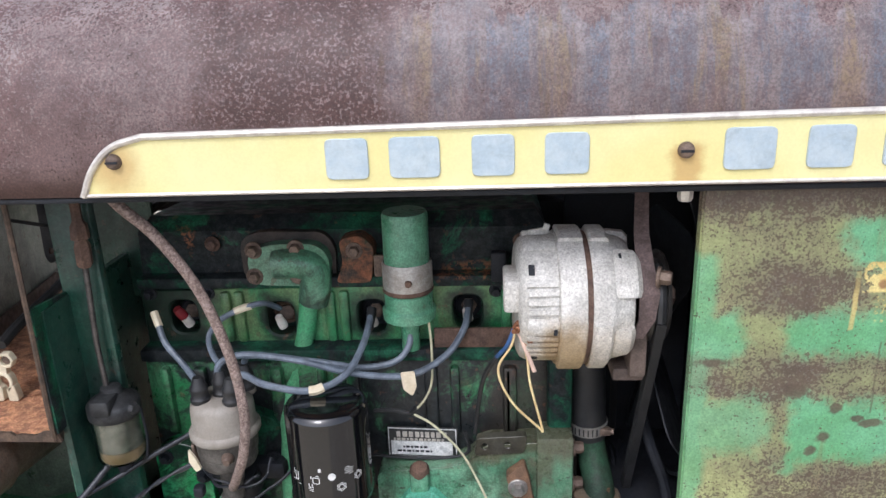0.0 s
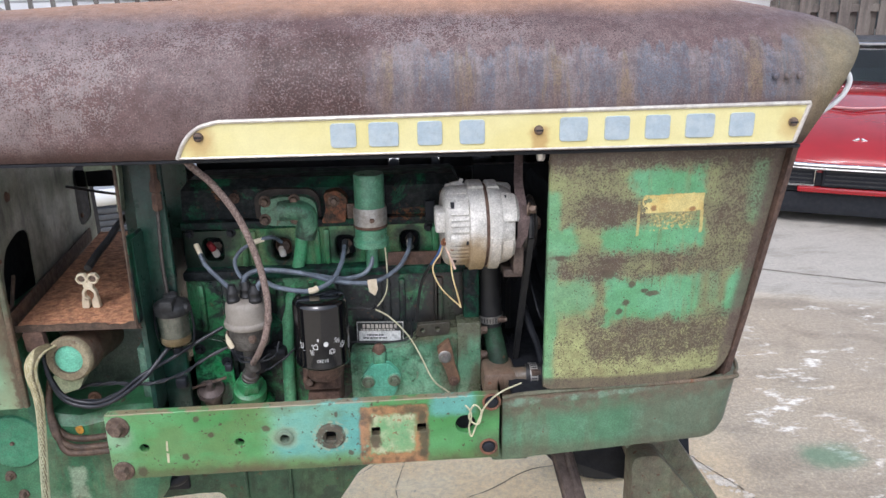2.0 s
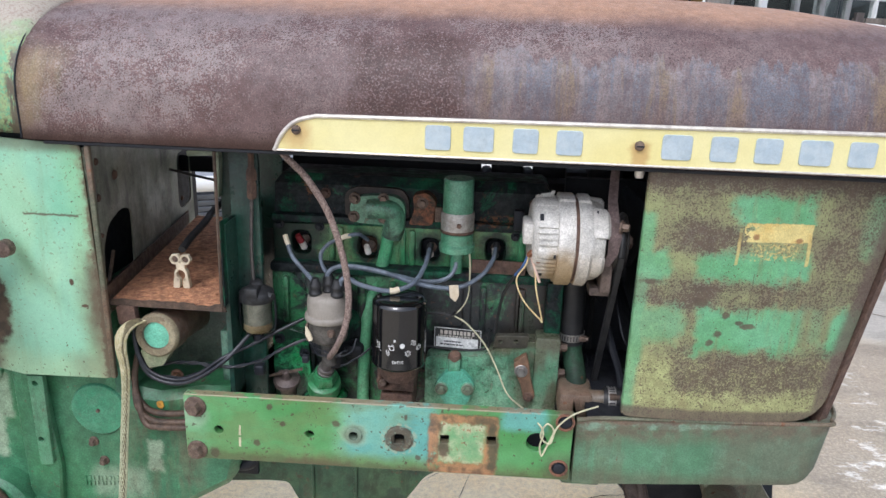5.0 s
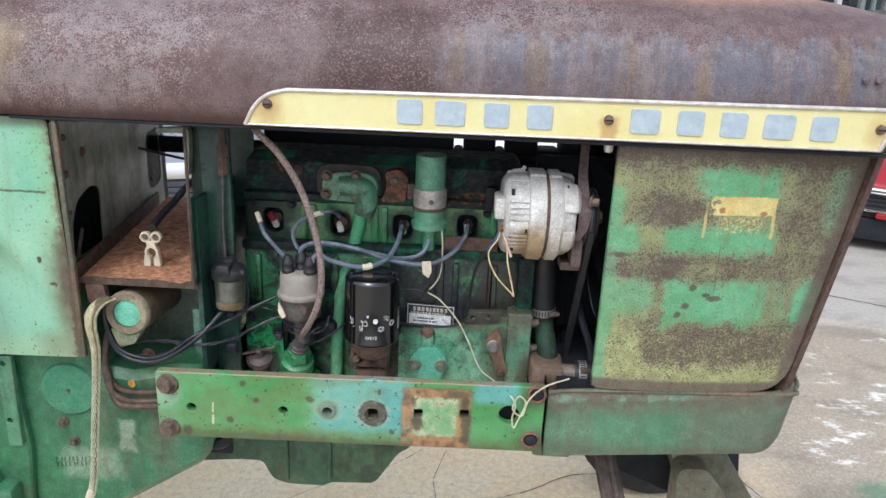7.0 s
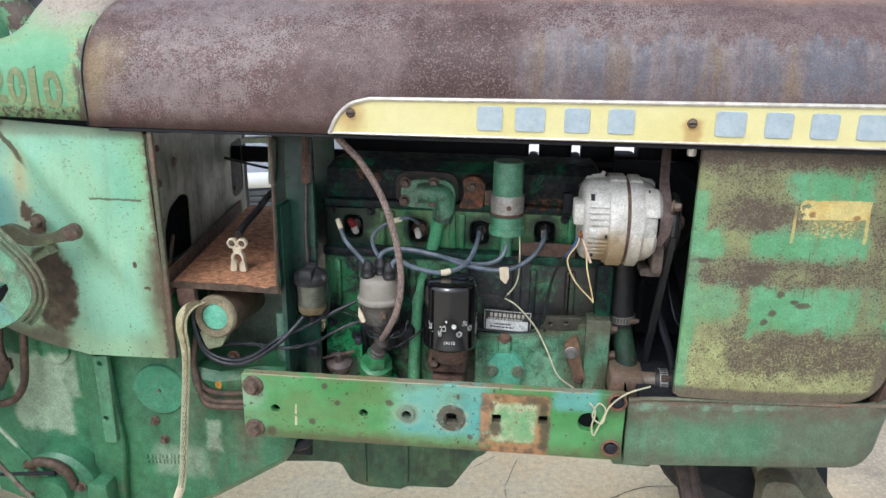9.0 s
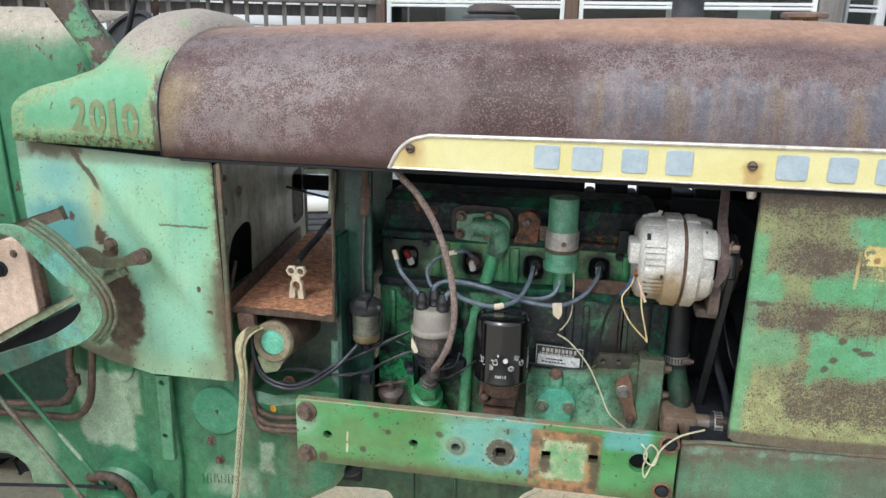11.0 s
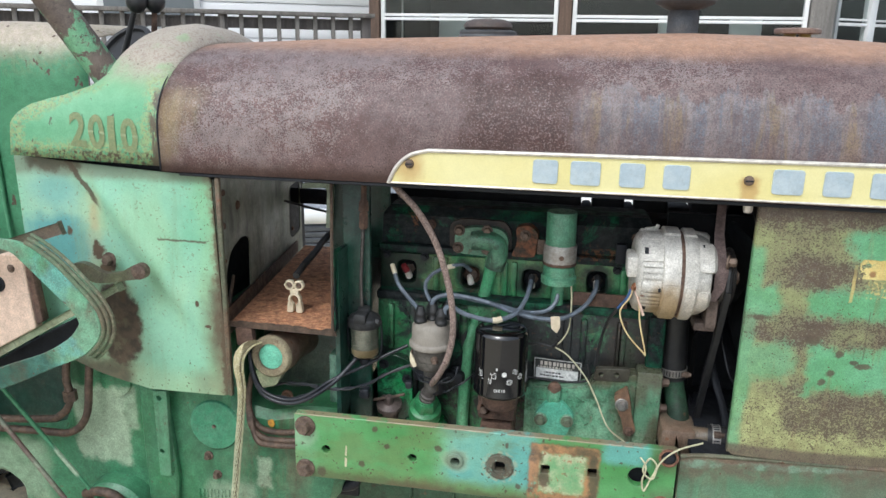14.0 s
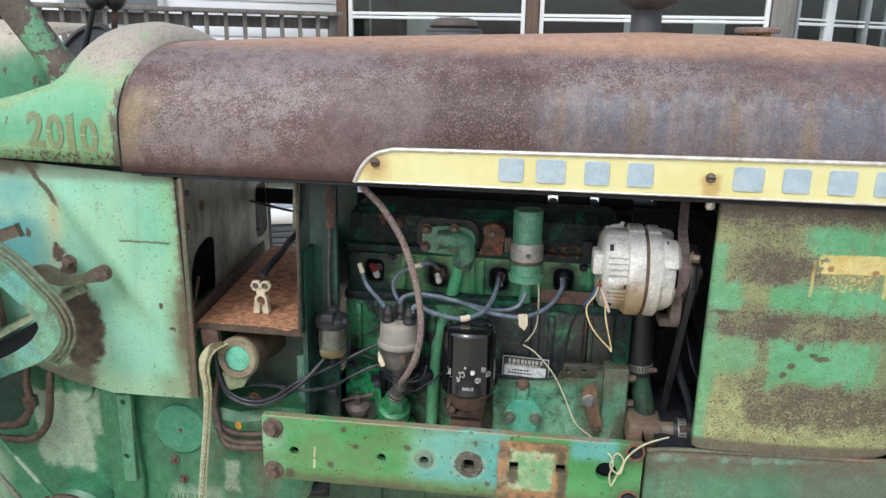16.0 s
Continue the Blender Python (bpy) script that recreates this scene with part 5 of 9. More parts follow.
part("panel_flange", box(M(), -0.687, -0.677, 0.708, 0.718, 0.99, 1.427, 0.003), worn_paint("rusted_green_flange_paint", (0.095, 0.105, 0.065), (0.135, 0.085, 0.055), 0.6, 16.0, grain=0.03), T, "rust-browned panel flange")
bm = M()
box(bm, -0.6985, -0.6945, 0.721, 0.742, 0.99, 1.42, 0.001)
part("panel_flange", bm, BOX_GREY, T)

front_out = rounded([(0.256, 1.427), (0.682, 1.433), (0.606, 0.984), (0.256, 0.981)], [0.006, 0.01, 0.06, 0.012], 7)
bm = sheet(front_out, 0.716, 0.004, cuts=16)
bulge(bm, lambda x, z: 0.030 * max(0.0, (x - 0.30) / 0.35) ** 2 - 0.003 * math.sin((x - 0.256) * 9))
part("grille_side_panel", bm, PANEL_F, T, "mottled rust and green front side panel")
bm = M()
loft(bm, [[(0.254, 0.718, z), (0.258, 0.7185, z), (0.258, 0.730, z), (0.254, 0.730, z)] for z in (0.985, 1.425)])
part("panel_flange", bm, PANEL_F, T)
# raked front frame of the grille
bm = M()
loft(bm, [[(x0, 0.738, z), (x1, 0.752, z), (x1, 1.255, z), (x0, 1.272, z)] for z, x0, x1 in ((0.972, 0.604, 0.624), (1.10, 0.629, 0.647), (1.25, 0.655, 0.672), (1.432, 0.684, 0.702))])
part("grille_frame", bm, RUSTY, T, "dark rusted grille frame")
bm = M()
for i in range(9):
    z = 1.02 + i * 0.043
    x = 0.645 + (z - 1.02) * 0.17
    box(bm, x - 0.03, x - 0.022, 0.76, 1.24, z, z + 0.02, 0.003)
part("grille_bars", bm, RUSTY, T)

# front support casting: an open tub with rounded nose corners
def tub(z0f, z1f, inset):
    plan = rounded([(0.178, 0.712 + inset), (0.632 - inset, 0.722 + inset), (0.668 - inset, 0.84), (0.668 - inset, 1.16), (0.632 - inset, 1.278 - inset), (0.178, 1.288 - inset)], [0.0, 0.05, 0.05, 0.05, 0.05, 0.0], 5)
    return plan


bm, rings = M(), []
for inset, kz in ((0.0, 0), (0.0, 1), (0.0, 2), (0.002, 3), (0.014, 3), (0.016, 1)):
    ring = []
    for x, y in tub(0, 0, inset):
        lean = -0.020 * max(0.0, (x - 0.45) / 0.19)
        low = lerp([(0.178, 0.834), (0.23, 0.836), (0.25, 0.843), (0.56, 0.855), (0.61, 0.864), (0.64, 0.885)], x)
        top = lerp([(0.178, 0.967), (0.25, 0.975), (0.60, 0.983), (0.668, 0.985)], x)
        if kz == 3:
            z, dx = top, 0.0
        else:
            z = low + (top - low) * (0.0, 0.08, 0.9)[kz]
            dx = lean * (1.0, 0.7, 0.1)[kz]
        ring.append((x + dx, y, z))
    rings.append(ring)
loft(bm, rings)
part("front_support", bm, CAST, T, "dull green front support casting")
bm = M()
tube(bm, [(0.178, 0.716, 0.966), (0.25, 0.718, 0.974), (0.59, 0.727, 0.982), (0.634, 0.748, 0.984), (0.655, 0.81, 0.985), (0.664, 0.95, 0.985)], 0.0040, 8)
part("support_lip", bm, worn_paint("rust_worn_green_edge", (0.10, 0.115, 0.07), (0.14, 0.10, 0.065), 0.6, 14.0), T, "rusted rolled lip")
bm = M()
box(bm, 0.20, 0.56, 0.735, 1.27, 0.95, 0.962)
part("support_deck", bm, GREASE_SHADE, T)
bm = M()
lathe(bm, (0.299, 0.7152, 0.902), (0, -1, 0), [(0.019, -0.002), (0.018, 0.0006), (0.010, 0.0012), (0.002, 0.0014)], 20)
part("casting_boss", bm, CAST, T)

# ---- side rail with its holes and bolts ----
holes = [circle(-0.472, 0.920, 0.0085), circle(-0.303, 0.924, 0.008), circle(-0.222, 0.930, 0.0085), square(-0.140, 0.928, 0.0095, 0.05),
         square(-0.058, 0.934, 0.008, 0.03), square(0.025, 0.938, 0.008, 0.03), circle(0.105, 0.941, 0.0185, 24)]
bm = M()
slab(bm, rounded([(-0.535, 0.857), (0.166, 0.868), (0.167, 1.000), (-0.534, 0.990)], 0.004, 2), 0.672, 0.689, holes, bevel=0.0015)
rail = part("side_rail", bm, RAIL, T, "green steel side rail with bolt holes and rust scars", smooth=False)
# Black sheet added in place of the shade behind the rail holes
bm = M()
box(bm, -0.53, 0.16, 0.705, 0.712, 0.872, 0.960)
part("hole_shade_sheet", bm, GREASE_SHADE, rail)
for x, z, r in ((-0.222, 0.930, 0.0125), (-0.140, 0.928, 0.020)):
    bm = M()
    lathe(bm, (x, 0.672, z), (0, -1, 0), [(r * 1.25, 0), (r * 1.15, 0.004), (r * 0.72, 0.005), (r * 0.66, -0.004)], 22, caps=False)
    part("worn_boss", bm, RAIL, rail)
for x, z, r in ((-0.512, 0.966, 0.0135), (-0.514, 0.876, 0.0125)):
    bolt(rail, (x, 0.672, z), (0, -1, 0), r, 0.014, BOLT, True, "rail_bolt", "large rusted hex bolt")
for x, z in ((0.152, 0.985), (0.147, 0.892)):
    bm = M()
    lathe(bm, (x, 0.6725, z), (0, -1, 0), [(0.0125, -0.0002), (0.0120, 0.0012), (0.0105, 0.0008), (0.0098, 0.0035), (0.0065, 0.0050), (0.002, 0.0052)], 22)
    sunk = part("rail_bolt", bm, GREASE_SHADE, rail, "round rusted bolt sunk in the rail")
    lathe(bm := M(), (x, 0.6722, z), (0, -1, 0), [(0.0172, 0), (0.0165, 0.0028), (0.0140, 0.0034), (0.0124, 0.0005)], 24, caps=False)
    part("rust_collar", bm, plain("red_brown_collar_rust", (0.235, 0.105, 0.060), (0.120, 0.062, 0.042), 0.8, 0, 60, 0.6) if z > 0.95 else bpy.data.materials["red_brown_collar_rust"], sunk, "red-brown rusted collar")
bm = M()
slab(bm, [(-0.4352, 0.889), (-0.4315, 0.889), (-0.430, 0.907), (-0.4345, 0.909)], 0.6715, 0.6708)
slab(bm, [(-0.4345, 0.914), (-0.431, 0.912), (-0.4297, 0.933), (-0.4325, 0.934)], 0.6715, 0.6708)
part("paint_drip", bm, WHITE_WIRE, rail, "thin white paint drip")
bm = M()
box(bm, -0.02, 0.005, 0.70, 0.72, 0.852, 0.872, 0.002)
part("rail_lug", bm, GREASE_SHADE, rail)

# ---- engine block, head and covers ----
bm = M()
box(bm, -0.43, 0.15, 0.885, 1.16, 0.80, 1.165, 0.008)
block = part("engine_block", bm, ENGINE, T, "oily dark green engine block")
for i in range(5):
    x = -0.36 + i * 0.105
    part("block_rib", box(M(), x, x + 0.018, 0.874, 0.89, 0.93, 1.15, 0.005), ENGINE, block)
bm = M()
box(bm, -0.43, 0.13, 0.878, 1.16, 1.158, 1.176, 0.004)
part("head_gasket_ledge", bm, ENGINE_SHADED, T)
# cylinder head with four plug wells
PLUGS = [(-0.373, 1.212), (-0.239, 1.208), (-0.114, 1.210), (0.014, 1.216)]
bm = M()
slab(bm, [(-0.43, 1.170), (0.13, 1.178), (0.13, 1.258), (-0.43, 1.252)], 0.908, 0.94, [rounded([(x - 0.019, z - 0.024), (x + 0.019, z - 0.024), (x + 0.019, z + 0.024), (x - 0.019, z + 0.024)], 0.015, 4) for x, z in PLUGS], bevel=0.0025)
head = part("cylinder_head", bm, HEAD, T, "green cylinder head with spark plug wells")
for x in (-0.318, -0.300, -0.176, -0.157, -0.075, 0.058, 0.085):
    part("head_rib", box(M(), x, x + 0.014, 0.900, 0.912, 1.176, 1.25, 0.005), HEAD, head)
for x in (-0.415, -0.335, -0.20, -0.075, 0.052, 0.112):
    bolt(head, (x, 0.908, 1.247), r=0.0062, h=0.009, mat=GREASE_SHADE)
for i, (x, z) in enumerate(PLUGS):
    bm = M()
    lathe(bm, (x, 0.944, z - 0.002), (0, -1, 0), [(0.0185, -0.004), (0.0185, 0.004), (0.015, 0.006), (0.012, 0.004)], 22)
    well = part("plug_well", bm, RUSTY if i == 1 else GREASE_SHADE, T)
    bm = M()
    lathe(bm, (x, 0.944, z - 0.004), (0.15, -1, 0.25), [(0.0105, 0), (0.0105, 0.012), (0.0085, 0.013)], 6)
    part("plug_hex", bm, BOLT, well)
    if i != 0:
        bm = M()
        lathe(bm, (x + 0.001, 0.912, z - 0.012), (-0.12, -0.45, 0.88), [(0.0066, 0), (0.0066, 0.009), (0.0058, 0.011), (0.0054, 0.019), (0.0040, 0.021)], 16)
        part("plug_ceramic", bm, WHITE_CERAMIC, well, "white spark plug ceramic")
    else:
        bm = M()
        lathe(bm, (x + 0.005, 0.912, z - 0.012), (-0.15, -0.50, 0.85), [(0.0068, 0), (0.0068, 0.012), (0.0060, 0.017)], 16)
        part("plug_ceramic", bm, WHITE_CERAMIC, well, "white spark plug ceramic")
        bm = M()
        lathe(bm, (x + 0.002, 0.903, z + 0.003), (-0.35, -0.40, 0.85), [(0.0066, 0), (0.0068, 0.010), (0.0055, 0.017)], 16)
        part("red_boot", bm, RED_RUBBER, well, "red rubber boot")
part("head_core", box(M(), -0.43, 0.13, 0.945, 1.16, 1.17, 1.253), ENGINE_SHADED, head)
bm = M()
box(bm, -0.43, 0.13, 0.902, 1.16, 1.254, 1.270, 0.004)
part("cover_flange", bm, ENGINE_SHADED, T)
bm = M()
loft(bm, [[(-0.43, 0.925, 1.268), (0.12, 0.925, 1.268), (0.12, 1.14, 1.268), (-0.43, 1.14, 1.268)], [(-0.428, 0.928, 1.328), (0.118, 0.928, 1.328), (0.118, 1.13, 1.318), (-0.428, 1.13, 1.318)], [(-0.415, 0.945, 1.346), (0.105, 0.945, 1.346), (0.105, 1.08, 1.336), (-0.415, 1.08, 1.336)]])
part("valve_cover", bm, ENGINE_SHADED, T, "grimy green valve cover with hood shade in its paint")
for x, z in ((-0.325, 1.312), (0.085, 1.31)):
    bolt(T, (x, 0.922, z), r=0.007, h=0.006, mat=RUSTY)
# dark boxes added behind the engine to block the far opening, leaving daylight slits
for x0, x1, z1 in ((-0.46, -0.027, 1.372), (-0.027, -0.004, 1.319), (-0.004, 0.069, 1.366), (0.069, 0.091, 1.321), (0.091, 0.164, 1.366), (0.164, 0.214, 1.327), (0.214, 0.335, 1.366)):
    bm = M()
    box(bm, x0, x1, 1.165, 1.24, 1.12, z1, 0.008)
    part("far_blocker", bm, GREASE_SHADE, T)
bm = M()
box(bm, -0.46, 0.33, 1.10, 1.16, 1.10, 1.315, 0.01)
part("far_blocker_flange", bm, GREASE_SHADE, T)
# rusty thermostat boss
bm = M()
slab(bm, rounded([(-0.158, 1.262), (-0.110, 1.262), (-0.104, 1.312), (-0.122, 1.328), (-0.150, 1.322), (-0.146, 1.290)], 0.008, 3), 0.900, 0.93, bevel=0.003)
part("rusted_boss", bm, plain("orange_flaked_rust", (0.20, 0.075, 0.035), (0.035, 0.030, 0.024), 0.85, 0, 60, 1.0, 0.95, (0.012, 0.045, 0.025)), T, "flaked orange rusted boss")
bolt(T, (-0.130, 0.900, 1.307), r=0.0075)
bm = M()
box(bm, -0.106, -0.090, 0.900, 0.906, 1.270, 1.300, 0.002)
part("small_bracket", bm, BOLT, T)

# water outlet elbow with its four bolts and long pipe
bm = M()
slab(bm, rounded([(-0.270, 1.262), (-0.165, 1.258), (-0.163, 1.300), (-0.178, 1.318), (-0.245, 1.318), (-0.272, 1.305)], [0.02, 0.012, 0.012, 0.015, 0.02, 0.015], 5), 0.897, 0.925, bevel=0.006)
tube(bm, [(-0.235, 0.902, 1.290), (-0.205, 0.898, 1.292), (-0.186, 0.898, 1.284), (-0.184, 0.900, 1.262), (-0.190, 0.903, 1.236)], 0.0205, 18)
part("outlet_gasket", slab(M(), rounded([(-0.284, 1.258), (-0.160, 1.254), (-0.158, 1.308), (-0.172, 1.328), (-0.262, 1.330), (-0.286, 1.318)], [0.016, 0.012, 0.012, 0.012, 0.014, 0.014], 4), 0.916, 0.930, bevel=0.003), plain("dark_oily_gasket", (0.045, 0.032, 0.026), (0.022, 0.020, 0.018), 0.6, 0, 40, 0.4), T, "dark oily gasket flange")
part("seam_bracket", box(M(), 0.046, 0.066, 0.896, 0.912, 1.262, 1.302, 0.003), GREASE_SHADE, T)
outlet = part("water_outlet", bm, ENGINE_PALE, T, "pale green water outlet casting")
for x, z in ((-0.262, 1.310), (-0.206, 1.312), (-0.264, 1.274), (-0.206, 1.274)):
    bolt(outlet, (x, 0.899, z), r=0.0078, h=0.009, mat=BOLT)
bm = M()
tube(bm, [(-0.193, 0.905, 1.275), (-0.198, 0.903, 1.23), (-0.206, 0.900, 1.185), (-0.224, 0.895, 1.125), (-0.236, 0.88, 1.064), (-0.240, 0.87, 0.965), (-0.244, 0.87, 0.85)], 0.0125, 14)
part("coolant_pipe", bm, worn_paint("clean_green_pipe_paint", (0.060, 0.330, 0.140), (0.115, 0.375, 0.195), 0.15, 14.0, dirty=0.45, rough=0.35), T, "pale green steel coolant pipe")

# oil filler tube with a metal band
bm = M()
lathe(bm, (-0.0605, 0.885, 1.225), (0, 0, 1), [(0.012, -0.05), (0.012, -0.006), (0.034, -0.004), (0.035, 0.008), (0.031, 0.012), (0.031, 0.030), (0.029, 0.032), (0.029, 0.134), (0.0275, 0.138), (0.010, 0.139)], 28)
filler = part("filler_tube", bm, worn_paint("clean_pale_green_tube_paint", (0.075, 0.265, 0.150), (0.115, 0.310, 0.195), 0.20, 16.0, (0.045, 0.055, 0.030), 0.45, 0.35), T, "pale green oil filler tube")
bm = M()
lathe(bm, (-0.0605, 0.885, 1.262), (0, 0, 1), [(0.031, 0), (0.0322, 0.001), (0.0322, 0.034), (0.0305, 0.037)], 28, caps=False)
part("tube_band", bm, plain("stained_zinc_band", (0.50, 0.485, 0.45), (0.36, 0.335, 0.30), 0.5, 0.5, 45, 0.3, 0.4, (0.15, 0.08, 0.04)), filler, "stained metal band")
bm = M()
lathe(bm, (-0.056, 0.853, 1.278), (0, -1, 0), [(0.005, 0), (0.004, 0.004)], 8)
part("band_rivet", bm, RUSTY, filler)
bm = M()
lathe(bm, (-0.0605, 0.885, 1.262), (0, 0, 1), [(0.0315, -0.004), (0.033, -0.002), (0.0325, 0.002), (0.031, 0.003)], 28, caps=False)
part("rust_ring", bm, RUSTY, filler)

# rusty flat bar above the block
bm = M()
box(bm, -0.030, 0.075, 0.884, 0.890, 1.174, 1.203, 0.002)
box(bm, -0.030, 0.075, 0.884, 0.905, 1.172, 1.178, 0.002)
part("flat_bracket", bm, RUSTY, T, "rusted flat bracket")

# data plate: dark head band with pale bars, worn pale field below
bm = M()
box(bm, -0.099, -0.003, 0.873, 0.876, 1.014, 1.061, 0.001, Matrix.Translation((-0.05, 0, 1.037)) @ Matrix.Rotation(radians(2.0), 4, "Y") @ Matrix.Translation((0.05, 0, -1.037)))
tag = part("data_plate", bm, plain("black_painted_tag", (0.022, 0.024, 0.024), (0.045, 0.046, 0.044), 0.5, 0.1, 60, 0.2, 0.4, (0.10, 0.10, 0.09)), T, "worn black and silver data plate with unreadable lines")
PLATE_TILT = -math.tan(radians(2.0))


def on_tag(name, x0, x1, z0, z1, mat, y=0.8720):
    bm = M()
    slab(bm, [(x, z + PLATE_TILT * (x + 0.05)) for x, z in ((x0, z0), (x1, z0), (x1, z1), (x0, z1))], 0.8732, y)
    return part(name, bm, mat, tag, smooth=False)


TAG_PALE = plain("scuffed_silver_field", (0.82, 0.82, 0.80), (0.55, 0.56, 0.55), 0.45, 0.1, 160, 0.3, 0.6, (0.06, 0.07, 0.07))
on_tag("pale_field", -0.094, -0.010, 1.0185, 1.0400, TAG_PALE)
for x0, x1, z0, z1 in ((-0.0975, -0.0045, 1.0590, 1.0600), (-0.0975, -0.0045, 1.0150, 1.0160), (-0.0975, -0.0965, 1.016, 1.059), (-0.0055, -0.0045, 1.016, 1.059)):
    on_tag("plate_border", x0, x1, z0, z1, TAG_PALE)
rnd = random.Random(17)
x = -0.086
while x < -0.018:
    w = rnd.uniform(0.0035, 0.0065)
    on_tag("text_bar", x, x + w, 1.0465, 1.0545, TRIM_WHITE)
    x += w + rnd.uniform(0.0018, 0.0034)
for z, n in ((1.0415, 12), (1.0235, 8), (1.0300, 6)):
    x = -0.090 if n > 8 else rnd.uniform(-0.088, -0.06)
    for i in range(n):
        w = rnd.uniform(0.002, 0.006)
        on_tag("text_bar", x, x + w, z, z + 0.0028, TRIM_WHITE if n > 8 else GREASE_SHADE, 0.8712)
        x += w + 0.0016

# timing gear cover and small castings low on the block
def oil_seep(k, c):
    """Brown oil film above the cover and towards its front edge."""
    wob = k.math("MULTIPLY", k.math("SUBTRACT", k.noise(24, 5, 0.7), 0.5), 0.05)
    high = k.step(k.math("ADD", k.math("SUBTRACT", k.z, k.math("MULTIPLY", k.x, 0.10)), wob), 1.005, 1.035)
    side = k.mul(k.step(k.math("ADD", k.x, wob), 0.045, 0.085), k.step(k.noise(30, 4, 0.6, k.vec(1, 1, 0.35)), 0.36, 0.58, 0.40, 0.95))
    c = k.mix(k.mul(k.both(high, side), 0.88), c, k.mix(k.noise(30, 4), (0.055, 0.040, 0.026), (0.105, 0.088, 0.055)))
    return k.mix(k.mul(k.step(k.noise(75, 4, 0.65), 0.63, 0.67), 0.8), c, (0.035, 0.030, 0.020))


COVER_PAINT = worn_paint("pale_oily_green_cover_paint", (0.105, 0.315, 0.185), (0.190, 0.385, 0.245), 0.25, 16.0, (0.040, 0.065, 0.038), 0.95, 0.30, grain=0.05, extra=oil_seep)
OILY_BROWN = worn_paint("oil_brown_stained_paint", (0.028, 0.024, 0.018), (0.050, 0.046, 0.030), 0.5, 14.0, (0.030, 0.024, 0.016), 0.6, 0.40)
bm = M()
slab(bm, rounded([(-0.112, 0.86), (-0.112, 1.008), (-0.02, 1.014), (0.020, 1.026), (0.030, 1.050), (0.148, 1.056), (0.150, 0.86)], [0, 0.012, 0.02, 0.02, 0.014, 0.01, 0], 4), 0.848, 0.885, bevel=0.008)
part("gear_cover", bm, COVER_PAINT, T, "pale green gear cover with brown oil film")
part("cover_edge", box(M(), 0.102, 0.150, 0.839, 0.885, 0.87, 1.066, 0.004), COVER_PAINT, T, "oil-stained casting edge")
part("lug_plate", slab(M(), rounded([(0.020, 1.036), (0.086, 1.040), (0.090, 1.066), (0.024, 1.062)], 0.005, 3), 0.8455, 0.860, [circle(0.034, 1.050, 0.0048, 12), circle(0.064, 1.052, 0.0048, 12)], bevel=0.002), OILY_BROWN, T, "brown lug plate with two holes")
bm = M()
slab(bm, rounded([(-0.069, 0.984), (-0.035, 0.986), (-0.016, 0.965), (-0.010, 0.950), (-0.028, 0.912), (-0.068, 0.910), (-0.090, 0.946), (-0.088, 0.960)], [0.006, 0.006, 0.008, 0.010, 0.006, 0.006, 0.010, 0.008], 4), 0.834, 0.852, bevel=0.003)
cover = part("cover_plate", bm, TEAL, T, "diamond-shaped teal cover plate")
part("cover_boss", box(M(), -0.067, -0.041, 0.836, 0.866, 0.972, 1.012, 0.006), COVER_PAINT, cover)
lathe(bm := M(), (-0.054, 0.848, 1.010), (0, -0.35, 1), [(0.0135, -0.006), (0.0135, 0.004), (0.0100, 0.009), (0.004, 0.010)], 18)
part("boss_cap", bm, RUSTY, cover, "rusted boss cap")
for x, z in ((-0.078, 0.947), (-0.0255, 0.949)):
    lathe(bm := M(), (x, 0.838, z), (0, -1, 0), [(0.0145, -0.004), (0.0145, 0.005), (0.0125, 0.0065)], 22)
    part("cover_ear", bm, COVER_PAINT, cover)
    bolt(cover, (x, 0.832, z), r=0.0082, h=0.009, mat=plain("green_stained_bolt_steel", (0.20, 0.24, 0.17), (0.13, 0.14, 0.10), 0.45, 0.4, 60, 0.3) if x < -0.05 else bpy.data.materials["green_stained_bolt_steel"])
bm = M()
slab(bm, rounded([(0.061, 1.014), (0.086, 1.034), (0.094, 1.003), (0.097, 0.980), (0.108, 0.944), (0.101, 0.934), (0.086, 0.936), (0.078, 0.968), (0.069, 0.986)], 0.006, 3), 0.830, 0.846, bevel=0.003)
brk = part("rusted_bracket", bm, plain("orange_brown_bracket_rust", (0.205, 0.115, 0.065), (0.12, 0.072, 0.045), 0.7, 0, 45, 0.5, 0.4), T, "brown rusted bracket")
bolt(brk, (0.077, 0.830, 0.998), r=0.0088, h=0.009, mat=STEEL)
bolt(brk, (0.094, 0.830, 0.943), r=0.0068, h=0.008, mat=RUSTY)
for x, z in ((0.155, 0.985), (0.155, 1.04)):
    bolt(T, (x - 0.005, 0.86, z), (1, 0, 0), 0.008, 0.012, BOLT)

bm = M()
box(bm, 0.118, 0.150, 0.866, 0.90, 1.05, 1.17, 0.006)
part("block_edge", bm, ENGINE_SHADED, T)
# Dark plate added to close the bright gap beyond the alternator
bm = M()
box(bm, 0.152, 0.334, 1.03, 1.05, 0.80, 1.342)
part("gap_blocker", bm, GREASE_SHADE, T)
# oil filter, standing on its rusted mount
FX, FY = -0.157, 0.786
bm = M()
lathe(bm, (FX, FY, 1.022), (0, 0, 1), [(0.044, 0.003), (0.0506, 0.005), (0.0518, 0.007), (0.0518, 0.010), (0.0504, 0.0125), (0.0504, 0.1255), (0.0499, 0.1272), (0.0475, 0.1306), (0.0456, 0.1326), (0.0425, 0.1342), (0.030, 0.1352), (0.005, 0.1356)], 64)
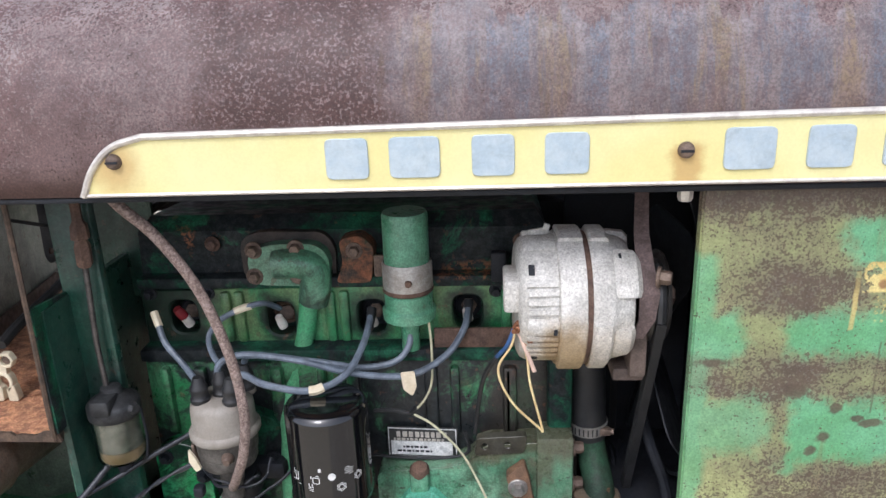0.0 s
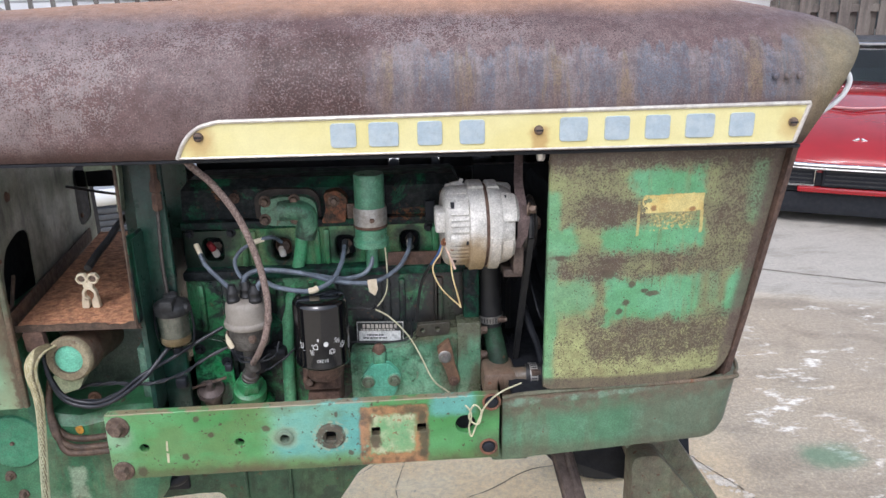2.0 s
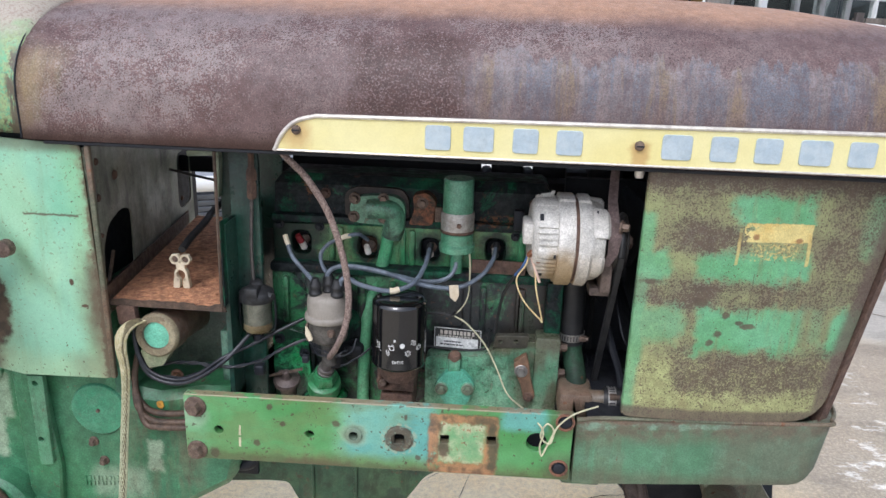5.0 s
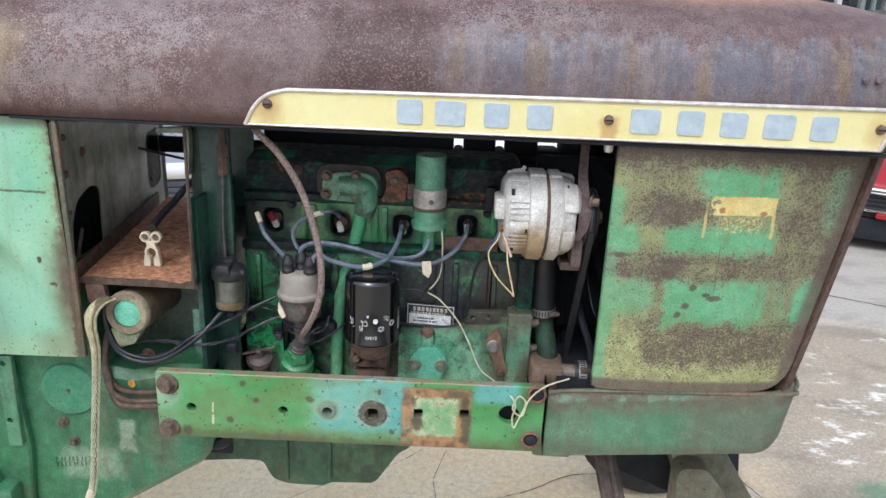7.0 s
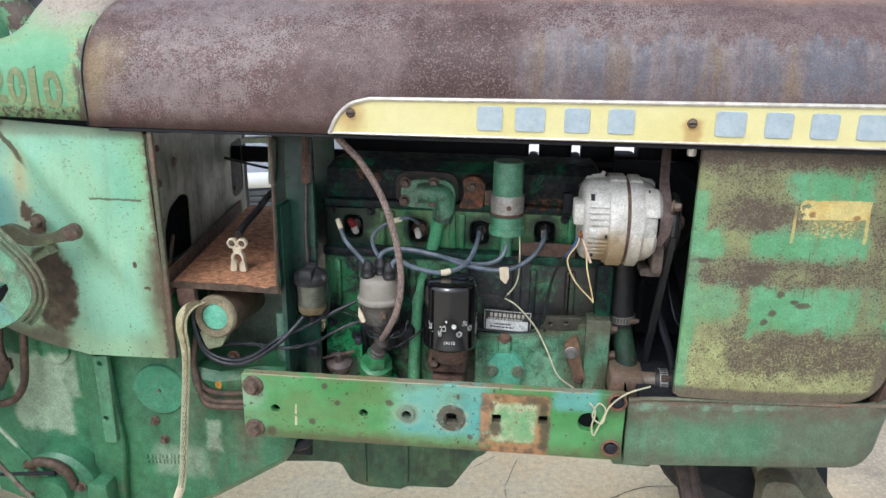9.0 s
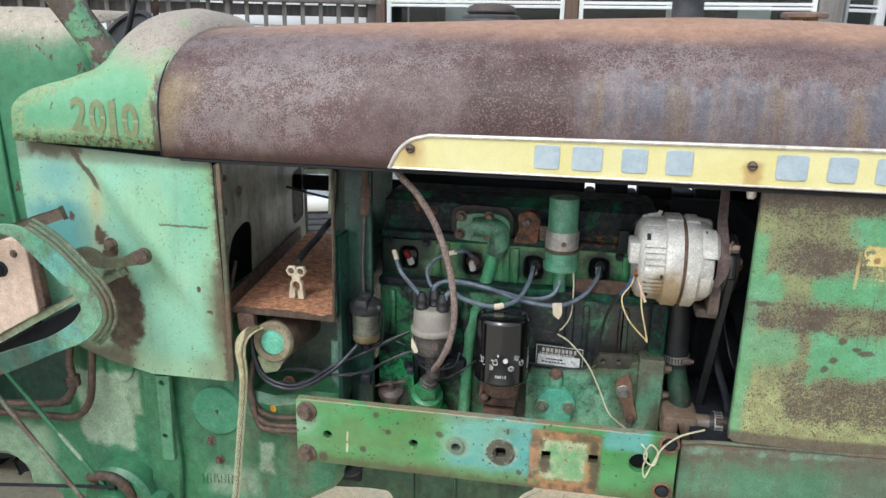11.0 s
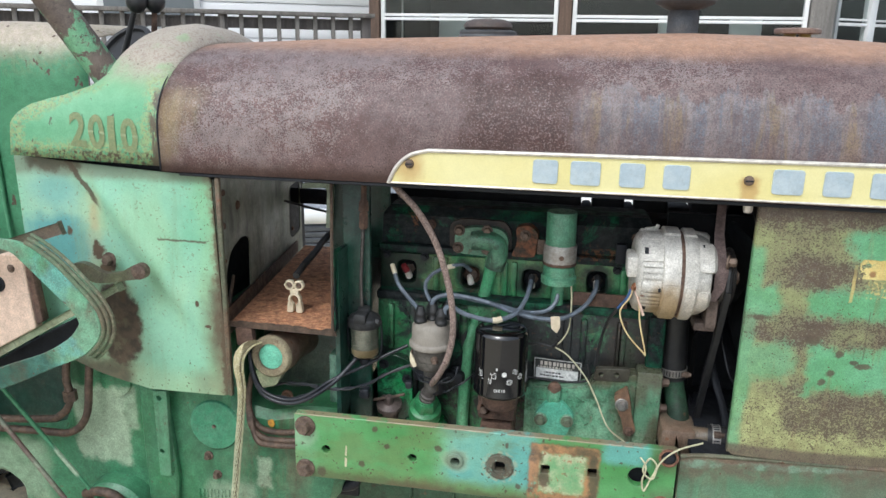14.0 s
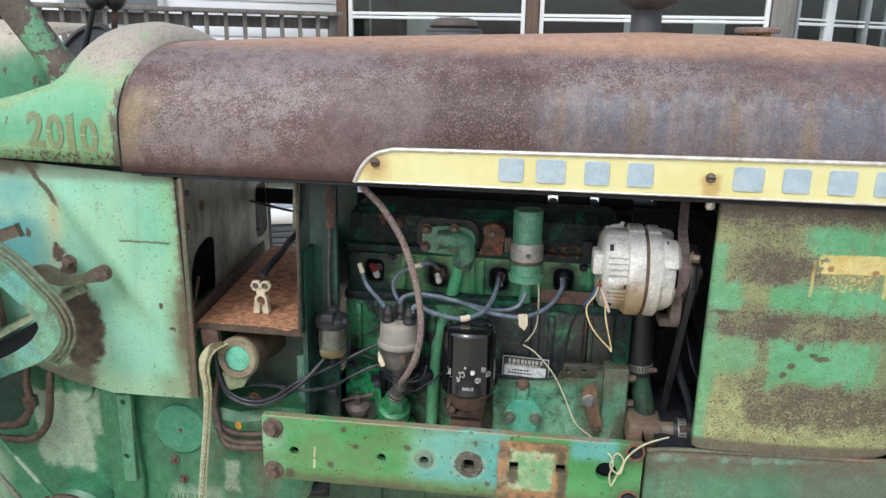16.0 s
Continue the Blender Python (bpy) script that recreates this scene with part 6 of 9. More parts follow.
oil_filter = part("oil_filter", bm, BLACK_PAINT, T, "gloss black spin-on oil filter with white print")
WHITE_INK = plain("white_print", (0.70, 0.70, 0.68), (0.55, 0.55, 0.53), 0.5, 0, 80, 0.05, 0.2)


def on_filter(bm, deg, z, w, h, shape="box", r=0.0508):
    """A thin printed patch bent round the filter."""
    n = 6
    if shape == "box":
        cells = [(-w / 2 + w * i / n, -w / 2 + w * (i + 1) / n) for i in range(n)]
        for a, b in cells:
            ring = []
            for u, v in ((a, -h / 2), (b, -h / 2), (b, h / 2), (a, h / 2)):
                t = radians(deg) + u / r
                ring.append(bm.verts.new((FX + r * math.sin(t), FY - r * math.cos(t), z + v)))
            bm.faces.new(ring)
    else:
        rims = []
        for k in ((1.0, 0.55) if shape == "ring" else (1.0,)):
            rims.append([])
            for i in range(16):
                t = radians(deg) + k * w / 2 * math.cos(2 * math.pi * i / 16) / r
                rims[-1].append(bm.verts.new((FX + r * math.sin(t), FY - r * math.cos(t), z + k * h / 2 * math.sin(2 * math.pi * i / 16))))
        if shape == "ring":
            for i in range(16):
                bm.faces.new((rims[0][i], rims[0][(i + 1) % 16], rims[1][(i + 1) % 16], rims[1][i]))
        else:
            bm.faces.new(rims[0])


bm = M()
on_filter(bm, 14, 1.080, 0.0092, 0.0100, "dot")
part("printed_dot", bm, WHITE_INK, oil_filter)
for deg, z, w, h in ((-15, 1.0585, 0.0085, 0.0014), (-15, 1.0665, 0.0085, 0.0014), (-19.5, 1.0625, 0.0014, 0.0085), (-10.5, 1.0625, 0.0014, 0.0085), (-13, 1.0690, 0.0050, 0.0012), (-22, 1.0665, 0.0018, 0.0040), (-9, 1.0770, 0.0040, 0.0055),
                     (-23, 1.0500, 0.0085, 0.0012), (-23, 1.0525, 0.0080, 0.0012), (-23, 1.0475, 0.0060, 0.0012), (-26, 1.0555, 0.0018, 0.0040), (-21, 1.0555, 0.0016, 0.0045),
                     (31, 1.0690, 0.0130, 0.0011), (32, 1.0715, 0.0120, 0.0011), (31, 1.0740, 0.0135, 0.0011), (34, 1.0665, 0.0080, 0.0011), (29, 1.0765, 0.0060, 0.0011),
                     (-44, 1.0640, 0.0016, 0.0130), (-49, 1.0625, 0.0016, 0.0150), (-47, 1.0580, 0.0070, 0.0013), (-52, 1.0680, 0.0014, 0.0080), (-42, 1.0530, 0.0040, 0.0013), (-54, 1.0560, 0.0040, 0.0014)):
    bm = M()
    on_filter(bm, deg + 7, z + 0.0125, w * 0.85, h * 0.85)
    part("print_bar", bm, WHITE_INK, oil_filter)
for deg, z in ((19, 1.0520), (45, 1.0600)):
    for i in range(6):
        bm = M()
        on_filter(bm, deg + 7 + 5.0 * math.cos(i * 1.047 + 0.5), z + 0.0120 + 0.0042 * math.sin(i * 1.047 + 0.5), 0.0040, 0.0040, "ring")
        part("print_ring", bm, WHITE_INK, oil_filter)
num, wid = lettering("filter_number", "51243", 0.0062, Matrix.Identity(4), WHITE_INK, oil_filter, 0.01)
for v in num.data.vertices:
    # bent round the can, and standing on its head as the can is mounted
    t = radians(5) - (v.co.x - wid / 2) / 0.0508
    v.co = Vector((FX + 0.0509 * math.sin(t), FY - 0.0509 * math.cos(t), 1.0500 - v.co.y))
bm = M()
box(bm, -0.199, -0.126, 0.782, 0.88, 0.960, 1.014, 0.007)
lathe(bm, (FX, FY + 0.004, 0.990), (0, 0, 1), [(0.030, 0), (0.034, 0.006), (0.036, 0.035)], 24)
mount = part("filter_mount", bm, RUSTY, T, "brown rusted filter mount")
part("mount_foot", box(M(), -0.194, -0.130, 0.790, 0.88, 0.90, 0.952, 0.008), RUSTY, mount)
for x, z in ((-0.186, 0.981), (-0.181, 0.930), (-0.143, 0.930)):
    lathe(bm := M(), (x, 0.800, z), (0, -1, 0), [(0.0145, -0.02), (0.0145, 0.014), (0.012, 0.018)], 18)
    part("mount_lug", bm, RUSTY, mount)
    bolt(mount, (x, 0.783, z), r=0.0075, h=0.007, washer=False)

# distributor
DX, DY = -0.2985, 0.815
bm = M()
lathe(bm, (DX, DY, 0.965), (0, 0, 1), [(0.014, 0.030), (0.016, 0.074), (0.026, 0.080), (0.0345, 0.085), (0.0368, 0.090), (0.0368, 0.102), (0.0386, 0.104), (0.0396, 0.122), (0.0408, 0.127)], 40)
dist = part("distributor", bm, plain("dark_iron_distributor_body", (0.135, 0.125, 0.110), (0.075, 0.068, 0.06), 0.6, 0.2, 50, 0.4, 0.6), T, "grey distributor with capped towers")
bm = M()
lathe(bm, (DX, DY, 1.088), (0, 0, 1), [(0.0395, 0.004), (0.0434, 0.005), (0.0448, 0.007), (0.0450, 0.0125), (0.0434, 0.0155), (0.0410, 0.017), (0.0400, 0.020), (0.0396, 0.042), (0.0384, 0.0495), (0.0348, 0.0550), (0.029, 0.0575), (0.005, 0.059)], 48)
cap = part("distributor_cap", bm, BAKELITE, dist, "dusty grey bakelite cap")
TOWERS = [(-0.319, 0.801), (-0.302, 0.838), (-0.272, 0.836), (-0.277, 0.798), (-0.297, 0.818)]
for x, y in TOWERS:
    bm = M()
    lathe(bm, (x, y, 1.138), (0, 0, 1), [(0.0120, 0), (0.0105, 0.010), (0.0100, 0.016), (0.0085, 0.020)], 16)
    part("tower", bm, BAKELITE, cap)
    bm = M()
    lathe(bm, (x, y, 1.144), (0, 0, 1), [(0.0116, 0), (0.0124, 0.002), (0.0124, 0.006), (0.0108, 0.008), (0.0106, 0.016), (0.0112, 0.017), (0.0112, 0.021), (0.0090, 0.024), (0.0075, 0.030), (0.0058, 0.034)], 20)
    part("rubber_boot", bm, BLACK_RUBBER, cap)
bm = M()
box(bm, -0.337, -0.332, 0.790, 0.808, 1.052, 1.088, 0.002)
part("clip", bm, BOLT, dist)
bm = M()
slab(bm, rounded([(-0.3325, 1.092), (-0.325, 1.080), (-0.319, 1.064), (-0.326, 1.060), (-0.3335, 1.074)], 0.002, 2), 0.7725, 0.7765)
part("clip", bm, CREAM, dist)
lathe(bm := M(), (-0.285, 0.7765, 1.078), (0.2, -1, 0), [(0.008, 0), (0.007, 0.006), (0.004, 0.012)], 10)
part("terminal_screw", bm, BOLT, dist)
bm = M()
box(bm, -0.345, -0.238, 0.845, 0.89, 0.995, 1.022, 0.008)
lathe(bm, (-0.293, 0.84, 0.99), (0, -0.3, 1), [(0.024, 0), (0.022, 0.035)], 18)
part("distributor_base", bm, GREASE_SHADE, T, "black greasy distributor clamp")

# drive fitting of the tachometer cable
FIT_AXIS = Vector((0.14, -0.42, 0.90)).normalized()
FIT = Vector((-0.314, 0.838, 0.957))
bm = M()
lathe(bm, FIT, FIT_AXIS, [(0.034, -0.045), (0.033, -0.020), (0.0265, -0.0165)], 28)
lathe(bm, FIT, FIT_AXIS, [(0.0262, -0.016), (0.0262, 0.004), (0.0225, 0.0085), (0.0195, 0.009)], 6)
lathe(bm, FIT, FIT_AXIS, [(0.0195, 0.0088), (0.0190, 0.012), (0.015, 0.0125)], 24)
part("drive_fitting", bm, worn_paint("bright_green_fitting_paint", (0.025, 0.215, 0.07), (0.05, 0.27, 0.11), 0.1, 14.0, dirty=0.6, rough=0.35), T, "bright green hex drive fitting")
bm = M()
lathe(bm, FIT, (0.26, -0.40, 0.88), [(0.0150, 0.010), (0.0172, 0.012), (0.0172, 0.017), (0.0150, 0.018), (0.0150, 0.021), (0.0165, 0.022), (0.0165, 0.027), (0.0135, 0.029), (0.0120, 0.036), (0.0098, 0.046)], 24)
part("cable_ferrule", bm, plain("grey_cable_ferrule", (0.15, 0.135, 0.125), (0.09, 0.08, 0.075), 0.55, 0.4, 60, 0.3), T)
bm = M()
tube(bm, [(-0.304, 0.822, 0.991), (-0.298, 0.811, 1.008), (-0.290, 0.793, 1.024), (-0.273, 0.765, 1.055), (-0.253, 0.750, 1.103), (-0.245, 0.749, 1.160), (-0.254, 0.752, 1.233), (-0.278, 0.750, 1.315), (-0.313, 0.745, 1.378), (-0.348, 0.742, 1.416), (-0.37, 0.75, 1.44)], 0.0061, 14, 10)
part("tachometer_cable", bm, HOSE_BROWN, T, "brown weathered sheathed cable")

# sight bowl with its pipe
BX, BY = -0.432, 0.800
bm = M()
lathe(bm, (BX, BY, 1.063), (0, 0, 1), [(0.012, 0), (0.018, 0), (0.029, 0.004), (0.031, 0.012), (0.031, 0.068), (0.0295, 0.068), (0.0295, 0.012), (0.027, 0.005), (0.012, 0.002)], 32)
bowl = part("sediment_bowl", bm, BOWL_GLASS, T, "smoky glass fuel sediment bowl")
bm = M()
lathe(bm, (BX, BY, 1.0655), (0, 0, 1), [(0.016, 0), (0.026, 0.003), (0.0282, 0.007), (0.0284, 0.0165), (0.0275, 0.018)], 24)
part("fuel", bm, plain("amber_fuel_dregs", (0.50, 0.40, 0.25), (0.30, 0.21, 0.10), 0.3), bowl, "amber fuel dregs")
# Grey lining added inside the glass in place of its sky reflections
bm = M()
lathe(bm, (BX, BY, 1.0845), (0, 0, 1), [(0.0280, 0), (0.0282, 0.02), (0.0284, 0.0435)], 24)
part("film", bm, plain("bowl_reflection_grey", (0.30, 0.31, 0.26), (0.13, 0.14, 0.115), 0.12, 0, 30, 0.1), bowl)
bm = M()
lathe(bm, (BX, BY, 1.128), (0, 0, 1), [(0.0315, 0), (0.0325, 0.002), (0.0325, 0.016), (0.0300, 0.020), (0.022, 0.024), (0.014, 0.030), (0.012, 0.038), (0.008, 0.040)], 28)
box(bm, BX - 0.012, BX + 0.012, BY - 0.035, BY, 1.142, 1.162, 0.003)
lathe(bm, (BX + 0.024, BY - 0.008, 1.142), (1, -0.5, 0), [(0.008, 0), (0.008, 0.010), (0.006, 0.013)], 6)
part("bowl_top", bm, plain("dark_pot_metal", (0.050, 0.052, 0.054), (0.028, 0.029, 0.031), 0.55, 0.5, 50, 0.3), bowl, "dark metal bowl top")
bm = M()
tube(bm, [(BX - 0.034, BY, 1.135), (BX - 0.035, BY, 1.09), (BX - 0.026, BY, 1.058), (BX, BY, 1.050), (BX + 0.026, BY, 1.058), (BX + 0.035, BY, 1.09), (BX + 0.034, BY, 1.135)], 0.0018, 6)
lathe(bm, (BX, BY, 1.045), (0, 0, 1), [(0.010, 0), (0.010, 0.012), (0.006, 0.018)], 14)
part("bail_wire", bm, GREASE_SHADE, bowl)
bm = M()
tube(bm, [(-0.437, 0.800, 1.165), (-0.438, 0.800, 1.23), (-0.434, 0.800, 1.30), (-0.432, 0.80, 1.345)], 0.0036, 10)
part("fuel_pipe", bm, plain("dull_steel_pipe", (0.13, 0.12, 0.115), (0.085, 0.078, 0.075), 0.45, 0.7, 60, 0.3), T, "thin dull steel fuel pipe")
bm = M()
lathe(bm, (-0.432, 0.80, 1.325), (0.02, 0, 1), [(0.006, 0), (0.0095, 0.004), (0.0095, 0.026), (0.007, 0.034), (0.011, 0.036), (0.010, 0.052), (0.006, 0.058), (0.006, 0.10)], 6)
part("pipe_union", bm, RUSTY, T, "rusted pipe union")

# lower left castings round the drive fitting
bm = M()
slab(bm, rounded([(-0.425, 0.86), (-0.425, 1.03), (-0.395, 1.045), (-0.352, 1.03), (-0.345, 0.86)], 0.012, 3), 0.862, 0.89, bevel=0.006)
part("side_cover", bm, ENGINE_BRIGHT, T, "bright oily green side cover")
bm = M()
lathe(bm, (-0.322, 0.875, 0.84), (0, -0.05, 1), [(0.050, 0), (0.048, 0.055), (0.040, 0.064)], 28)
part("drive_boss", bm, ENGINE_BRIGHT, T)
bm = M()
slab(bm, rounded([(-0.352, 0.99), (-0.345, 1.08), (-0.305, 1.10), (-0.245, 1.075), (-0.245, 0.99)], 0.015, 3), 0.866, 0.89, bevel=0.006)
part("distributor_pad", bm, ENGINE_SHADED, T)
for x, z in ((-0.335, 1.07), (-0.256, 1.02), (-0.41, 1.02), (-0.36, 0.99)):
    bolt(T, (x, 0.862, z), r=0.0072, h=0.008, mat=GREASE_SHADE)
part("connector", box(M(), -0.446, -0.424, 0.796, 0.818, 0.966, 0.990, 0.006), LOOM, T, "black wire connector")
part("connector", box(M(), -0.350, -0.336, 0.80, 0.815, 0.998, 1.014, 0.004), LOOM, T, "black wire connector")
for x in (-0.405, -0.19, -0.01, 0.06):
    part("grime_rib", box(M(), x, x + 0.012, 0.874, 0.888, 1.05, 1.15, 0.004), ENGINE, T)

# wing-nut filler cap low on the block
bm = M()
CAP_AXIS = Vector((0.05, -0.42, 0.90)).normalized()
CAP_FOOT = Vector((-0.396, 0.862, 0.901))
lathe(bm, CAP_FOOT, CAP_AXIS, [(0.017, -0.02), (0.017, 0.030), (0.0255, 0.033), (0.0272, 0.035), (0.0272, 0.0415), (0.0262, 0.0435), (0.0235, 0.0425), (0.0220, 0.0435), (0.0105, 0.047), (0.0075, 0.052), (0.0068, 0.064), (0.004, 0.067)], 32)
wing_cap = part("filler_cap", bm, plain("brown_steel_cap", (0.125, 0.095, 0.085), (0.080, 0.060, 0.055), 0.5, 0.2, 50, 0.4), T, "brown steel cap with a crossbar")
bar = CAP_FOOT + CAP_AXIS * 0.060
rod(bm := M(), bar + Vector((-0.034, 0.0, -0.008)), bar + Vector((0.033, 0.004, 0.010)), 0.0030, seg=10)
part("crossbar", bm, BOLT, wing_cap)

# ---- alternator ----
AX = Vector((0.14, 0.812, 1.277))
AD = Vector((1.0, 0.045, -0.015)).normalized()


def turned(name, mat, parent, profile, seg=48, label=""):
    return part(name, lathe(M(), AX, AD, profile, seg), mat, parent, label)


UP = (Vector((0, 0, 1)) - AD * AD.z).normalized()
NEAR = AD.cross(UP) if AD.cross(UP).y < 0 else -AD.cross(UP)


def sector(a0, a1, section, ease=0.0):
    """A piece of ring about the alternator's axis; angles rise from the near side to the top; section: (radius, height along the axis)."""
    bm, rows = M(), []
    n = max(3, int(abs(a1 - a0) / 5))
    for i in range(n + 1):
        t = radians(a0 + (a1 - a0) * i / n)
        k = ease if i in (0, n) else 0.0
        mid = sum(h for _, h in section) / len(section)
        rows.append([AX + AD * (h + (mid - h) * k) + (NEAR * math.cos(t) + UP * math.sin(t)) * (r - 0.002 * (k > 0)) for r, h in section])
    return loft(bm, rows)


def ring_of(r0, r1, h0, h1, b=0.002):
    return [(r0, h0), (r1 - b, h0), (r1, h0 + b), (r1, h1 - b), (r1 - b, h1), (r0, h1)]


alternator = turned("alternator", ALU, T, [(0.030, -0.066), (0.062, -0.066), (0.0690, -0.0625), (0.0725, -0.056), (0.0735, -0.046), (0.0740, -0.024), (0.0780, -0.0225), (0.0790, -0.020), (0.0790, 0.0055), (0.076, 0.0060)], 64, "corroded pale aluminium alternator")
turned("split_line", RUSTY, alternator, [(0.074, 0.004), (0.0772, 0.005), (0.0772, 0.0125), (0.074, 0.013)])
turned("front_case", ALU, alternator, [(0.074, 0.0115), (0.0785, 0.012), (0.0790, 0.014), (0.0785, 0.032), (0.0755, 0.037), (0.0725, 0.041), (0.0705, 0.050), (0.0655, 0.058), (0.050, 0.063), (0.02, 0.065)], 64)
# raised clamping lands on both halves, at the top and below the middle
for a0, a1 in ((72, 108), (-62, 1), (170, 232)):
    part("clamp_land", sector(a0, a1, ring_of(0.070, 0.0838, -0.0215, 0.0058)), ALU, alternator)
    part("clamp_land", sector(a0, a1 - 2, ring_of(0.070, 0.0832, 0.0122, 0.0340, 0.003)), ALU, alternator)
# front lugs that carry the through bolts
for a0, a1, h in ((20, 64, 0.0660), (-40, -8, 0.0600), (100, 140, 0.0640)):
    part("front_lug", sector(a0, a1, [(0.045, 0.036), (0.0770, 0.036), (0.0785, 0.040), (0.0765, h - 0.006), (0.0700, h), (0.045, h)], 0.12), ALU, alternator)
# rear cooling ribs in three groups, with a plain boss between them
for a in (9, 16.5, 24, 31.5, -15, -21.5, -28, -35, 100, 108, 116):
    part("cooling_rib", sector(a - 1.7, a + 1.7, ring_of(0.070, 0.0772, -0.0585, -0.0235, 0.002)), ALU, alternator)
part("bolt_boss", sector(-11, 4, [(0.060, -0.060), (0.0755, -0.058), (0.0790, -0.050), (0.0795, -0.030), (0.0770, -0.0235), (0.060, -0.0235)], 0.15), ALU, alternator)
part("bolt_boss", sector(66, 92, [(0.060, -0.062), (0.0730, -0.060), (0.0765, -0.052), (0.0775, -0.0235), (0.060, -0.0235)], 0.15), ALU, alternator)
for a, h0, h1, w in ((45, -0.056, -0.0495, 4.6), (-44, -0.054, -0.045, 4.0), (-7, -0.0305, -0.0265, 2.4)):
    part("vent_slot", sector(a - w, a + w, [(0.060, h0), (0.0752 if a > -7 else 0.0805 if a == -7 else 0.0748, h0), (0.0752 if a > -7 else 0.0805 if a == -7 else 0.0748, h1), (0.060, h1)]), GREASE_SHADE, alternator)
part("vent_slot", sector(53, 58, [(0.06, 0.0415), (0.0783, 0.0415), (0.0783, 0.0445), (0.06, 0.0445)]), GREASE_SHADE, alternator)
part("rear_boss", box(M(), 0.060, 0.086, 0.757, 0.815, 1.279, 1.317, 0.004), ALU, alternator)
part("terminal", lathe(M(), (0.079, 0.757, 1.263), (-0.6, -1, 0.1), [(0.0085, -0.004), (0.0085, 0.005), (0.0045, 0.006), (0.0045, 0.010), (0.003, 0.011), (0.003, 0.017)], 6), plain("copper_terminal", (0.35, 0.14, 0.06), (0.16, 0.075, 0.045), 0.5, 0.6, 80), alternator, "brown copper terminal")
part("terminal_nut", lathe(M(), (0.087, 0.752, 1.252), (0.1, -1, 0.1), [(0.0075, -0.004), (0.0075, 0.006), (0.003, 0.007), (0.003, 0.013)], 6), bpy.data.materials["copper_terminal"], alternator)
part("blade_clip", box(M(), -0.010, 0.010, -0.002, 0.002, -0.003, 0.006, 0.001, Matrix.Translation((0.100, 0.815, 1.3535)) @ Matrix.Rotation(radians(-10), 4, "Y")), ALU, alternator)
part("blade_clip", box(M(), -0.0035, 0.0035, -0.002, 0.002, 0.0, 0.010, 0.001, Matrix.Translation((0.108, 0.815, 1.355)) @ Matrix.Rotation(radians(20), 4, "Y")), ALU, alternator)
# bracket, pulley, belt and fan
strap_line = [(0.222, 0.845, 1.440), (0.216, 0.818, 1.400), (0.212, 0.790, 1.360), (0.214, 0.768, 1.325), (0.218, 0.758, 1.300), (0.216, 0.756, 1.270), (0.208, 0.762, 1.245)]
bm = loft(M(), [[(x - w, y, z), (x - w, y + 0.004, z), (x + w, y + 0.005, z), (x + w, y + 0.001, z)] for (x, y, z), w in zip(strap_line, (0.007, 0.0075, 0.008, 0.010, 0.011, 0.009, 0.006))])
bracket = part("adjuster_bracket", bm, plain("mauve_rust_strap", (0.150, 0.105, 0.098), (0.085, 0.060, 0.056), 0.75, 0.1, 50, 0.5), T, "rusted alternator bracket")
bm = M()
box(bm, 0.203, 0.222, 0.775, 0.83, 1.190, 1.245, 0.003)
box(bm, 0.186, 0.222, 0.785, 0.83, 1.180, 1.196, 0.003)
part("lower_bracket", bm, plain("grey_rust_bracket", (0.16, 0.12, 0.10), (0.10, 0.075, 0.065), 0.75, 0.2, 50, 0.4), T)
bolt(bracket, (0.226, 0.764, 1.318), (1, -0.4, 0), 0.008, 0.012)
PX = AX + AD * 0.090
pulley = part("alternator_pulley", lathe(M(), PX, AD, [(0.020, -0.012), (0.052, -0.010), (0.054, -0.006), (0.044, 0.000), (0.054, 0.008), (0.052, 0.012), (0.024, 0.014), (0.012, 0.022)], 36), plain("dark_pulley_steel", (0.075, 0.072, 0.07), (0.05, 0.045, 0.042), 0.5, 0.6, 40, 0.2), T, "dark steel pulley")
part("pulley_nut", lathe(M(), PX + AD * 0.014, AD, [(0.013, 0), (0.013, 0.012), (0.010, 0.014)], 6), BOLT, pulley)
CRANK, WATER = Vector((0.235, 0.965, 0.90)), Vector((0.235, 0.98, 1.16))
bm = M()
for p0, p1 in (((0.232, 0.762, 1.265), (0.226, 0.905, 0.915)), ((0.232, 0.830, 1.312), (0.234, 0.965, 1.225)), ((0.234, 1.035, 1.13), (0.232, 1.03, 0.92))):
    L = (Vector(p1) - Vector(p0)).length
    box(bm, -0.0065, 0.0065, -0.0045, 0.0045, -L, 0, 0.001, Matrix.Translation(p0) @ (Vector(p1) - Vector(p0)).to_track_quat("-Z", "X").to_matrix().to_4x4())
tube(bm, [(0.232, 0.762, 1.265), (0.232, 0.765, 1.295), (0.232, 0.79, 1.32), (0.232, 0.83, 1.312)], 0.006, 8)
part("fan_belt", bm, BLACK_RUBBER, T, "worn black rubber fan belt")
part("crank_pulley", lathe(M(), (0.215, 0.965, 0.90), (1, 0, 0), [(0.02, 0), (0.07, 0.002), (0.072, 0.006), (0.06, 0.014), (0.072, 0.022), (0.07, 0.028), (0.02, 0.03)], 32), GREASE_SHADE, T)
part("fan_hub", lathe(M(), (0.150, 0.98, 1.16), (1, 0, 0), [(0.04, 0), (0.04, 0.06), (0.062, 0.064), (0.05, 0.075), (0.062, 0.086), (0.03, 0.09), (0.03, 0.13)], 28), GREASE_SHADE, T)
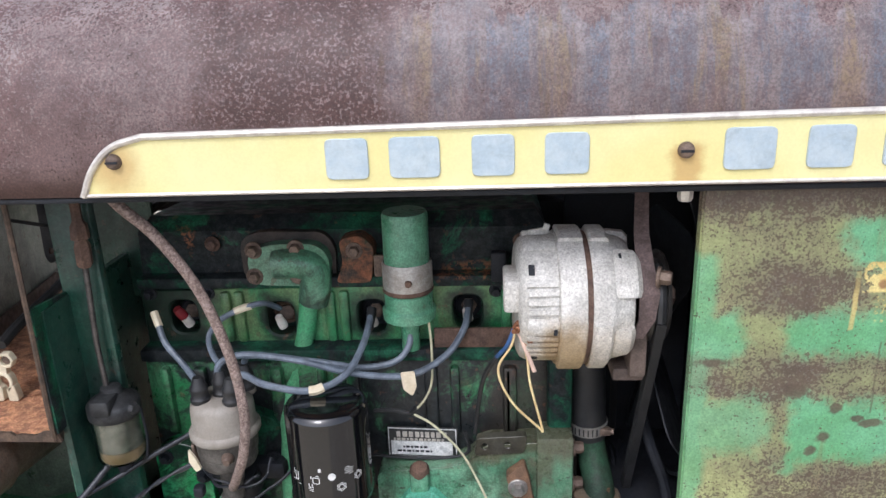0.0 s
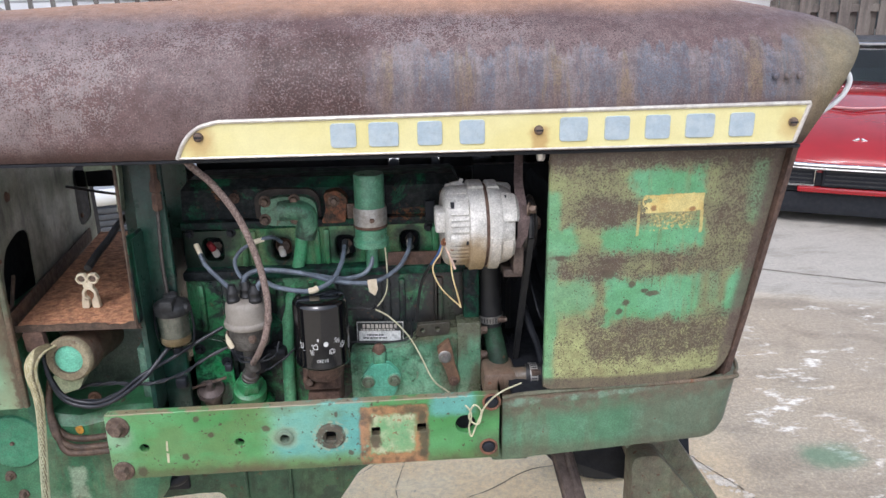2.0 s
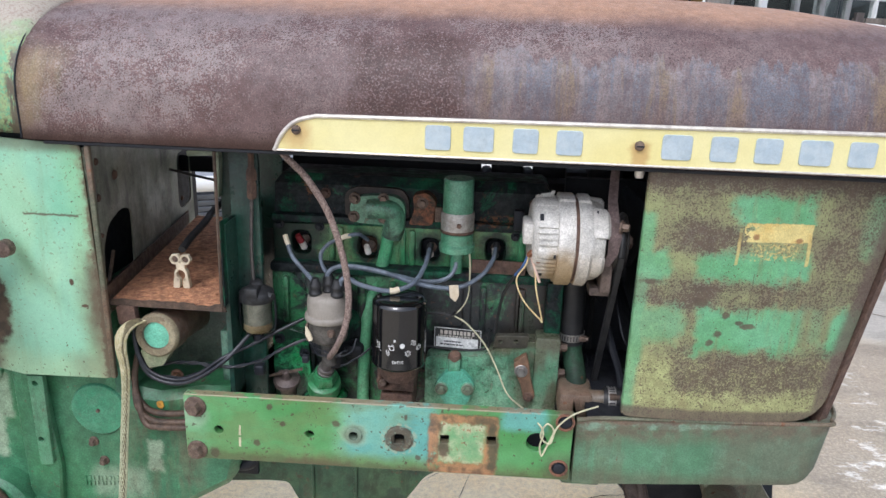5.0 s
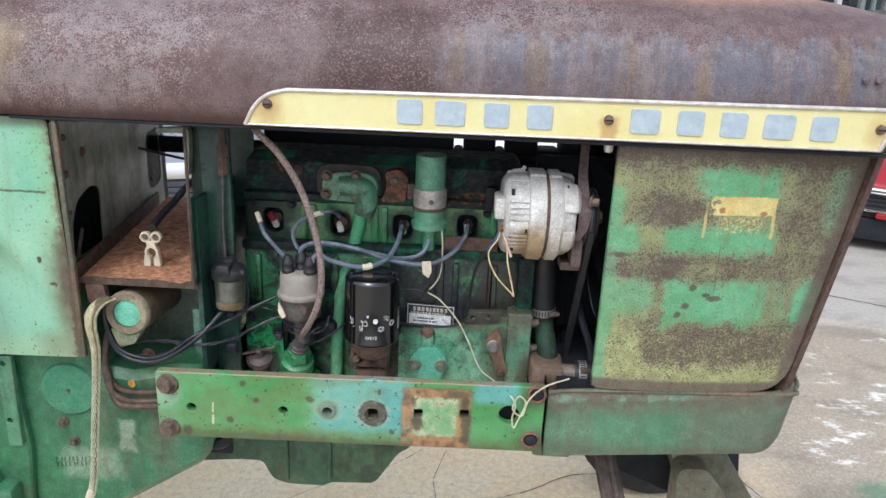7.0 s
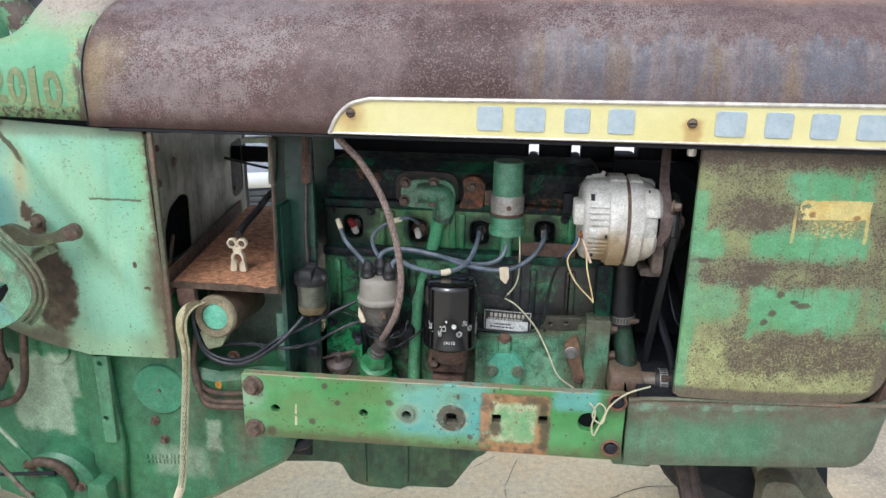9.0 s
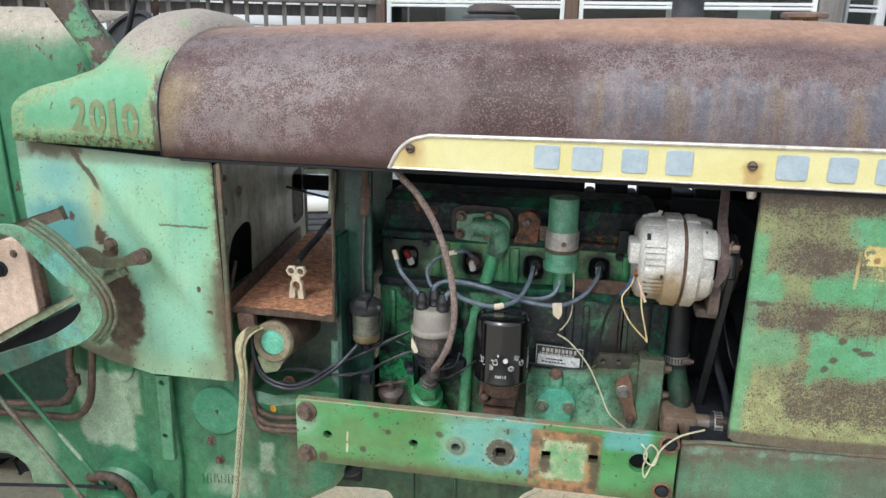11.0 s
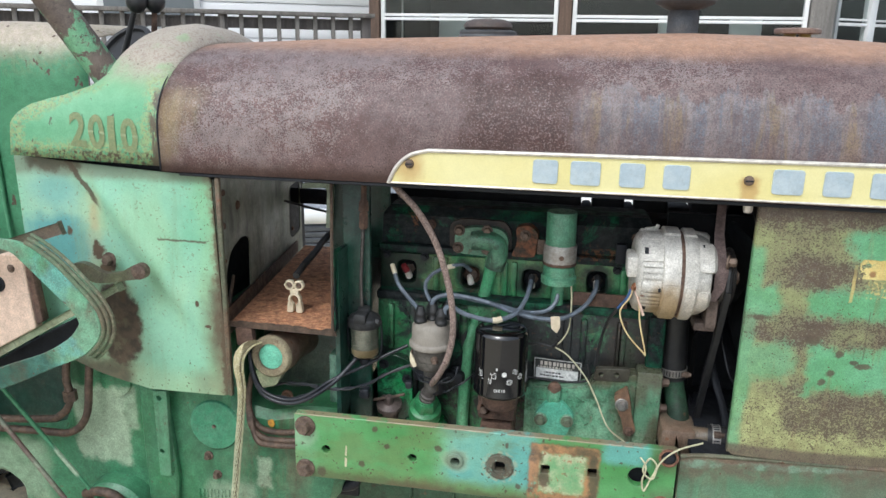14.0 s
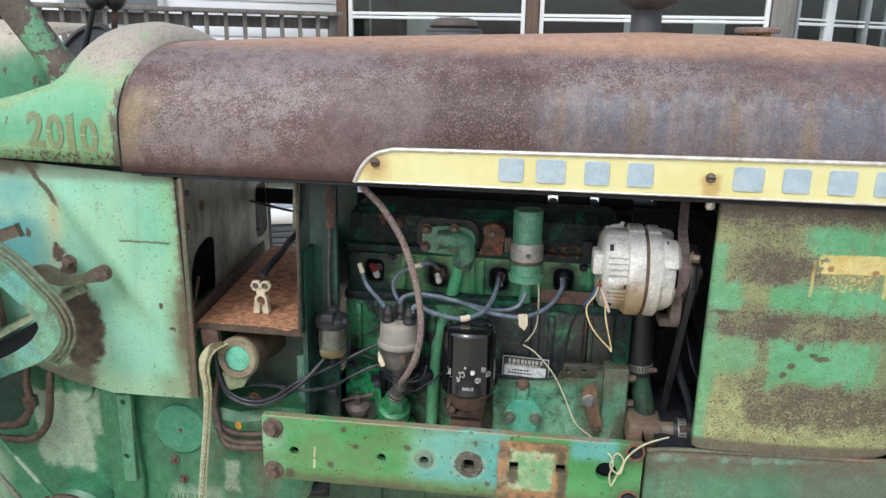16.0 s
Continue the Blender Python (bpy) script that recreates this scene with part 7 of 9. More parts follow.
for i in range(4):
    a = radians(25 + 90 * i)
    m = Matrix.Translation((0.272, 0.98, 1.16)) @ Matrix.Rotation(a, 4, "X") @ Matrix.Rotation(radians(28), 4, "Z")
    bm = M()
    slab(bm, rounded([(-0.022, 0.03), (0.022, 0.03), (0.052, 0.13), (0.040, 0.205), (-0.040, 0.205), (-0.052, 0.13)], 0.02, 4), -0.001, 0.001, at=lambda u, v, d, m=m: m @ Vector((d, u, v)))
    part("fan_blade", bm, GREASE_SHADE, T, "dark steel fan blade")
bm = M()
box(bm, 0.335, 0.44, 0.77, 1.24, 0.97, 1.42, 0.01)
part("radiator", bm, GREASE_SHADE, T)
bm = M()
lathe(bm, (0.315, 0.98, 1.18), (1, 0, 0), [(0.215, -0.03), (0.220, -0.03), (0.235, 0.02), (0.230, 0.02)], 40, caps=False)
part("fan_shroud", bm, GREASE_SHADE, T)
# strut and thin hose between belt and panel
tube(bm := M(), [(0.238, 0.86, 1.09), (0.25, 0.85, 1.05), (0.268, 0.84, 1.0), (0.275, 0.83, 0.95)], 0.007, 8)
part("strut", bm, GREASE_SHADE, T)

# coolant hose down to the pump elbow
rod(bm := M(), (0.168, 0.90, 1.24), (0.176, 0.90, 1.035), 0.0245, seg=22)
hose = part("coolant_hose", bm, BLACK_RUBBER, T, "black rubber coolant hose")
clamp_ring(hose, (0.1755, 0.90, 1.052), (0.03, 0, -1), 0.0252)
tube(bm := M(), [(0.177, 0.90, 1.04), (0.180, 0.89, 1.015), (0.186, 0.865, 0.985), (0.190, 0.84, 0.955)], 0.0205, 18)
part("pump_pipe", bm, worn_paint("grimy_green_pipe_paint", (0.014, 0.024, 0.018), (0.026, 0.070, 0.040), 0.5, 14.0, (0.020, 0.016, 0.012), 0.9, 0.6, grain=0.01, Specular_IOR_Level=0.2), T, "grimy green pump pipe")
bm = M()
box(bm, 0.150, 0.216, 0.79, 0.87, 0.925, 0.976, 0.010)
tube(bm, [(0.195, 0.815, 0.957), (0.22, 0.81, 0.960), (0.248, 0.806, 0.962)], 0.017, 16)
part("pump_elbow", bm, worn_paint("rusty_elbow_paint", (0.12, 0.10, 0.07), (0.17, 0.11, 0.075), 0.6, 15.0), T, "rust-brown pump elbow")
rod(bm := M(), (0.236, 0.808, 0.962), (0.30, 0.803, 0.962), 0.0225, seg=22)
hose2 = part("lower_hose", bm, BLACK_RUBBER, T, "short black lower radiator hose")
clamp_ring(hose2, (0.250, 0.807, 0.962), (1, 0, 0), 0.0232)

# ---- leads and wires ----
def wire(name, pts, r, mat, label="", seg=8):
    return part(name, tube(M(), pts, r, seg, 8), mat, T, label)


L1 = "blue-grey ignition lead"
wire("ignition_lead", [(-0.388, 0.860, 1.228), (-0.374, 0.845, 1.203), (-0.346, 0.828, 1.180), (-0.328, 0.812, 1.170), (-0.321, 0.808, 1.158)], 0.0042, LEAD_BLUE, L1)
wire("lead_end", [(-0.393, 0.866, 1.238), (-0.388, 0.860, 1.229), (-0.384, 0.856, 1.222)], 0.0052, CREAM, "cream lead terminal")
wire("ignition_lead", [(-0.300, 0.842, 1.165), (-0.316, 0.850, 1.184), (-0.322, 0.860, 1.205), (-0.308, 0.870, 1.224), (-0.277, 0.870, 1.240), (-0.251, 0.880, 1.243), (-0.238, 0.905, 1.225)], 0.0038, LEAD_BLUE, L1)
wire("lead_sleeve", [(-0.286, 0.869, 1.2365), (-0.277, 0.870, 1.240), (-0.266, 0.874, 1.242)], 0.005, CREAM, "cream sleeve")
wire("ignition_lead", [(-0.296, 0.815, 1.164), (-0.299, 0.818, 1.180), (-0.287, 0.82, 1.193), (-0.256, 0.820, 1.199), (-0.192, 0.820, 1.190), (-0.129, 0.830, 1.167), (-0.060, 0.840, 1.159), (-0.013, 0.860, 1.177), (0.010, 0.880, 1.205), (0.015, 0.905, 1.222)], 0.0045, LEAD_BLUE, L1)
wire("ignition_lead", [(-0.271, 0.797, 1.162), (-0.270, 0.797, 1.176), (-0.257, 0.795, 1.184), (-0.229, 0.790, 1.173), (-0.176, 0.790, 1.165), (-0.137, 0.810, 1.174), (-0.119, 0.850, 1.195), (-0.114, 0.895, 1.216)], 0.0045, LEAD_BLUE, L1)
wire("ignition_lead", [(-0.268, 0.838, 1.165), (-0.270, 0.838, 1.182), (-0.250, 0.832, 1.192), (-0.174, 0.840, 1.178), (-0.121, 0.850, 1.165), (-0.080, 0.860, 1.168), (-0.062, 0.870, 1.186), (-0.060, 0.882, 1.21)], 0.0042, LEAD_BLUE, L1)
for x, y, z in ((0.0155, 0.905, 1.222), (-0.1135, 0.895, 1.216)):
    part("lead_boot", rod(M(), (x, y + 0.012, z + 0.006), (x - 0.001, y - 0.012, z - 0.012), 0.0068, 0.0055, 12), BLACK_RUBBER, T)
wire("lead_sleeve", [(-0.176, 0.789, 1.1655), (-0.168, 0.790, 1.166), (-0.160, 0.794, 1.168)], 0.0062, CREAM, "cream sleeve")
bm = M()
slab(bm, rounded([(-0.070, 1.166), (-0.052, 1.168), (-0.050, 1.146), (-0.056, 1.133), (-0.067, 1.142)], 0.002, 2), 0.833, 0.8345)
part("paper_tag", bm, TAG_CREAM, T, "cream paper tag tied to a lead")
wire("yellow_wire", [(0.074, 0.760, 1.266), (0.068, 0.745, 1.247), (0.053, 0.735, 1.222), (0.067, 0.730, 1.186), (0.097, 0.730, 1.153), (0.101, 0.730, 1.152), (0.088, 0.735, 1.205), (0.085, 0.745, 1.232), (0.077, 0.758, 1.255)], 0.0014, YELLOW_WIRE, "thin faded yellow wire")
wire("pink_wire", [(0.073, 0.757, 1.265), (0.083, 0.745, 1.243), (0.093, 0.740, 1.217)], 0.0024, PINK_WIRE, "faded pink wire")
wire("blue_wire", [(0.072, 0.762, 1.260), (0.064, 0.770, 1.235), (0.052, 0.790, 1.210)], 0.0026, BLUE_WIRE, "blue wire")
wire("dark_wire", [(0.052, 0.790, 1.210), (0.036, 0.825, 1.165), (0.027, 0.850, 1.11), (0.022, 0.862, 1.06)], 0.003, BLACK_RUBBER)
wire("white_wire", [(-0.035, 0.870, 1.224), (-0.032, 0.865, 1.186), (-0.034, 0.860, 1.135), (-0.049, 0.855, 1.107), (-0.065, 0.850, 1.099)], 0.0016, WHITE_WIRE, "thin aged white wire")
wire("dark_wire", [(-0.112, 0.86, 1.095), (-0.085, 0.855, 1.099), (-0.065, 0.850, 1.098), (-0.055, 0.847, 1.108)], 0.003, BLACK_RUBBER)
wire("dark_wire", [(-0.13, 0.868, 1.022), (-0.06, 0.866, 1.018), (-0.01, 0.866, 1.020), (0.012, 0.866, 1.030), (0.008, 0.866, 1.06)], 0.0022, BLACK_RUBBER)
wire("hanging_wire", [(-0.057, 0.845, 1.099), (-0.031, 0.840, 1.085), (0.004, 0.835, 1.047), (0.028, 0.820, 1.008), (0.052, 0.790, 0.968), (0.084, 0.700, 0.986), (0.113, 0.664, 0.972), (0.110, 0.662, 0.941), (0.114, 0.661, 0.922), (0.122, 0.662, 0.941), (0.132, 0.662, 0.972), (0.119, 0.663, 0.985), (0.110, 0.662, 0.960), (0.127, 0.660, 0.948), (0.137, 0.661, 0.980), (0.164, 0.665, 1.006), (0.208, 0.690, 1.011)], 0.0016, WHITE_WIRE, "thin pale wire looped over the rail", 7)
L2 = "black wire loom"
def strand(main, phase, off, r, mat=None):
    """A wire that winds round a line."""
    pts = spline(main, 6)
    out = []
    for i, p in enumerate(pts):
        a = phase + i * 0.9
        out.append(p + Vector((0.3 * math.cos(a), math.sin(a), math.cos(a))) * off)
    return wire("wire_loom", out, r, mat or LOOM, L2, 7)


main_run = [(-0.664, 0.765, 1.06), (-0.655, 0.755, 1.020), (-0.632, 0.747, 0.982), (-0.585, 0.744, 0.968), (-0.538, 0.742, 0.982), (-0.484, 0.748, 1.020), (-0.450, 0.780, 1.056), (-0.436, 0.795, 1.072)]
wire("wire_loom", main_run, 0.0043, LOOM, L2, 10)
wire("wire_loom", [(x, y + 0.002, z + 0.0075) for x, y, z in main_run[:-2]] + [(-0.440, 0.788, 1.040), (-0.396, 0.806, 1.062), (-0.349, 0.822, 1.084)], 0.0036, LOOM, L2, 10)
upper_run = [(-0.646, 0.768, 0.985), (-0.592, 0.765, 1.001), (-0.541, 0.756, 1.008), (-0.501, 0.752, 1.006), (-0.461, 0.752, 1.009), (-0.422, 0.785, 1.009), (-0.393, 0.812, 1.020), (-0.331, 0.828, 1.046)]
strand(upper_run, 0.0, 0.0019, 0.0021)
strand(upper_run, 3.1, 0.0019, 0.0021)
strand([(-0.640, 0.755, 0.985), (-0.600, 0.752, 0.977), (-0.560, 0.754, 0.980), (-0.510, 0.768, 0.996)], 0.5, 0.0012, 0.0022)
wire("bare_wire_end", [(-0.645, 0.764, 0.987), (-0.628, 0.764, 0.992), (-0.611, 0.764, 0.998)], 0.0026, BRAID, "bare tan wire end", 7)
strand([(-0.27, 0.79, 1.004), (-0.255, 0.80, 1.008), (-0.232, 0.815, 1.020), (-0.205, 0.84, 1.036)], 0.0, 0.0008, 0.0020)
strand([(-0.335, 0.82, 1.032), (-0.31, 0.80, 1.018), (-0.28, 0.80, 1.020), (-0.26, 0.81, 1.032)], 0.0, 0.002, 0.0022)
strand([(-0.34, 0.815, 1.040), (-0.30, 0.79, 1.030), (-0.255, 0.80, 1.026), (-0.245, 0.82, 1.05)], 1.5, 0.002, 0.0018)

# ---- battery box ----
bm = M()
tw = lambda y: -0.703 - 0.062 * (y - 0.745) / 0.52
# left wall with its two openings, running back from the panel edge
wall_holes = [rounded([(0.758, 1.130), (0.905, 1.130), (0.916, 1.262), (0.868, 1.276), (0.800, 1.262), (0.772, 1.225)], [0.004, 0.006, 0.018, 0.02, 0.018, 0.014], 5), rounded([(1.215, 1.188), (1.245, 1.172), (1.318, 1.180), (1.325, 1.315), (1.225, 1.312)], 0.02, 4)]
slab(bm, [(0.735, 1.095), (1.335, 1.10), (1.335, 1.36), (1.27, 1.425), (0.735, 1.418)], 0.0, -0.003, wall_holes, at=lambda u, v, d: (tw(u) + d, u, v))
part("battery_box_wall", bm, BOX_GREY, T, "grey-green battery box sheet with cut openings", smooth=False)
for y, z, r in ((0.775, 1.385, 0.007), (0.768, 1.320, 0.008), (0.85, 1.345, 0.010), (0.765, 1.25, 0.005), (0.76, 1.165, 0.006), (1.24, 1.20, 0.006)):
    part("rivet", lathe(M(), (tw(y), y, z), (1, 0, 0), [(r, 0), (r * 0.8, 0.003), (r * 0.3, 0.0045)], 12), RUSTY, T)
bm = M()
tube(bm, [(-0.700, 0.738, 1.40), (-0.698, 0.738, 1.20), (-0.697, 0.745, 1.155), (-0.70, 0.76, 1.135), (-0.715, 0.79, 1.15), (-0.722, 0.83, 1.20)], 0.0035, 8)
part("edge_rod", bm, LINE_BROWN, T)
# rusted tray with raised edges and a torn front lip
bm = M()
slab(bm, [(-0.690, 0.748), (-0.482, 0.748), (-0.482, 1.32), (-0.760, 1.32)], 1.129, 1.133, plane="xy")
tray = part("battery_tray", bm, RUST_TRAY, T, "orange rusted battery tray", smooth=False)
rnd = random.Random(4)
bm = M()
lip = [(-0.703 + 0.227 * i / 40, 1.1365 + rnd.uniform(-0.0012, 0.0012) - (0.004 if 30 < i < 37 else 0)) for i in range(41)]
slab(bm, [(-0.705, 1.1245), (-0.470, 1.1235), *lip[::-1]], 0.741, 0.745)
part("front_lip", bm, LINE_BROWN, tray, "torn dark rusted lip", smooth=False)
bm = M()
slab(bm, [(0.744, 1.124), (1.26, 1.124), (1.26, 1.162), (0.744, 1.158)], 0.004, 0.008, at=lambda u, v, d: (tw(u) + d, u, v))
part("side_lip", bm, LINE_BROWN, tray, smooth=False)
bm = M()
slab(bm, [(0.744, 1.123), (1.26, 1.124), (1.26, 1.156), (0.744, 1.150)], -0.478, -0.482, plane="yz")
part("side_lip", bm, LINE_BROWN, tray, smooth=False)
rnd = random.Random(6)
for i in range(26):
    x, y = rnd.uniform(-0.67, -0.49), rnd.uniform(0.76, 1.05)
    r = rnd.uniform(0.004, 0.012)
    bm = M()
    bm.faces.new([bm.verts.new((x + r * rnd.uniform(0.5, 1.3) * math.cos(a), y + r * rnd.uniform(0.5, 1.3) * math.sin(a), 1.1342 + rnd.uniform(0, 0.002))) for a in [k * 1.047 for k in range(6)]])
    part("rust_flake", bm, RUST_TRAY, tray, smooth=False)
bm = M()
slab(bm, [(0.742, 1.134), (1.26, 1.140), (1.26, 1.24), (0.80, 1.290), (0.742, 1.295)], -0.472, -0.476, plane="yz")
part("box_side", bm, ENGINE_SHADED, T, smooth=False)
part("box_post", tube(M(), [(-0.478, 0.740, 1.126), (-0.477, 0.741, 1.20), (-0.476, 0.742, 1.292), (-0.475, 0.744, 1.42)], 0.0032, 6), LINE_BROWN, T)
bm = M()
slab(bm, rounded([(-0.677, 1.125), (-0.643, 1.125), (-0.640, 1.092), (-0.674, 1.088)], 0.004, 2), 0.735, 0.75)
part("strap_lug", bm, RUSTY, T)
bm = M()
box(bm, -0.535, -0.505, 1.16, 1.19, 1.132, 1.180, 0.004)
part("tray_lug", bm, RUSTY, T)
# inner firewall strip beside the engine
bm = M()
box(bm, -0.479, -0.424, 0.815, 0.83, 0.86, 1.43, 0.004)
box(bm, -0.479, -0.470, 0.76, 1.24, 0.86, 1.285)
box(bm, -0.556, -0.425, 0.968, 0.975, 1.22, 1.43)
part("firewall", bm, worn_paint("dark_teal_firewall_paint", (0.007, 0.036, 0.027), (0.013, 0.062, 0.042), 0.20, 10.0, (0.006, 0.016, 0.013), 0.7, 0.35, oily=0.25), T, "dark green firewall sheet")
bm = M()
slab(bm, rounded([(-0.612, 1.378), (-0.545, 1.383), (-0.552, 1.284), (-0.561, 1.284), (-0.556, 1.371), (-0.612, 1.368)], [0.002, 0.016, 0.003, 0.003, 0.009, 0.002], 5), 0.945, 0.965, bevel=0.002)
part("box_bracket", bm, SAGE, T, "pale green bracket")
bm = M()
box(bm, -0.80, -0.47, 1.325, 1.335, 1.248, 1.290, 0.004)
part("far_rail", bm, GREASE_SHADE, T)
wire("battery_cable", [(-0.586, 0.831, 1.209), (-0.586, 0.88, 1.220), (-0.588, 0.95, 1.228), (-0.594, 1.04, 1.238), (-0.56, 1.12, 1.27), (-0.48, 1.16, 1.32)], 0.0072, BLACK_RUBBER, "black battery cable")
wire("thin_cable", [(-0.70, 1.05, 1.315), (-0.62, 1.08, 1.29), (-0.54, 1.10, 1.275), (-0.48, 1.12, 1.27)], 0.003, BLACK_RUBBER)
# cream terminal clamp
bm = M()
CX, CY, CZ = -0.586, 0.817, 1.1615
ring_pts = [(CX + 0.0135 * math.sin(t), CZ + 0.0155 * math.cos(t)) for t in [radians(-160 + 320 * i / 20) for i in range(21)]]
inner_pts = [(CX + 0.0085 * math.sin(t), CZ + 0.0095 * math.cos(t)) for t in [radians(-150 + 300 * i / 20) for i in range(21)]]
slab(bm, ring_pts + inner_pts[::-1], CY, CY + 0.012, bevel=0.0012)
slab(bm, rounded([(CX - 0.017, CZ - 0.027), (CX - 0.003, CZ - 0.027), (CX - 0.003, CZ - 0.008), (CX - 0.014, CZ - 0.004)], 0.003, 2), CY, CY + 0.012, bevel=0.001)
slab(bm, rounded([(CX + 0.017, CZ - 0.027), (CX + 0.003, CZ - 0.027), (CX + 0.003, CZ - 0.008), (CX + 0.014, CZ - 0.004)], 0.003, 2), CY, CY + 0.012, bevel=0.001)
slab(bm, rounded([(CX - 0.008, CZ + 0.010), (CX + 0.008, CZ + 0.010), (CX + 0.010, CZ + 0.024), (CX - 0.010, CZ + 0.024)], 0.003, 2), CY + 0.001, CY + 0.011, bevel=0.001)
clamp = part("terminal_clamp", bm, CREAM, T, "cream battery terminal clamp", smooth=False)
for s in (-1, 1):
    bm = M()
    slab(bm, circle(CX + s * 0.010, CZ + 0.031, 0.0115, 6), CY + 0.0005, CY + 0.011, [circle(CX + s * 0.010, CZ + 0.031, 0.0068, 12)], bevel=0.001)
    part("clamp_eye", bm, CREAM, clamp, smooth=False)
    part("clamp_bolt", lathe(M(), (CX + s * 0.010, CY + 0.010, CZ + 0.031), (0, -1, 0), [(0.0066, 0), (0.006, 0.006), (0.004, 0.007)], 12), BOLT, clamp)
# round hollow shaft end below the tray
SH = Vector((-0.606, 0.735, 1.070))
SD = Vector((0.06, 1.0, -0.10)).normalized()
shaft = part("shaft_end", lathe(M(), SH, SD, [(0.0255, 0.006), (0.0265, 0.0), (0.038, 0.0), (0.0415, 0.004), (0.042, 0.045), (0.037, 0.05), (0.037, 0.16)], 32), worn_paint("rust_brown_flaking_paint", (0.115, 0.075, 0.052), (0.165, 0.120, 0.080), 0.6, 16.0, dirty=0.5), T, "rust-brown hollow shaft end")
part("shaft_rim", lathe(M(), SH - SD * 0.0006, SD, [(0.0262, 0.004), (0.0266, 0.0), (0.0385, 0.0), (0.0418, 0.0035), (0.0426, 0.010)], 40, caps=False), worn_paint("tan_chipped_rim_paint", (0.27, 0.235, 0.145), (0.20, 0.165, 0.10), 0.6, 24.0, (0.09, 0.06, 0.04), 0.7), shaft, "tan chipped rim")
part("shaft_plug", lathe(M(), SH + SD * 0.006, -SD, [(0.026, 0), (0.0255, 0.002), (0.02, 0.003)], 28), TEAL, shaft, "bright teal plug")
bm = M()
slab(bm, rounded([(-0.645, 1.035), (-0.585, 1.035), (-0.60, 1.005), (-0.632, 0.998)], 0.008, 3), 0.745, 0.77)
part("shaft_foot", bm, worn_paint("cream_green_chipped_paint", (0.22, 0.27, 0.15), (0.30, 0.32, 0.2), 0.4, 18.0), shaft)
# braided earth strap
strap_run = [(-0.637, 0.738, 1.098), (-0.645, 0.718, 1.096), (-0.653, 0.704, 1.083), (-0.656, 0.700, 1.058), (-0.6525, 0.700, 1.014), (-0.657, 0.699, 0.958), (-0.668, 0.698, 0.873), (-0.682, 0.694, 0.752), (-0.690, 0.69, 0.706)]
STRAP_CORE = plain("dark_tan_strap_core", (0.15, 0.125, 0.065), (0.085, 0.070, 0.038), 0.8, 0, 90, 0.4)
strap = part("earth_strap", tube(M(), strap_run, lambda s: 0.0116 - 0.0056 * min(1.0, s * 1.7), 12, 10, 0.42), STRAP_CORE, T, "tan braided earth strap hanging down")
line = spline(strap_run, 24)
for way in (-1, 1):
    for k in range(10):
        pts = []
        for i, p in enumerate(line):
            s = i / (len(line) - 1)
            a = 2 * math.pi * k / 10 + way * i * 0.17
            w = 0.0132 - 0.0062 * min(1.0, s * 1.7)
            pts.append(p + Vector((math.cos(a) * w, math.sin(a) * w * 0.42 - 0.0003 * way, 0)))
        part("strap_strand", tube(M(), pts, lambda s: 0.0016 - 0.0006 * min(1.0, s * 1.7), 5, 1, curved=False), BRAID, strap)
part("strap_end", tube(M(), [(-0.689, 0.690, 0.712), (-0.695, 0.688, 0.695), (-0.702, 0.686, 0.675)], 0.009, 10, 4, 0.6), CREAM, strap, "cream crimped strap end")
for pts in ([(-0.669, 0.780, 1.007), (-0.670, 0.760, 0.957), (-0.654, 0.750, 0.915), (-0.614, 0.742, 0.902), (-0.53, 0.738, 0.913)],
            [(-0.673, 0.770, 0.976), (-0.662, 0.745, 0.917), (-0.632, 0.732, 0.894), (-0.591, 0.727, 0.893), (-0.52, 0.725, 0.902)],
            [(-0.665, 0.755, 0.936), (-0.641, 0.728, 0.890), (-0.606, 0.722, 0.884), (-0.52, 0.718, 0.893)]):
    wire("oil_line", pts, 0.0062, LINE_BROWN, "brown rusted oil line", 10)

# ---- gear housing, clutch housing and sump ----
bm = M()
slab(bm, [(-1.45, 0.830), (-1.125, 0.842), (-1.10, 0.862), (-1.095, 1.00), (-0.985, 1.10), (-0.70, 1.10), (-0.69, 0.945), (-0.62, 0.935), (-0.535, 0.955), (-0.47, 0.955), (-0.47, 0.80), (-0.484, 0.744), (-0.58, 0.682), (-0.664, 0.628), (-0.80, 0.54), (-1.06, 0.50), (-1.09, 0.575), (-1.165, 0.60), (-1.172, 0.632), (-1.243, 0.630), (-1.247, 0.678), (-1.283, 0.704), (-1.45, 0.692)], 0.755, 1.25, bevel=0.02)
bm2 = M()
box(bm2, -0.69, -0.50, 0.88, 1.24, 0.90, 1.080, 0.01)
housing = part("gear_housing", bm, TRANS, T, "green cast gear housing")
# Dark boxes fill the recess; its shade is put into their colour.
part("housing_recess", box(M(), -1.30, -0.98, 0.95, 1.24, 0.85, 1.10, 0.01), GREASE_SHADE, housing)
part("housing_upper", bm2, worn_paint("dusty_grey_green_paint", (0.045, 0.075, 0.055), (0.085, 0.115, 0.085), 0.35, 12.0, (0.020, 0.020, 0.018), 0.7, 0.35), housing)
part("recess_shade_box", box(M(), -1.45, -1.09, 0.775, 0.95, 0.80, 1.02, 0.006), worn_paint("shadowed_dark_green_paint", (0.012, 0.052, 0.036), (0.020, 0.078, 0.052), 0.1, 8.0, (0.008, 0.016, 0.012), 0.6), housing)
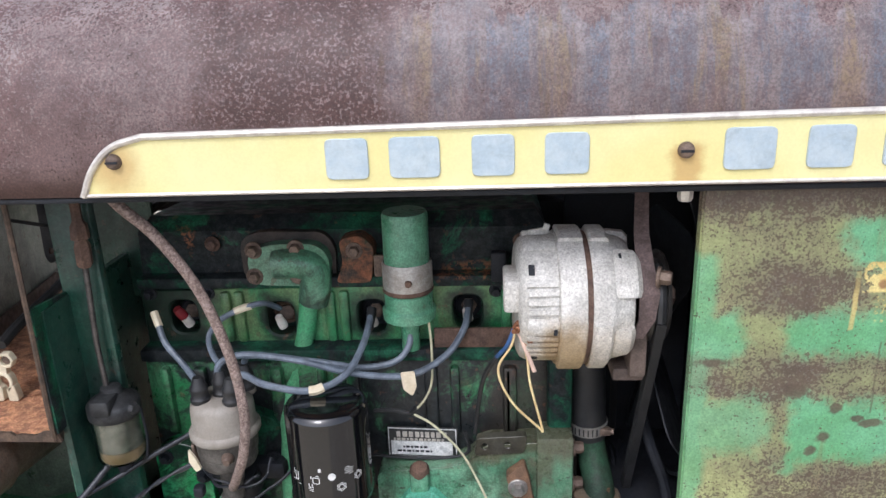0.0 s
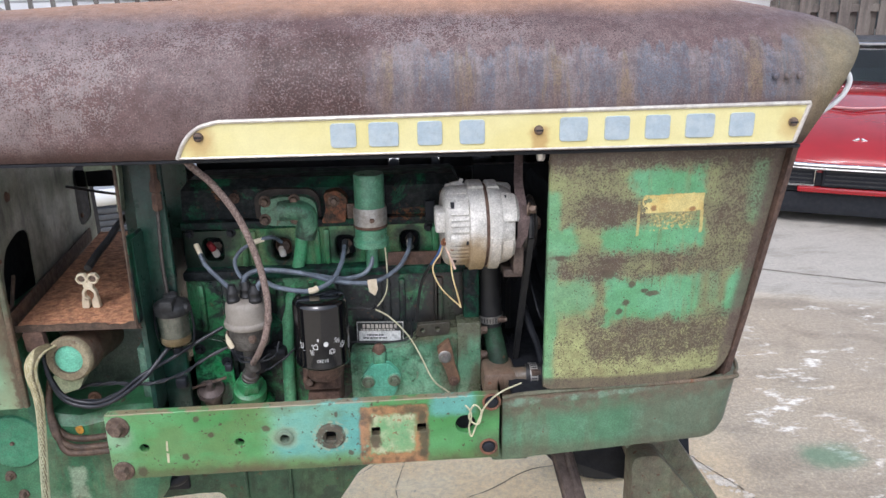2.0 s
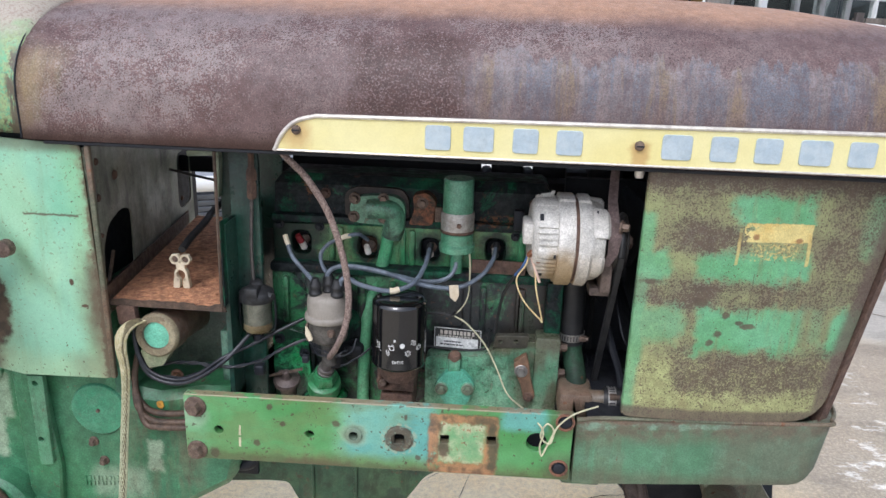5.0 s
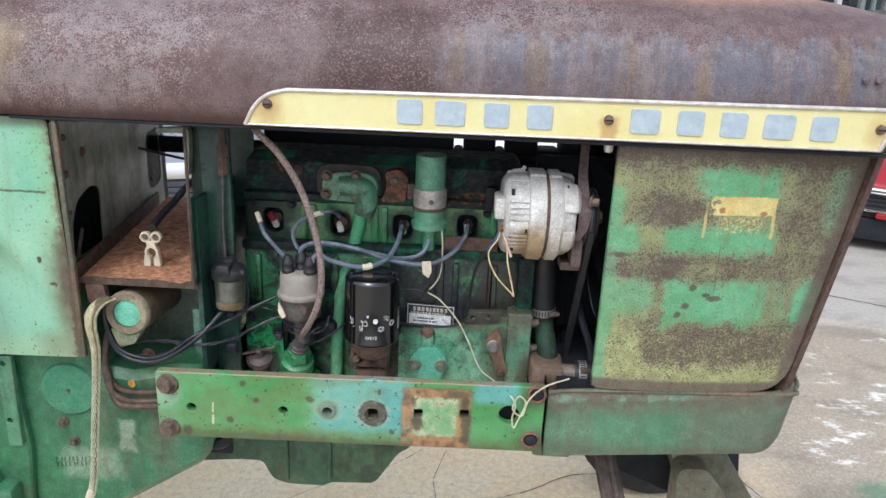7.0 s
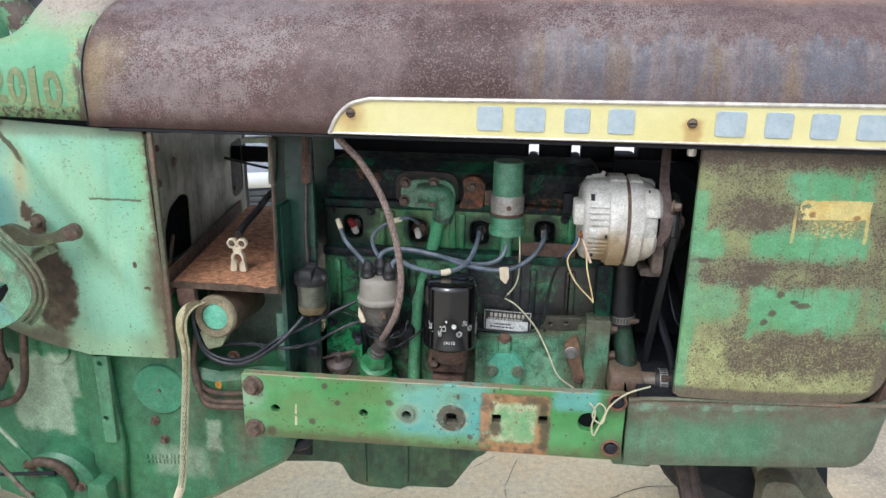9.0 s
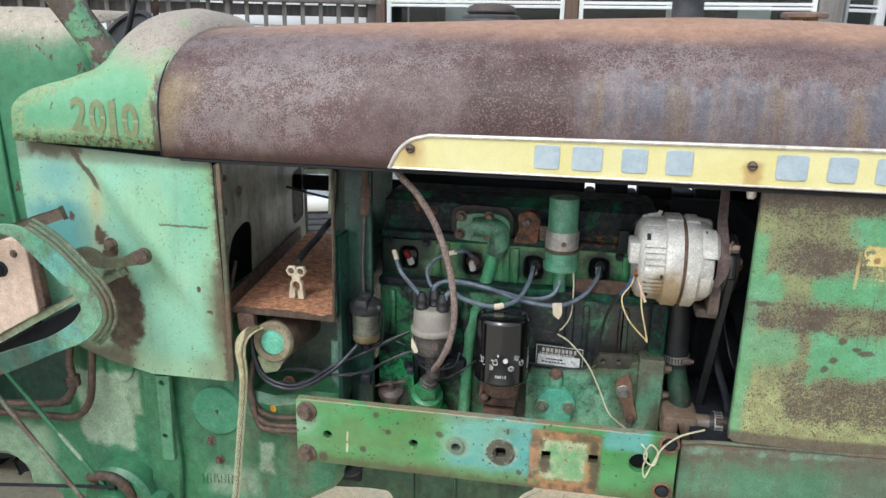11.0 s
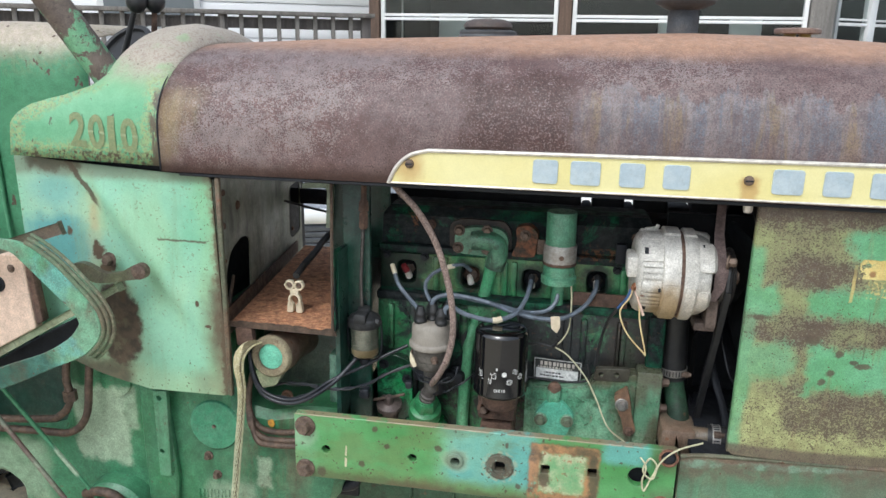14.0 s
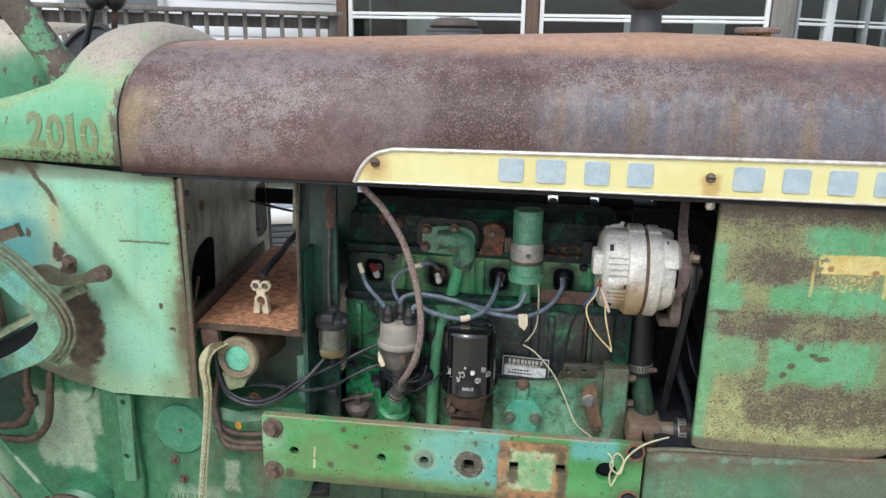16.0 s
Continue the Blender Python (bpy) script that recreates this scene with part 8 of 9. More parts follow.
bolt(housing, (-0.597, 0.790, 0.962), r=0.0085, h=0.012, mat=plain("orange_rusted_nut", (0.30, 0.17, 0.10), (0.16, 0.09, 0.06), 0.6, 0.2, 50, 0.4))
part("wedge_bracket", slab(M(), [(-0.590, 0.918), (-0.548, 0.953), (-0.514, 0.955), (-0.530, 0.918)], 0.782, 0.800, bevel=0.002), plain("tan_dusty_bracket", (0.135, 0.120, 0.080), (0.095, 0.085, 0.058), 0.7, 0, 40, 0.3), housing, "tan dusty bracket")
part("paint_mark", slab(M(), rounded([(-0.626, 0.921), (-0.614, 0.924), (-0.611, 0.912), (-0.617, 0.905), (-0.625, 0.910)], 0.003, 3), 0.7512, 0.7530), plain("mustard_paint_mark", (0.52, 0.27, 0.035), (0.38, 0.18, 0.03), 0.6, 0, 120, 0.4, 0.6, (0.10, 0.08, 0.03)), housing, "mustard paint mark")
part("housing_edge", box(M(), -0.508, -0.480, 0.795, 0.86, 0.90, 1.06, 0.005), worn_paint("chipped_pale_teal_paint", (0.075, 0.190, 0.125), (0.130, 0.260, 0.185), 0.3, 18.0, (0.020, 0.035, 0.025), 0.9, 0.35), housing)
# Added black sheet: stands in for the shade behind the box wall openings
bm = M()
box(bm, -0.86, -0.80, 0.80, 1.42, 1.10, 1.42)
part("inner_sheet", bm, GREASE_SHADE, T)
bm = M()
slab(bm, [(-0.905, 0.985), (-0.870, 0.985), (-0.868, 0.958), (-0.845, 0.958), (-0.832, 0.765), (-0.848, 0.60), (-0.905, 0.60)], 0.738, 0.757, bevel=0.004)
part("housing_rib", bm, TRANS, housing)
bm = M()
slab(bm, rounded([(-0.866, 0.972), (-0.835, 0.974), (-0.840, 0.776), (-0.866, 0.774)], 0.003, 2), 0.728, 0.739, [circle(-0.853, 0.956, 0.006, 12), circle(-0.857, 0.832, 0.006, 12)], bevel=0.002)
part("strip", bm, worn_paint("pale_green_strip_paint", (0.065, 0.215, 0.110), (0.105, 0.255, 0.145), 0.35, 12.0, dirty=0.5), housing, "pale green drilled strip", smooth=False)
part("inspection_cover", lathe(M(), (-0.745, 0.757, 0.895), (0, -1, 0), [(0.056, 0), (0.055, 0.006), (0.053, 0.008), (0.006, 0.009)], 44), worn_paint("smooth_teal_green_paint", (0.034, 0.185, 0.098), (0.045, 0.215, 0.115), 0.1, 8.0, dirty=0.25), housing, "round teal inspection cover")
bolt(housing, (-0.744, 0.748, 0.895), r=0.004, h=0.004, washer=False)
for x, z in ((-0.765, 0.820), (-0.748, 0.777), (-0.885, 0.875), (-0.905, 0.99)):
    bolt(housing, (x, 0.755, z), r=0.0068, h=0.010, mat=BOLT)
bm = M()
rnd = random.Random(8)
for row in range(2):
    for i in range(9):
        x = -0.795 + i * 0.0085
        z = 0.728 - row * 0.013 + i * 0.0006
        box(bm, x, x + rnd.uniform(0.003, 0.006), 0.7515, 0.756, z, z + 0.009, 0.001)
part("cast_marks", bm, TRANS, housing)
part("housing_boss", lathe(M(), (-0.965, 0.757, 0.972), (0, -1, 0), [(0.036, 0), (0.034, 0.008), (0.02, 0.010)], 28), TRANS, housing)
bm = M()
SUMP_PAINT = worn_paint("grimy_olive_green_sump_paint", (0.030, 0.085, 0.045), (0.060, 0.120, 0.055), 0.35, 9.0, (0.018, 0.020, 0.014), 0.9, 0.45, grain=0.02, oily=0.35)
slab(bm, rounded([(-0.545, 0.665), (-0.454, 0.674), (-0.406, 0.674), (-0.384, 0.628), (-0.350, 0.6185), (-0.272, 0.6185), (-0.258, 0.628), (-0.160, 0.633), (-0.110, 0.712), (-0.085, 0.728), (-0.065, 0.80), (-0.545, 0.80)], [0, 0.006, 0.012, 0.014, 0.010, 0.005, 0.006, 0.014, 0.012, 0.010, 0, 0], 4), 0.87, 1.17, bevel=0.008)
sump = part("sump", bm, SUMP_PAINT, T, "grimy dark green oil sump")
part("sump_rib", box(M(), -0.354, -0.348, 0.864, 0.872, 0.63, 0.79, 0.002), SUMP_PAINT, sump)
part("sump_rib", box(M(), -0.262, -0.254, 0.864, 0.872, 0.64, 0.79, 0.002), SUMP_PAINT, sump)
part("flywheel_gap", box(M(), -0.520, -0.470, 0.862, 0.874, 0.690, 0.790, 0.004), GREASE_SHADE, sump)
bm = M()
box(bm, -0.43, -0.09, 0.845, 1.19, 0.79, 0.81, 0.004)
part("sump_flange", bm, ENGINE_SHADED, T)
for x in (-0.40, -0.24, -0.14):
    bolt(T, (x, 0.86, 0.79), (0, 0, -1), 0.009, 0.012, GREASE_SHADE)
bm = M()
tube(bm, [(-0.50, 0.80, 0.76), (-0.475, 0.79, 0.765), (-0.455, 0.79, 0.775), (-0.45, 0.80, 0.80)], 0.012, 10)
part("drain_elbow", bm, GREASE_SHADE, T)

# ---- front axle ----
bm = M()
box(bm, 0.20, 0.62, 0.86, 1.14, 0.76, 0.87, 0.02)
part("axle_pivot", bm, GREASE_SHADE, T)
axle_mat = worn_paint("grimy_green_axle_paint", (0.125, 0.125, 0.085), (0.13, 0.175, 0.11), 0.85, 9.0, (0.115, 0.085, 0.062), 1.0)
BAR_BROWN = plain("dull_brown_bar_steel", (0.125, 0.092, 0.075), (0.080, 0.060, 0.052), 0.7, 0.1, 30, 0.4)
def beam(bm, p0, p1, w, h, bevel=0.006, roll=0.0):
    """A bar of w by h from one point to another."""
    p0, p1 = Vector(p0), Vector(p1)
    m = Matrix.Translation(p0) @ (p1 - p0).to_track_quat("-Z", "Y").to_matrix().to_4x4() @ Matrix.Rotation(radians(roll), 4, "Z")
    return box(bm, -w / 2, w / 2, -h / 2, h / 2, -(p1 - p0).length, 0, bevel, m)


bm = slab(M(), rounded([(0.42, 0.86), (0.527, 0.86), (0.572, 0.775), (0.665, 0.635), (0.80, 0.43), (0.62, 0.43), (0.50, 0.66), (0.455, 0.78)], [0, 0.01, 0.02, 0.03, 0.01, 0.01, 0.02, 0.02], 4), 0.845, 0.945, bevel=0.010)
part("axle_beam", bm, axle_mat, T, "grimy brown-green front axle knee")
bm = slab(M(), rounded([(0.470, 0.43), (0.464, 0.764), (0.520, 0.766), (0.612, 0.650), (0.77, 0.43)], [0.004, 0.022, 0.016, 0.02, 0.004], 5), 0.798, 0.848, bevel=0.007)
part("axle_cap", bm, axle_mat, T, "rounded axle end cap")
part("drag_bar", beam(M(), (0.316, 0.95, 0.80), (0.378, 0.69, 0.53), 0.040, 0.016, 0.003), BAR_BROWN, T, "brown steel steering bar")
part("drag_bar_rib", beam(M(), (0.325, 0.935, 0.795), (0.387, 0.675, 0.525), 0.008, 0.014, 0.002), BAR_BROWN, T)
part("axle_leg", beam(M(), (0.70, 0.84, 0.47), (0.70, 0.42, 0.33), 0.08, 0.08, 0.015), axle_mat, T)
bm = M()
slab(bm, [(0.24, 0.83), (0.60, 0.86), (0.62, 0.56), (0.515, 0.592), (0.376, 0.652), (0.33, 0.70), (0.24, 0.755)], 0.95, 1.10)
part("axle_bracket", bm, GREASE_SHADE, T)
bm = M()
box(bm, 0.16, 0.235, 0.74, 0.78, 0.812, 0.842, 0.006)
lathe(bm, (0.21, 0.742, 0.827), (0, -1, 0), [(0.010, 0), (0.009, 0.004)], 12)
part("support_foot", bm, CAST, T)


def wheel(name, centre, r, w, rim_r, parent, lugs=0, rim_mat=None):
    cx, cy, cz = centre
    bm = lathe(M(), (cx, cy - w / 2, cz), (0, 1, 0), [(rim_r, 0.01), (rim_r + 0.02, 0), (r * 0.95, 0.0), (r, w * 0.18), (r, w * 0.82), (r * 0.95, w), (rim_r + 0.02, w), (rim_r, w - 0.01)], 40)
    tyre = part(name, bm, TYRE, parent, "black ribbed tyre")
    part("rim", lathe(M(), (cx, cy - w * 0.3, cz), (0, 1, 0), [(0.05, -0.02), (0.06, 0), (rim_r * 0.9, 0.02), (rim_r, -0.01), (rim_r + 0.005, 0.0), (rim_r, w * 0.5)], 32), rim_mat or CREAM, tyre)
    if lugs:
        for i in range(lugs):
            a = 2 * math.pi * i / lugs
            m = Matrix.Translation((cx, cy + (w * 0.2 if i % 2 else -w * 0.2), cz)) @ Matrix.Rotation(a, 4, "Y")
            part("lug", box(M(), -0.035, 0.035, -w * 0.27, w * 0.27, r * 0.98, r * 1.06, 0.01, m), TYRE, tyre)


wheel("front_wheel", (0.71, 0.30, 0.28), 0.28, 0.13, 0.17, T)
wheel("front_wheel", (0.71, 1.80, 0.28), 0.28, 0.13, 0.17, T)
part("far_axle", beam(M(), (0.66, 1.05, 0.62), (0.70, 1.76, 0.30), 0.07, 0.08, 0.012), GREASE_SHADE, T)
wheel("rear_wheel", (-2.25, 1.72, 0.66), 0.62, 0.32, 0.36, T, 36)
wheel("rear_wheel", (-2.25, 0.22, 0.66), 0.62, 0.32, 0.36, T, 36)
bm = M()
box(bm, -2.45, -1.42, 0.78, 1.22, 0.70, 1.05, 0.04)
rod(bm, (-2.25, 0.30, 0.66), (-2.25, 1.64, 0.66), 0.09)
part("rear_axle_housing", bm, TRANS, T)

# ---- far fender, steering column, levers ----
def fender_material():
    k = Mat("weathered_green_fender")
    c = k.mix(k.step(k.noise(4, 5), 0.35, 0.65), (0.060, 0.22, 0.105), (0.085, 0.265, 0.14))
    zz = k.math("ADD", k.z, k.math("MULTIPLY", k.math("SUBTRACT", k.noise(8, 5), 0.5), 0.10))
    c = k.mix(k.mul(k.step(zz, 1.59, 1.68), 0.95), c, (0.46, 0.38, 0.31))
    c = k.mix(k.mul(k.step(zz, 1.55, 1.61), k.step(k.noise(70, 4), 0.42, 0.58), 0.3), c, (0.21, 0.22, 0.11))
    r = k.step(k.noise(30, 3, 0.55), 0.665, 0.69)
    c = k.mix(r, c, (0.10, 0.065, 0.045))
    return k.done(c, 0.5, 0.0, k.noise(60, 4), 0.2, 0.002)


fender_mat = fender_material()
prof = [(1.30, 0.95), (1.285, 1.20), (1.28, 1.55), (1.285, 1.63), (1.305, 1.675), (1.345, 1.703), (1.40, 1.712), (1.62, 1.712), (1.70, 1.69)]
bm = loft(M(), [[(x, y, z - d) for y, z in prof] for x, d in ((-2.6, 0.30), (-2.45, 0.12), (-2.25, 0.03), (-2.0, 0.0), (-1.6, 0.0), (-1.40, 0.006), (-1.345, 0.03))], closed=False)
fender = thick(part("fender", bm, fender_mat, T, "weathered green rear fender with rusted top"), 0.004)
part("fender_seam", tube(M(), [(-1.655, 1.278, 1.50), (-1.65, 1.277, 1.2), (-1.64, 1.28, 1.0)], 0.006, 8), fender_mat, fender)
def peeled_material():
    k = Mat("peeled_green_column_paint")
    c = k.mix(k.step(k.noise(20, 4), 0.4, 0.6), (0.150, 0.115, 0.092), (0.105, 0.078, 0.064))
    left = k.step(k.noise(13, 6, 0.72, dist=0.4), 0.495, 0.52)
    rim = k.step(k.noise(13, 6, 0.72, dist=0.4), 0.47, 0.54)
    c = k.mix(k.mul(rim, 0.5), c, (0.24, 0.27, 0.15))
    c = k.mix(left, c, k.mix(k.noise(30, 3), (0.115, 0.32, 0.165), (0.20, 0.38, 0.22)))
    c = k.mix(k.mul(k.step(k.noise(90, 3, 0.6), 0.62, 0.66), 0.8), c, (0.07, 0.05, 0.04))
    return k.done(c, 0.6, 0.0, k.math("ADD", left, k.math("MULTIPLY", k.noise(120, 4), 0.4)), 0.4, 0.0015)


column_mat = peeled_material()
part("steering_column", rod(M(), (-1.04, 0.96, 1.57), (-1.225, 0.92, 1.85), 0.033, 0.033, 20), column_mat, T, "peeled green steering column")
bm = M()
ring = [Vector((-1.23, 0.92, 1.86)) + Matrix.Rotation(radians(-33), 3, "Y") @ Vector((0.21 * math.cos(2 * math.pi * i / 40), 0.21 * math.sin(2 * math.pi * i / 40), 0)) for i in range(41)]
tube(bm, ring, 0.011, 10, 1, curved=False)
for k in range(3):
    a = 2 * math.pi * k / 3 + 0.4
    rod(bm, (-1.23, 0.92, 1.86), Vector((-1.23, 0.92, 1.86)) + Matrix.Rotation(radians(-33), 3, "Y") @ Vector((0.21 * math.cos(a), 0.21 * math.sin(a), 0)), 0.007, seg=8)
part("steering_wheel", bm, PLASTIC_BLACK, T, "black steering wheel")
for top, foot, mat in (((-1.030, 1.05, 1.748), (-1.085, 1.06, 1.62), PLASTIC_BLACK), ((-1.004, 1.08, 1.750), (-1.025, 1.09, 1.62), RUSTY)):
    lever = part("control_lever", rod(M(), foot, top, 0.0075, 0.006, 10), mat, T, "control lever with a black ball knob")
    part("knob", lathe(M(), Vector(top) - Vector((0, 0, 0.02)), (0, 0, 1), [(0.008, -0.004), (0.015, 0.002), (0.0215, 0.010), (0.0235, 0.020), (0.0215, 0.031), (0.015, 0.039), (0.008, 0.0425), (0.002, 0.0435)], 24), PLASTIC_BLACK, lever)
GAUGE, GAUGE_AXIS = Vector((-1.098, 1.10, 1.636)), Vector((-0.20, -0.74, 0.64)).normalized()
gauge = part("gauge_housing", lathe(M(), GAUGE, GAUGE_AXIS, [(0.060, -0.05), (0.070, -0.03), (0.0755, -0.004), (0.0755, 0.010), (0.072, 0.014), (0.064, 0.012), (0.062, 0.004)], 40), PLASTIC_BLACK, T, "round black gauge with a thick rim")
part("gauge_face", lathe(M(), GAUGE, GAUGE_AXIS, [(0.0625, 0.003), (0.050, 0.0035), (0.005, 0.0035)], 32), plain("dusty_grey_gauge_face", (0.27, 0.29, 0.30), (0.19, 0.20, 0.21), 0.25, 0, 40, 0.1), gauge, "dusty grey gauge face")
bm = M()
box(bm, -1.00, -0.77, 0.735, 1.27, 1.44, 1.53, 0.01)
part("dash_floor", bm, GREASE_SHADE, T)
bm = M()
box(bm, -1.30, -1.12, 0.80, 1.25, 1.0, 1.10, 0.01)
part("platform", bm, GREASE_SHADE, T)

# ---- pedal loop, step board, lever and rods on the near side ----
def teal_and_shade(k, c):
    c = k.mix(k.mul(k.step(k.noise(9, 4), 0.54, 0.64), 0.55), c, (0.12, 0.34, 0.33))
    # Lower arm darkened: shade near the step board put into its paint
    old = k.mul(k.box(-1.4, -0.965, 0.98, 1.115, 0.03, 0.05, 10), 0.85)
    c = k.mix(old, c, k.mix(k.step(k.noise(14, 4), 0.40, 0.60), (0.014, 0.062, 0.048), (0.050, 0.150, 0.120)))
    return k.mix(k.mul(old, k.step(k.noise(40, 5, 0.7), 0.55, 0.60)), c, (0.11, 0.06, 0.045))


loop_mat = worn_paint("chipped_green_pedal_paint", (0.085, 0.275, 0.150), (0.155, 0.335, 0.210), 0.62, 16.0, (0.10, 0.075, 0.05), 0.8, fine=130.0, extra=teal_and_shade)
# centre line of the face and its half width, wider round the bend
loop_pts = [(-1.20, 0.596, 1.292), (-1.08, 0.595, 1.3045), (-1.035, 0.594, 1.304), (-1.006, 0.594, 1.291), (-0.968, 0.593, 1.263), (-0.935, 0.592, 1.233), (-0.899, 0.592, 1.195), (-0.8875, 0.592, 1.165), (-0.898, 0.592, 1.142), (-0.924, 0.592, 1.117), (-0.986, 0.593, 1.084), (-1.07, 0.594, 1.047), (-1.20, 0.596, 0.995)]
loop_half = [0.010, 0.0085, 0.011, 0.017, 0.0215, 0.0215, 0.021, 0.0225, 0.0225, 0.0205, 0.0165, 0.020, 0.021]
half = [v.x for v in spline([Vector((w, 0, i)) for i, w in enumerate(loop_half)], 8)]
pts = spline(loop_pts, 8)
bm, rows, sides = M(), [], []
for i, q in enumerate(pts):
    d = (pts[min(i + 1, len(pts) - 1)] - pts[max(i - 1, 0)]).normalized()
    n = Vector((-d.z, 0, d.x))
    sides.append(n)
    rows.append([q + n * (u * half[i]) + Vector((0, y, 0)) for u, y in ((-1, 0.001), (-1, 0.006), (1, 0.006), (1, 0.001), (0.93, -0.001), (-0.93, -0.001))])
loft(bm, rows)
pedal = part("pedal_loop", bm, loop_mat, T, "chipped green curved foot guard")
for off, dy, r in ((0.003, 0.004, 0.0042), (0.0105, 0.008, 0.0040), (0.0175, 0.013, 0.0036)):
    edge_line = [q + n * (half[i] + off) + Vector((0, dy, 0)) for i, (q, n) in enumerate(zip(pts, sides))][22:-26]
    part("loop_rim", tube(M(), edge_line, r, 8, 1, curved=False), LOOP_RIM, pedal, "olive-brown rim")
bm = M()
slab(bm, [(-1.45, 1.262), (-1.078, 1.262), (-1.069, 1.113), (-1.45, 0.900)], 0.668, 0.69, bevel=0.002)
board = part("step_board", bm, PLANK, T, "pale pinkish step board", smooth=False)
part("board_end", slab(M(), [(-1.0775, 1.240), (-1.062, 1.232), (-1.052, 1.128), (-1.0685, 1.118)], 0.672, 0.690, bevel=0.002), RUSTY, board, "dark brown weathered board end")
bolt(board, (-1.140, 0.668, 1.200), r=0.011, h=0.009, mat=GREASE_SHADE)
rod(bm := M(), (-1.140, 0.662, 1.200), (-1.136, 0.650, 1.196), 0.0055, seg=10)
part("bolt_shank", bm, BOLT, board)
bolt(board, (-1.105, 0.668, 1.234), r=0.0055, h=0.004, mat=BOLT)
edge_paint = worn_paint("olive_cream_edge_paint", (0.16, 0.20, 0.115), (0.27, 0.30, 0.19), 0.6, 18.0, (0.06, 0.045, 0.03), 0.8, fine=130.0)
part("step_edge", beam(M(), (-1.46, 0.655, 0.880), (-0.872, 0.668, 1.217), 0.016, 0.014, 0.003), edge_paint, T, "olive flat bar under the step board")
# Bracket colour carries the shade of the recess below the step board
part("step_bracket", slab(M(), [(-1.45, 0.868), (-1.10, 1.076), (-0.985, 1.138), (-0.970, 1.128), (-0.985, 1.085), (-1.05, 1.055), (-1.45, 0.86)], 0.690, 0.712, bevel=0.003), GREASE_SHADE, T, "step bracket blackened for the shade under the board")
bm = M()
slab(bm, rounded([(-0.978, 1.250), (-0.951, 1.258), (-0.929, 1.252), (-0.908, 1.238), (-0.869, 1.243), (-0.836, 1.263), (-0.818, 1.259), (-0.816, 1.238), (-0.832, 1.233), (-0.871, 1.226), (-0.918, 1.217), (-0.943, 1.225), (-0.962, 1.238)], [0.006, 0.010, 0.012, 0.012, 0.012, 0.010, 0.010, 0.010, 0.010, 0.012, 0.014, 0.010, 0.008], 3), 0.668, 0.682, bevel=0.003)
lever = part("lever_arm", bm, worn_paint("olive_rust_lever_paint", (0.090, 0.080, 0.055), (0.115, 0.125, 0.065), 0.6, 16.0), T, "rusty olive lever arm")
part("lever_pin", lathe(M(), (-0.829, 0.669, 1.248), (0, -1, 0), [(0.0155, -0.012), (0.0145, 0.004), (0.010, 0.006)], 18), BOLT, lever)
bolt(lever, (-0.911, 0.700, 1.258), r=0.0095, h=0.012, mat=BOLT)
bm = M()
beam(bm, (-1.20, 0.62, 1.248), (-0.944, 0.622, 1.337), 0.008, 0.022, 0.002)
part("upper_flat_bar", bm, worn_paint("brown_green_bar_paint", (0.115, 0.085, 0.062), (0.13, 0.14, 0.09), 0.6, 16.0), T)
peeled_rod = worn_paint("peeling_rusty_rod_paint", (0.13, 0.085, 0.068), (0.20, 0.25, 0.17), 0.5, 30.0, (0.05, 0.035, 0.028), 0.5)
for p0, p1, r in (((-1.165, 0.665, 0.975), (-0.98, 0.70, 0.69), 0.0045), ((-1.22, 0.65, 0.98), (-0.99, 0.66, 0.66), 0.0050)):
    part("link_rod", rod(M(), p0, p1, r, seg=10), TRANS if r < 0.0048 else peeled_rod, T)
wire("hydraulic_line", [(-1.058, 0.73, 1.03), (-1.062, 0.725, 0.98), (-1.056, 0.722, 0.932), (-1.081, 0.72, 0.896), (-1.135, 0.72, 0.879), (-1.40, 0.72, 0.853)], 0.0080, LINE_BROWN, "brown rusted hydraulic line", 10)
wire("hydraulic_line", [(-1.005, 0.73, 1.03), (-1.009, 0.725, 0.98), (-1.022, 0.722, 0.900), (-1.062, 0.72, 0.857), (-1.139, 0.72, 0.850), (-1.40, 0.72, 0.838)], 0.0080, LINE_BROWN, "brown rusted hydraulic line", 10)
part("line_union", lathe(M(), (-1.056, 0.724, 0.93), (-0.05, 0, 1), [(0.014, 0), (0.014, 0.022)], 6), LINE_BROWN, T)
bm = M()
lathe(bm, (-0.975, 0.76, 0.665), (0, -1, 0), [(0.086, 0), (0.084, 0.045), (0.074, 0.056), (0.040, 0.060), (0.036, 0.078), (0.014, 0.080)], 36)
brake = part("brake_housing", bm, TRANS, T, "grimy green brake housing")
for i in range(6):
    a = radians(15 + 60 * i)
    bolt(brake, (-0.975 + 0.060 * math.cos(a), 0.703, 0.665 + 0.060 * math.sin(a)), r=0.0075, h=0.010, mat=BOLT)
bm = M()
tube(bm, [(-1.03, 0.70, 0.725), (-0.99, 0.69, 0.742), (-0.955, 0.69, 0.738), (-0.935, 0.695, 0.712), (-0.93, 0.70, 0.68)], 0.010, 10)
part("brake_pipe", bm, LINE_BROWN, brake)
bm = M()
beam(bm, (-1.50, 0.69, 0.648), (-0.96, 0.69, 0.718), 0.007, 0.007, 0.002)
part("brake_arm", bm, GREASE_SHADE, brake)
part("brake_lug", box(M(), -0.91, -0.86, 0.70, 0.77, 0.60, 0.69, 0.012), TRANS, brake)

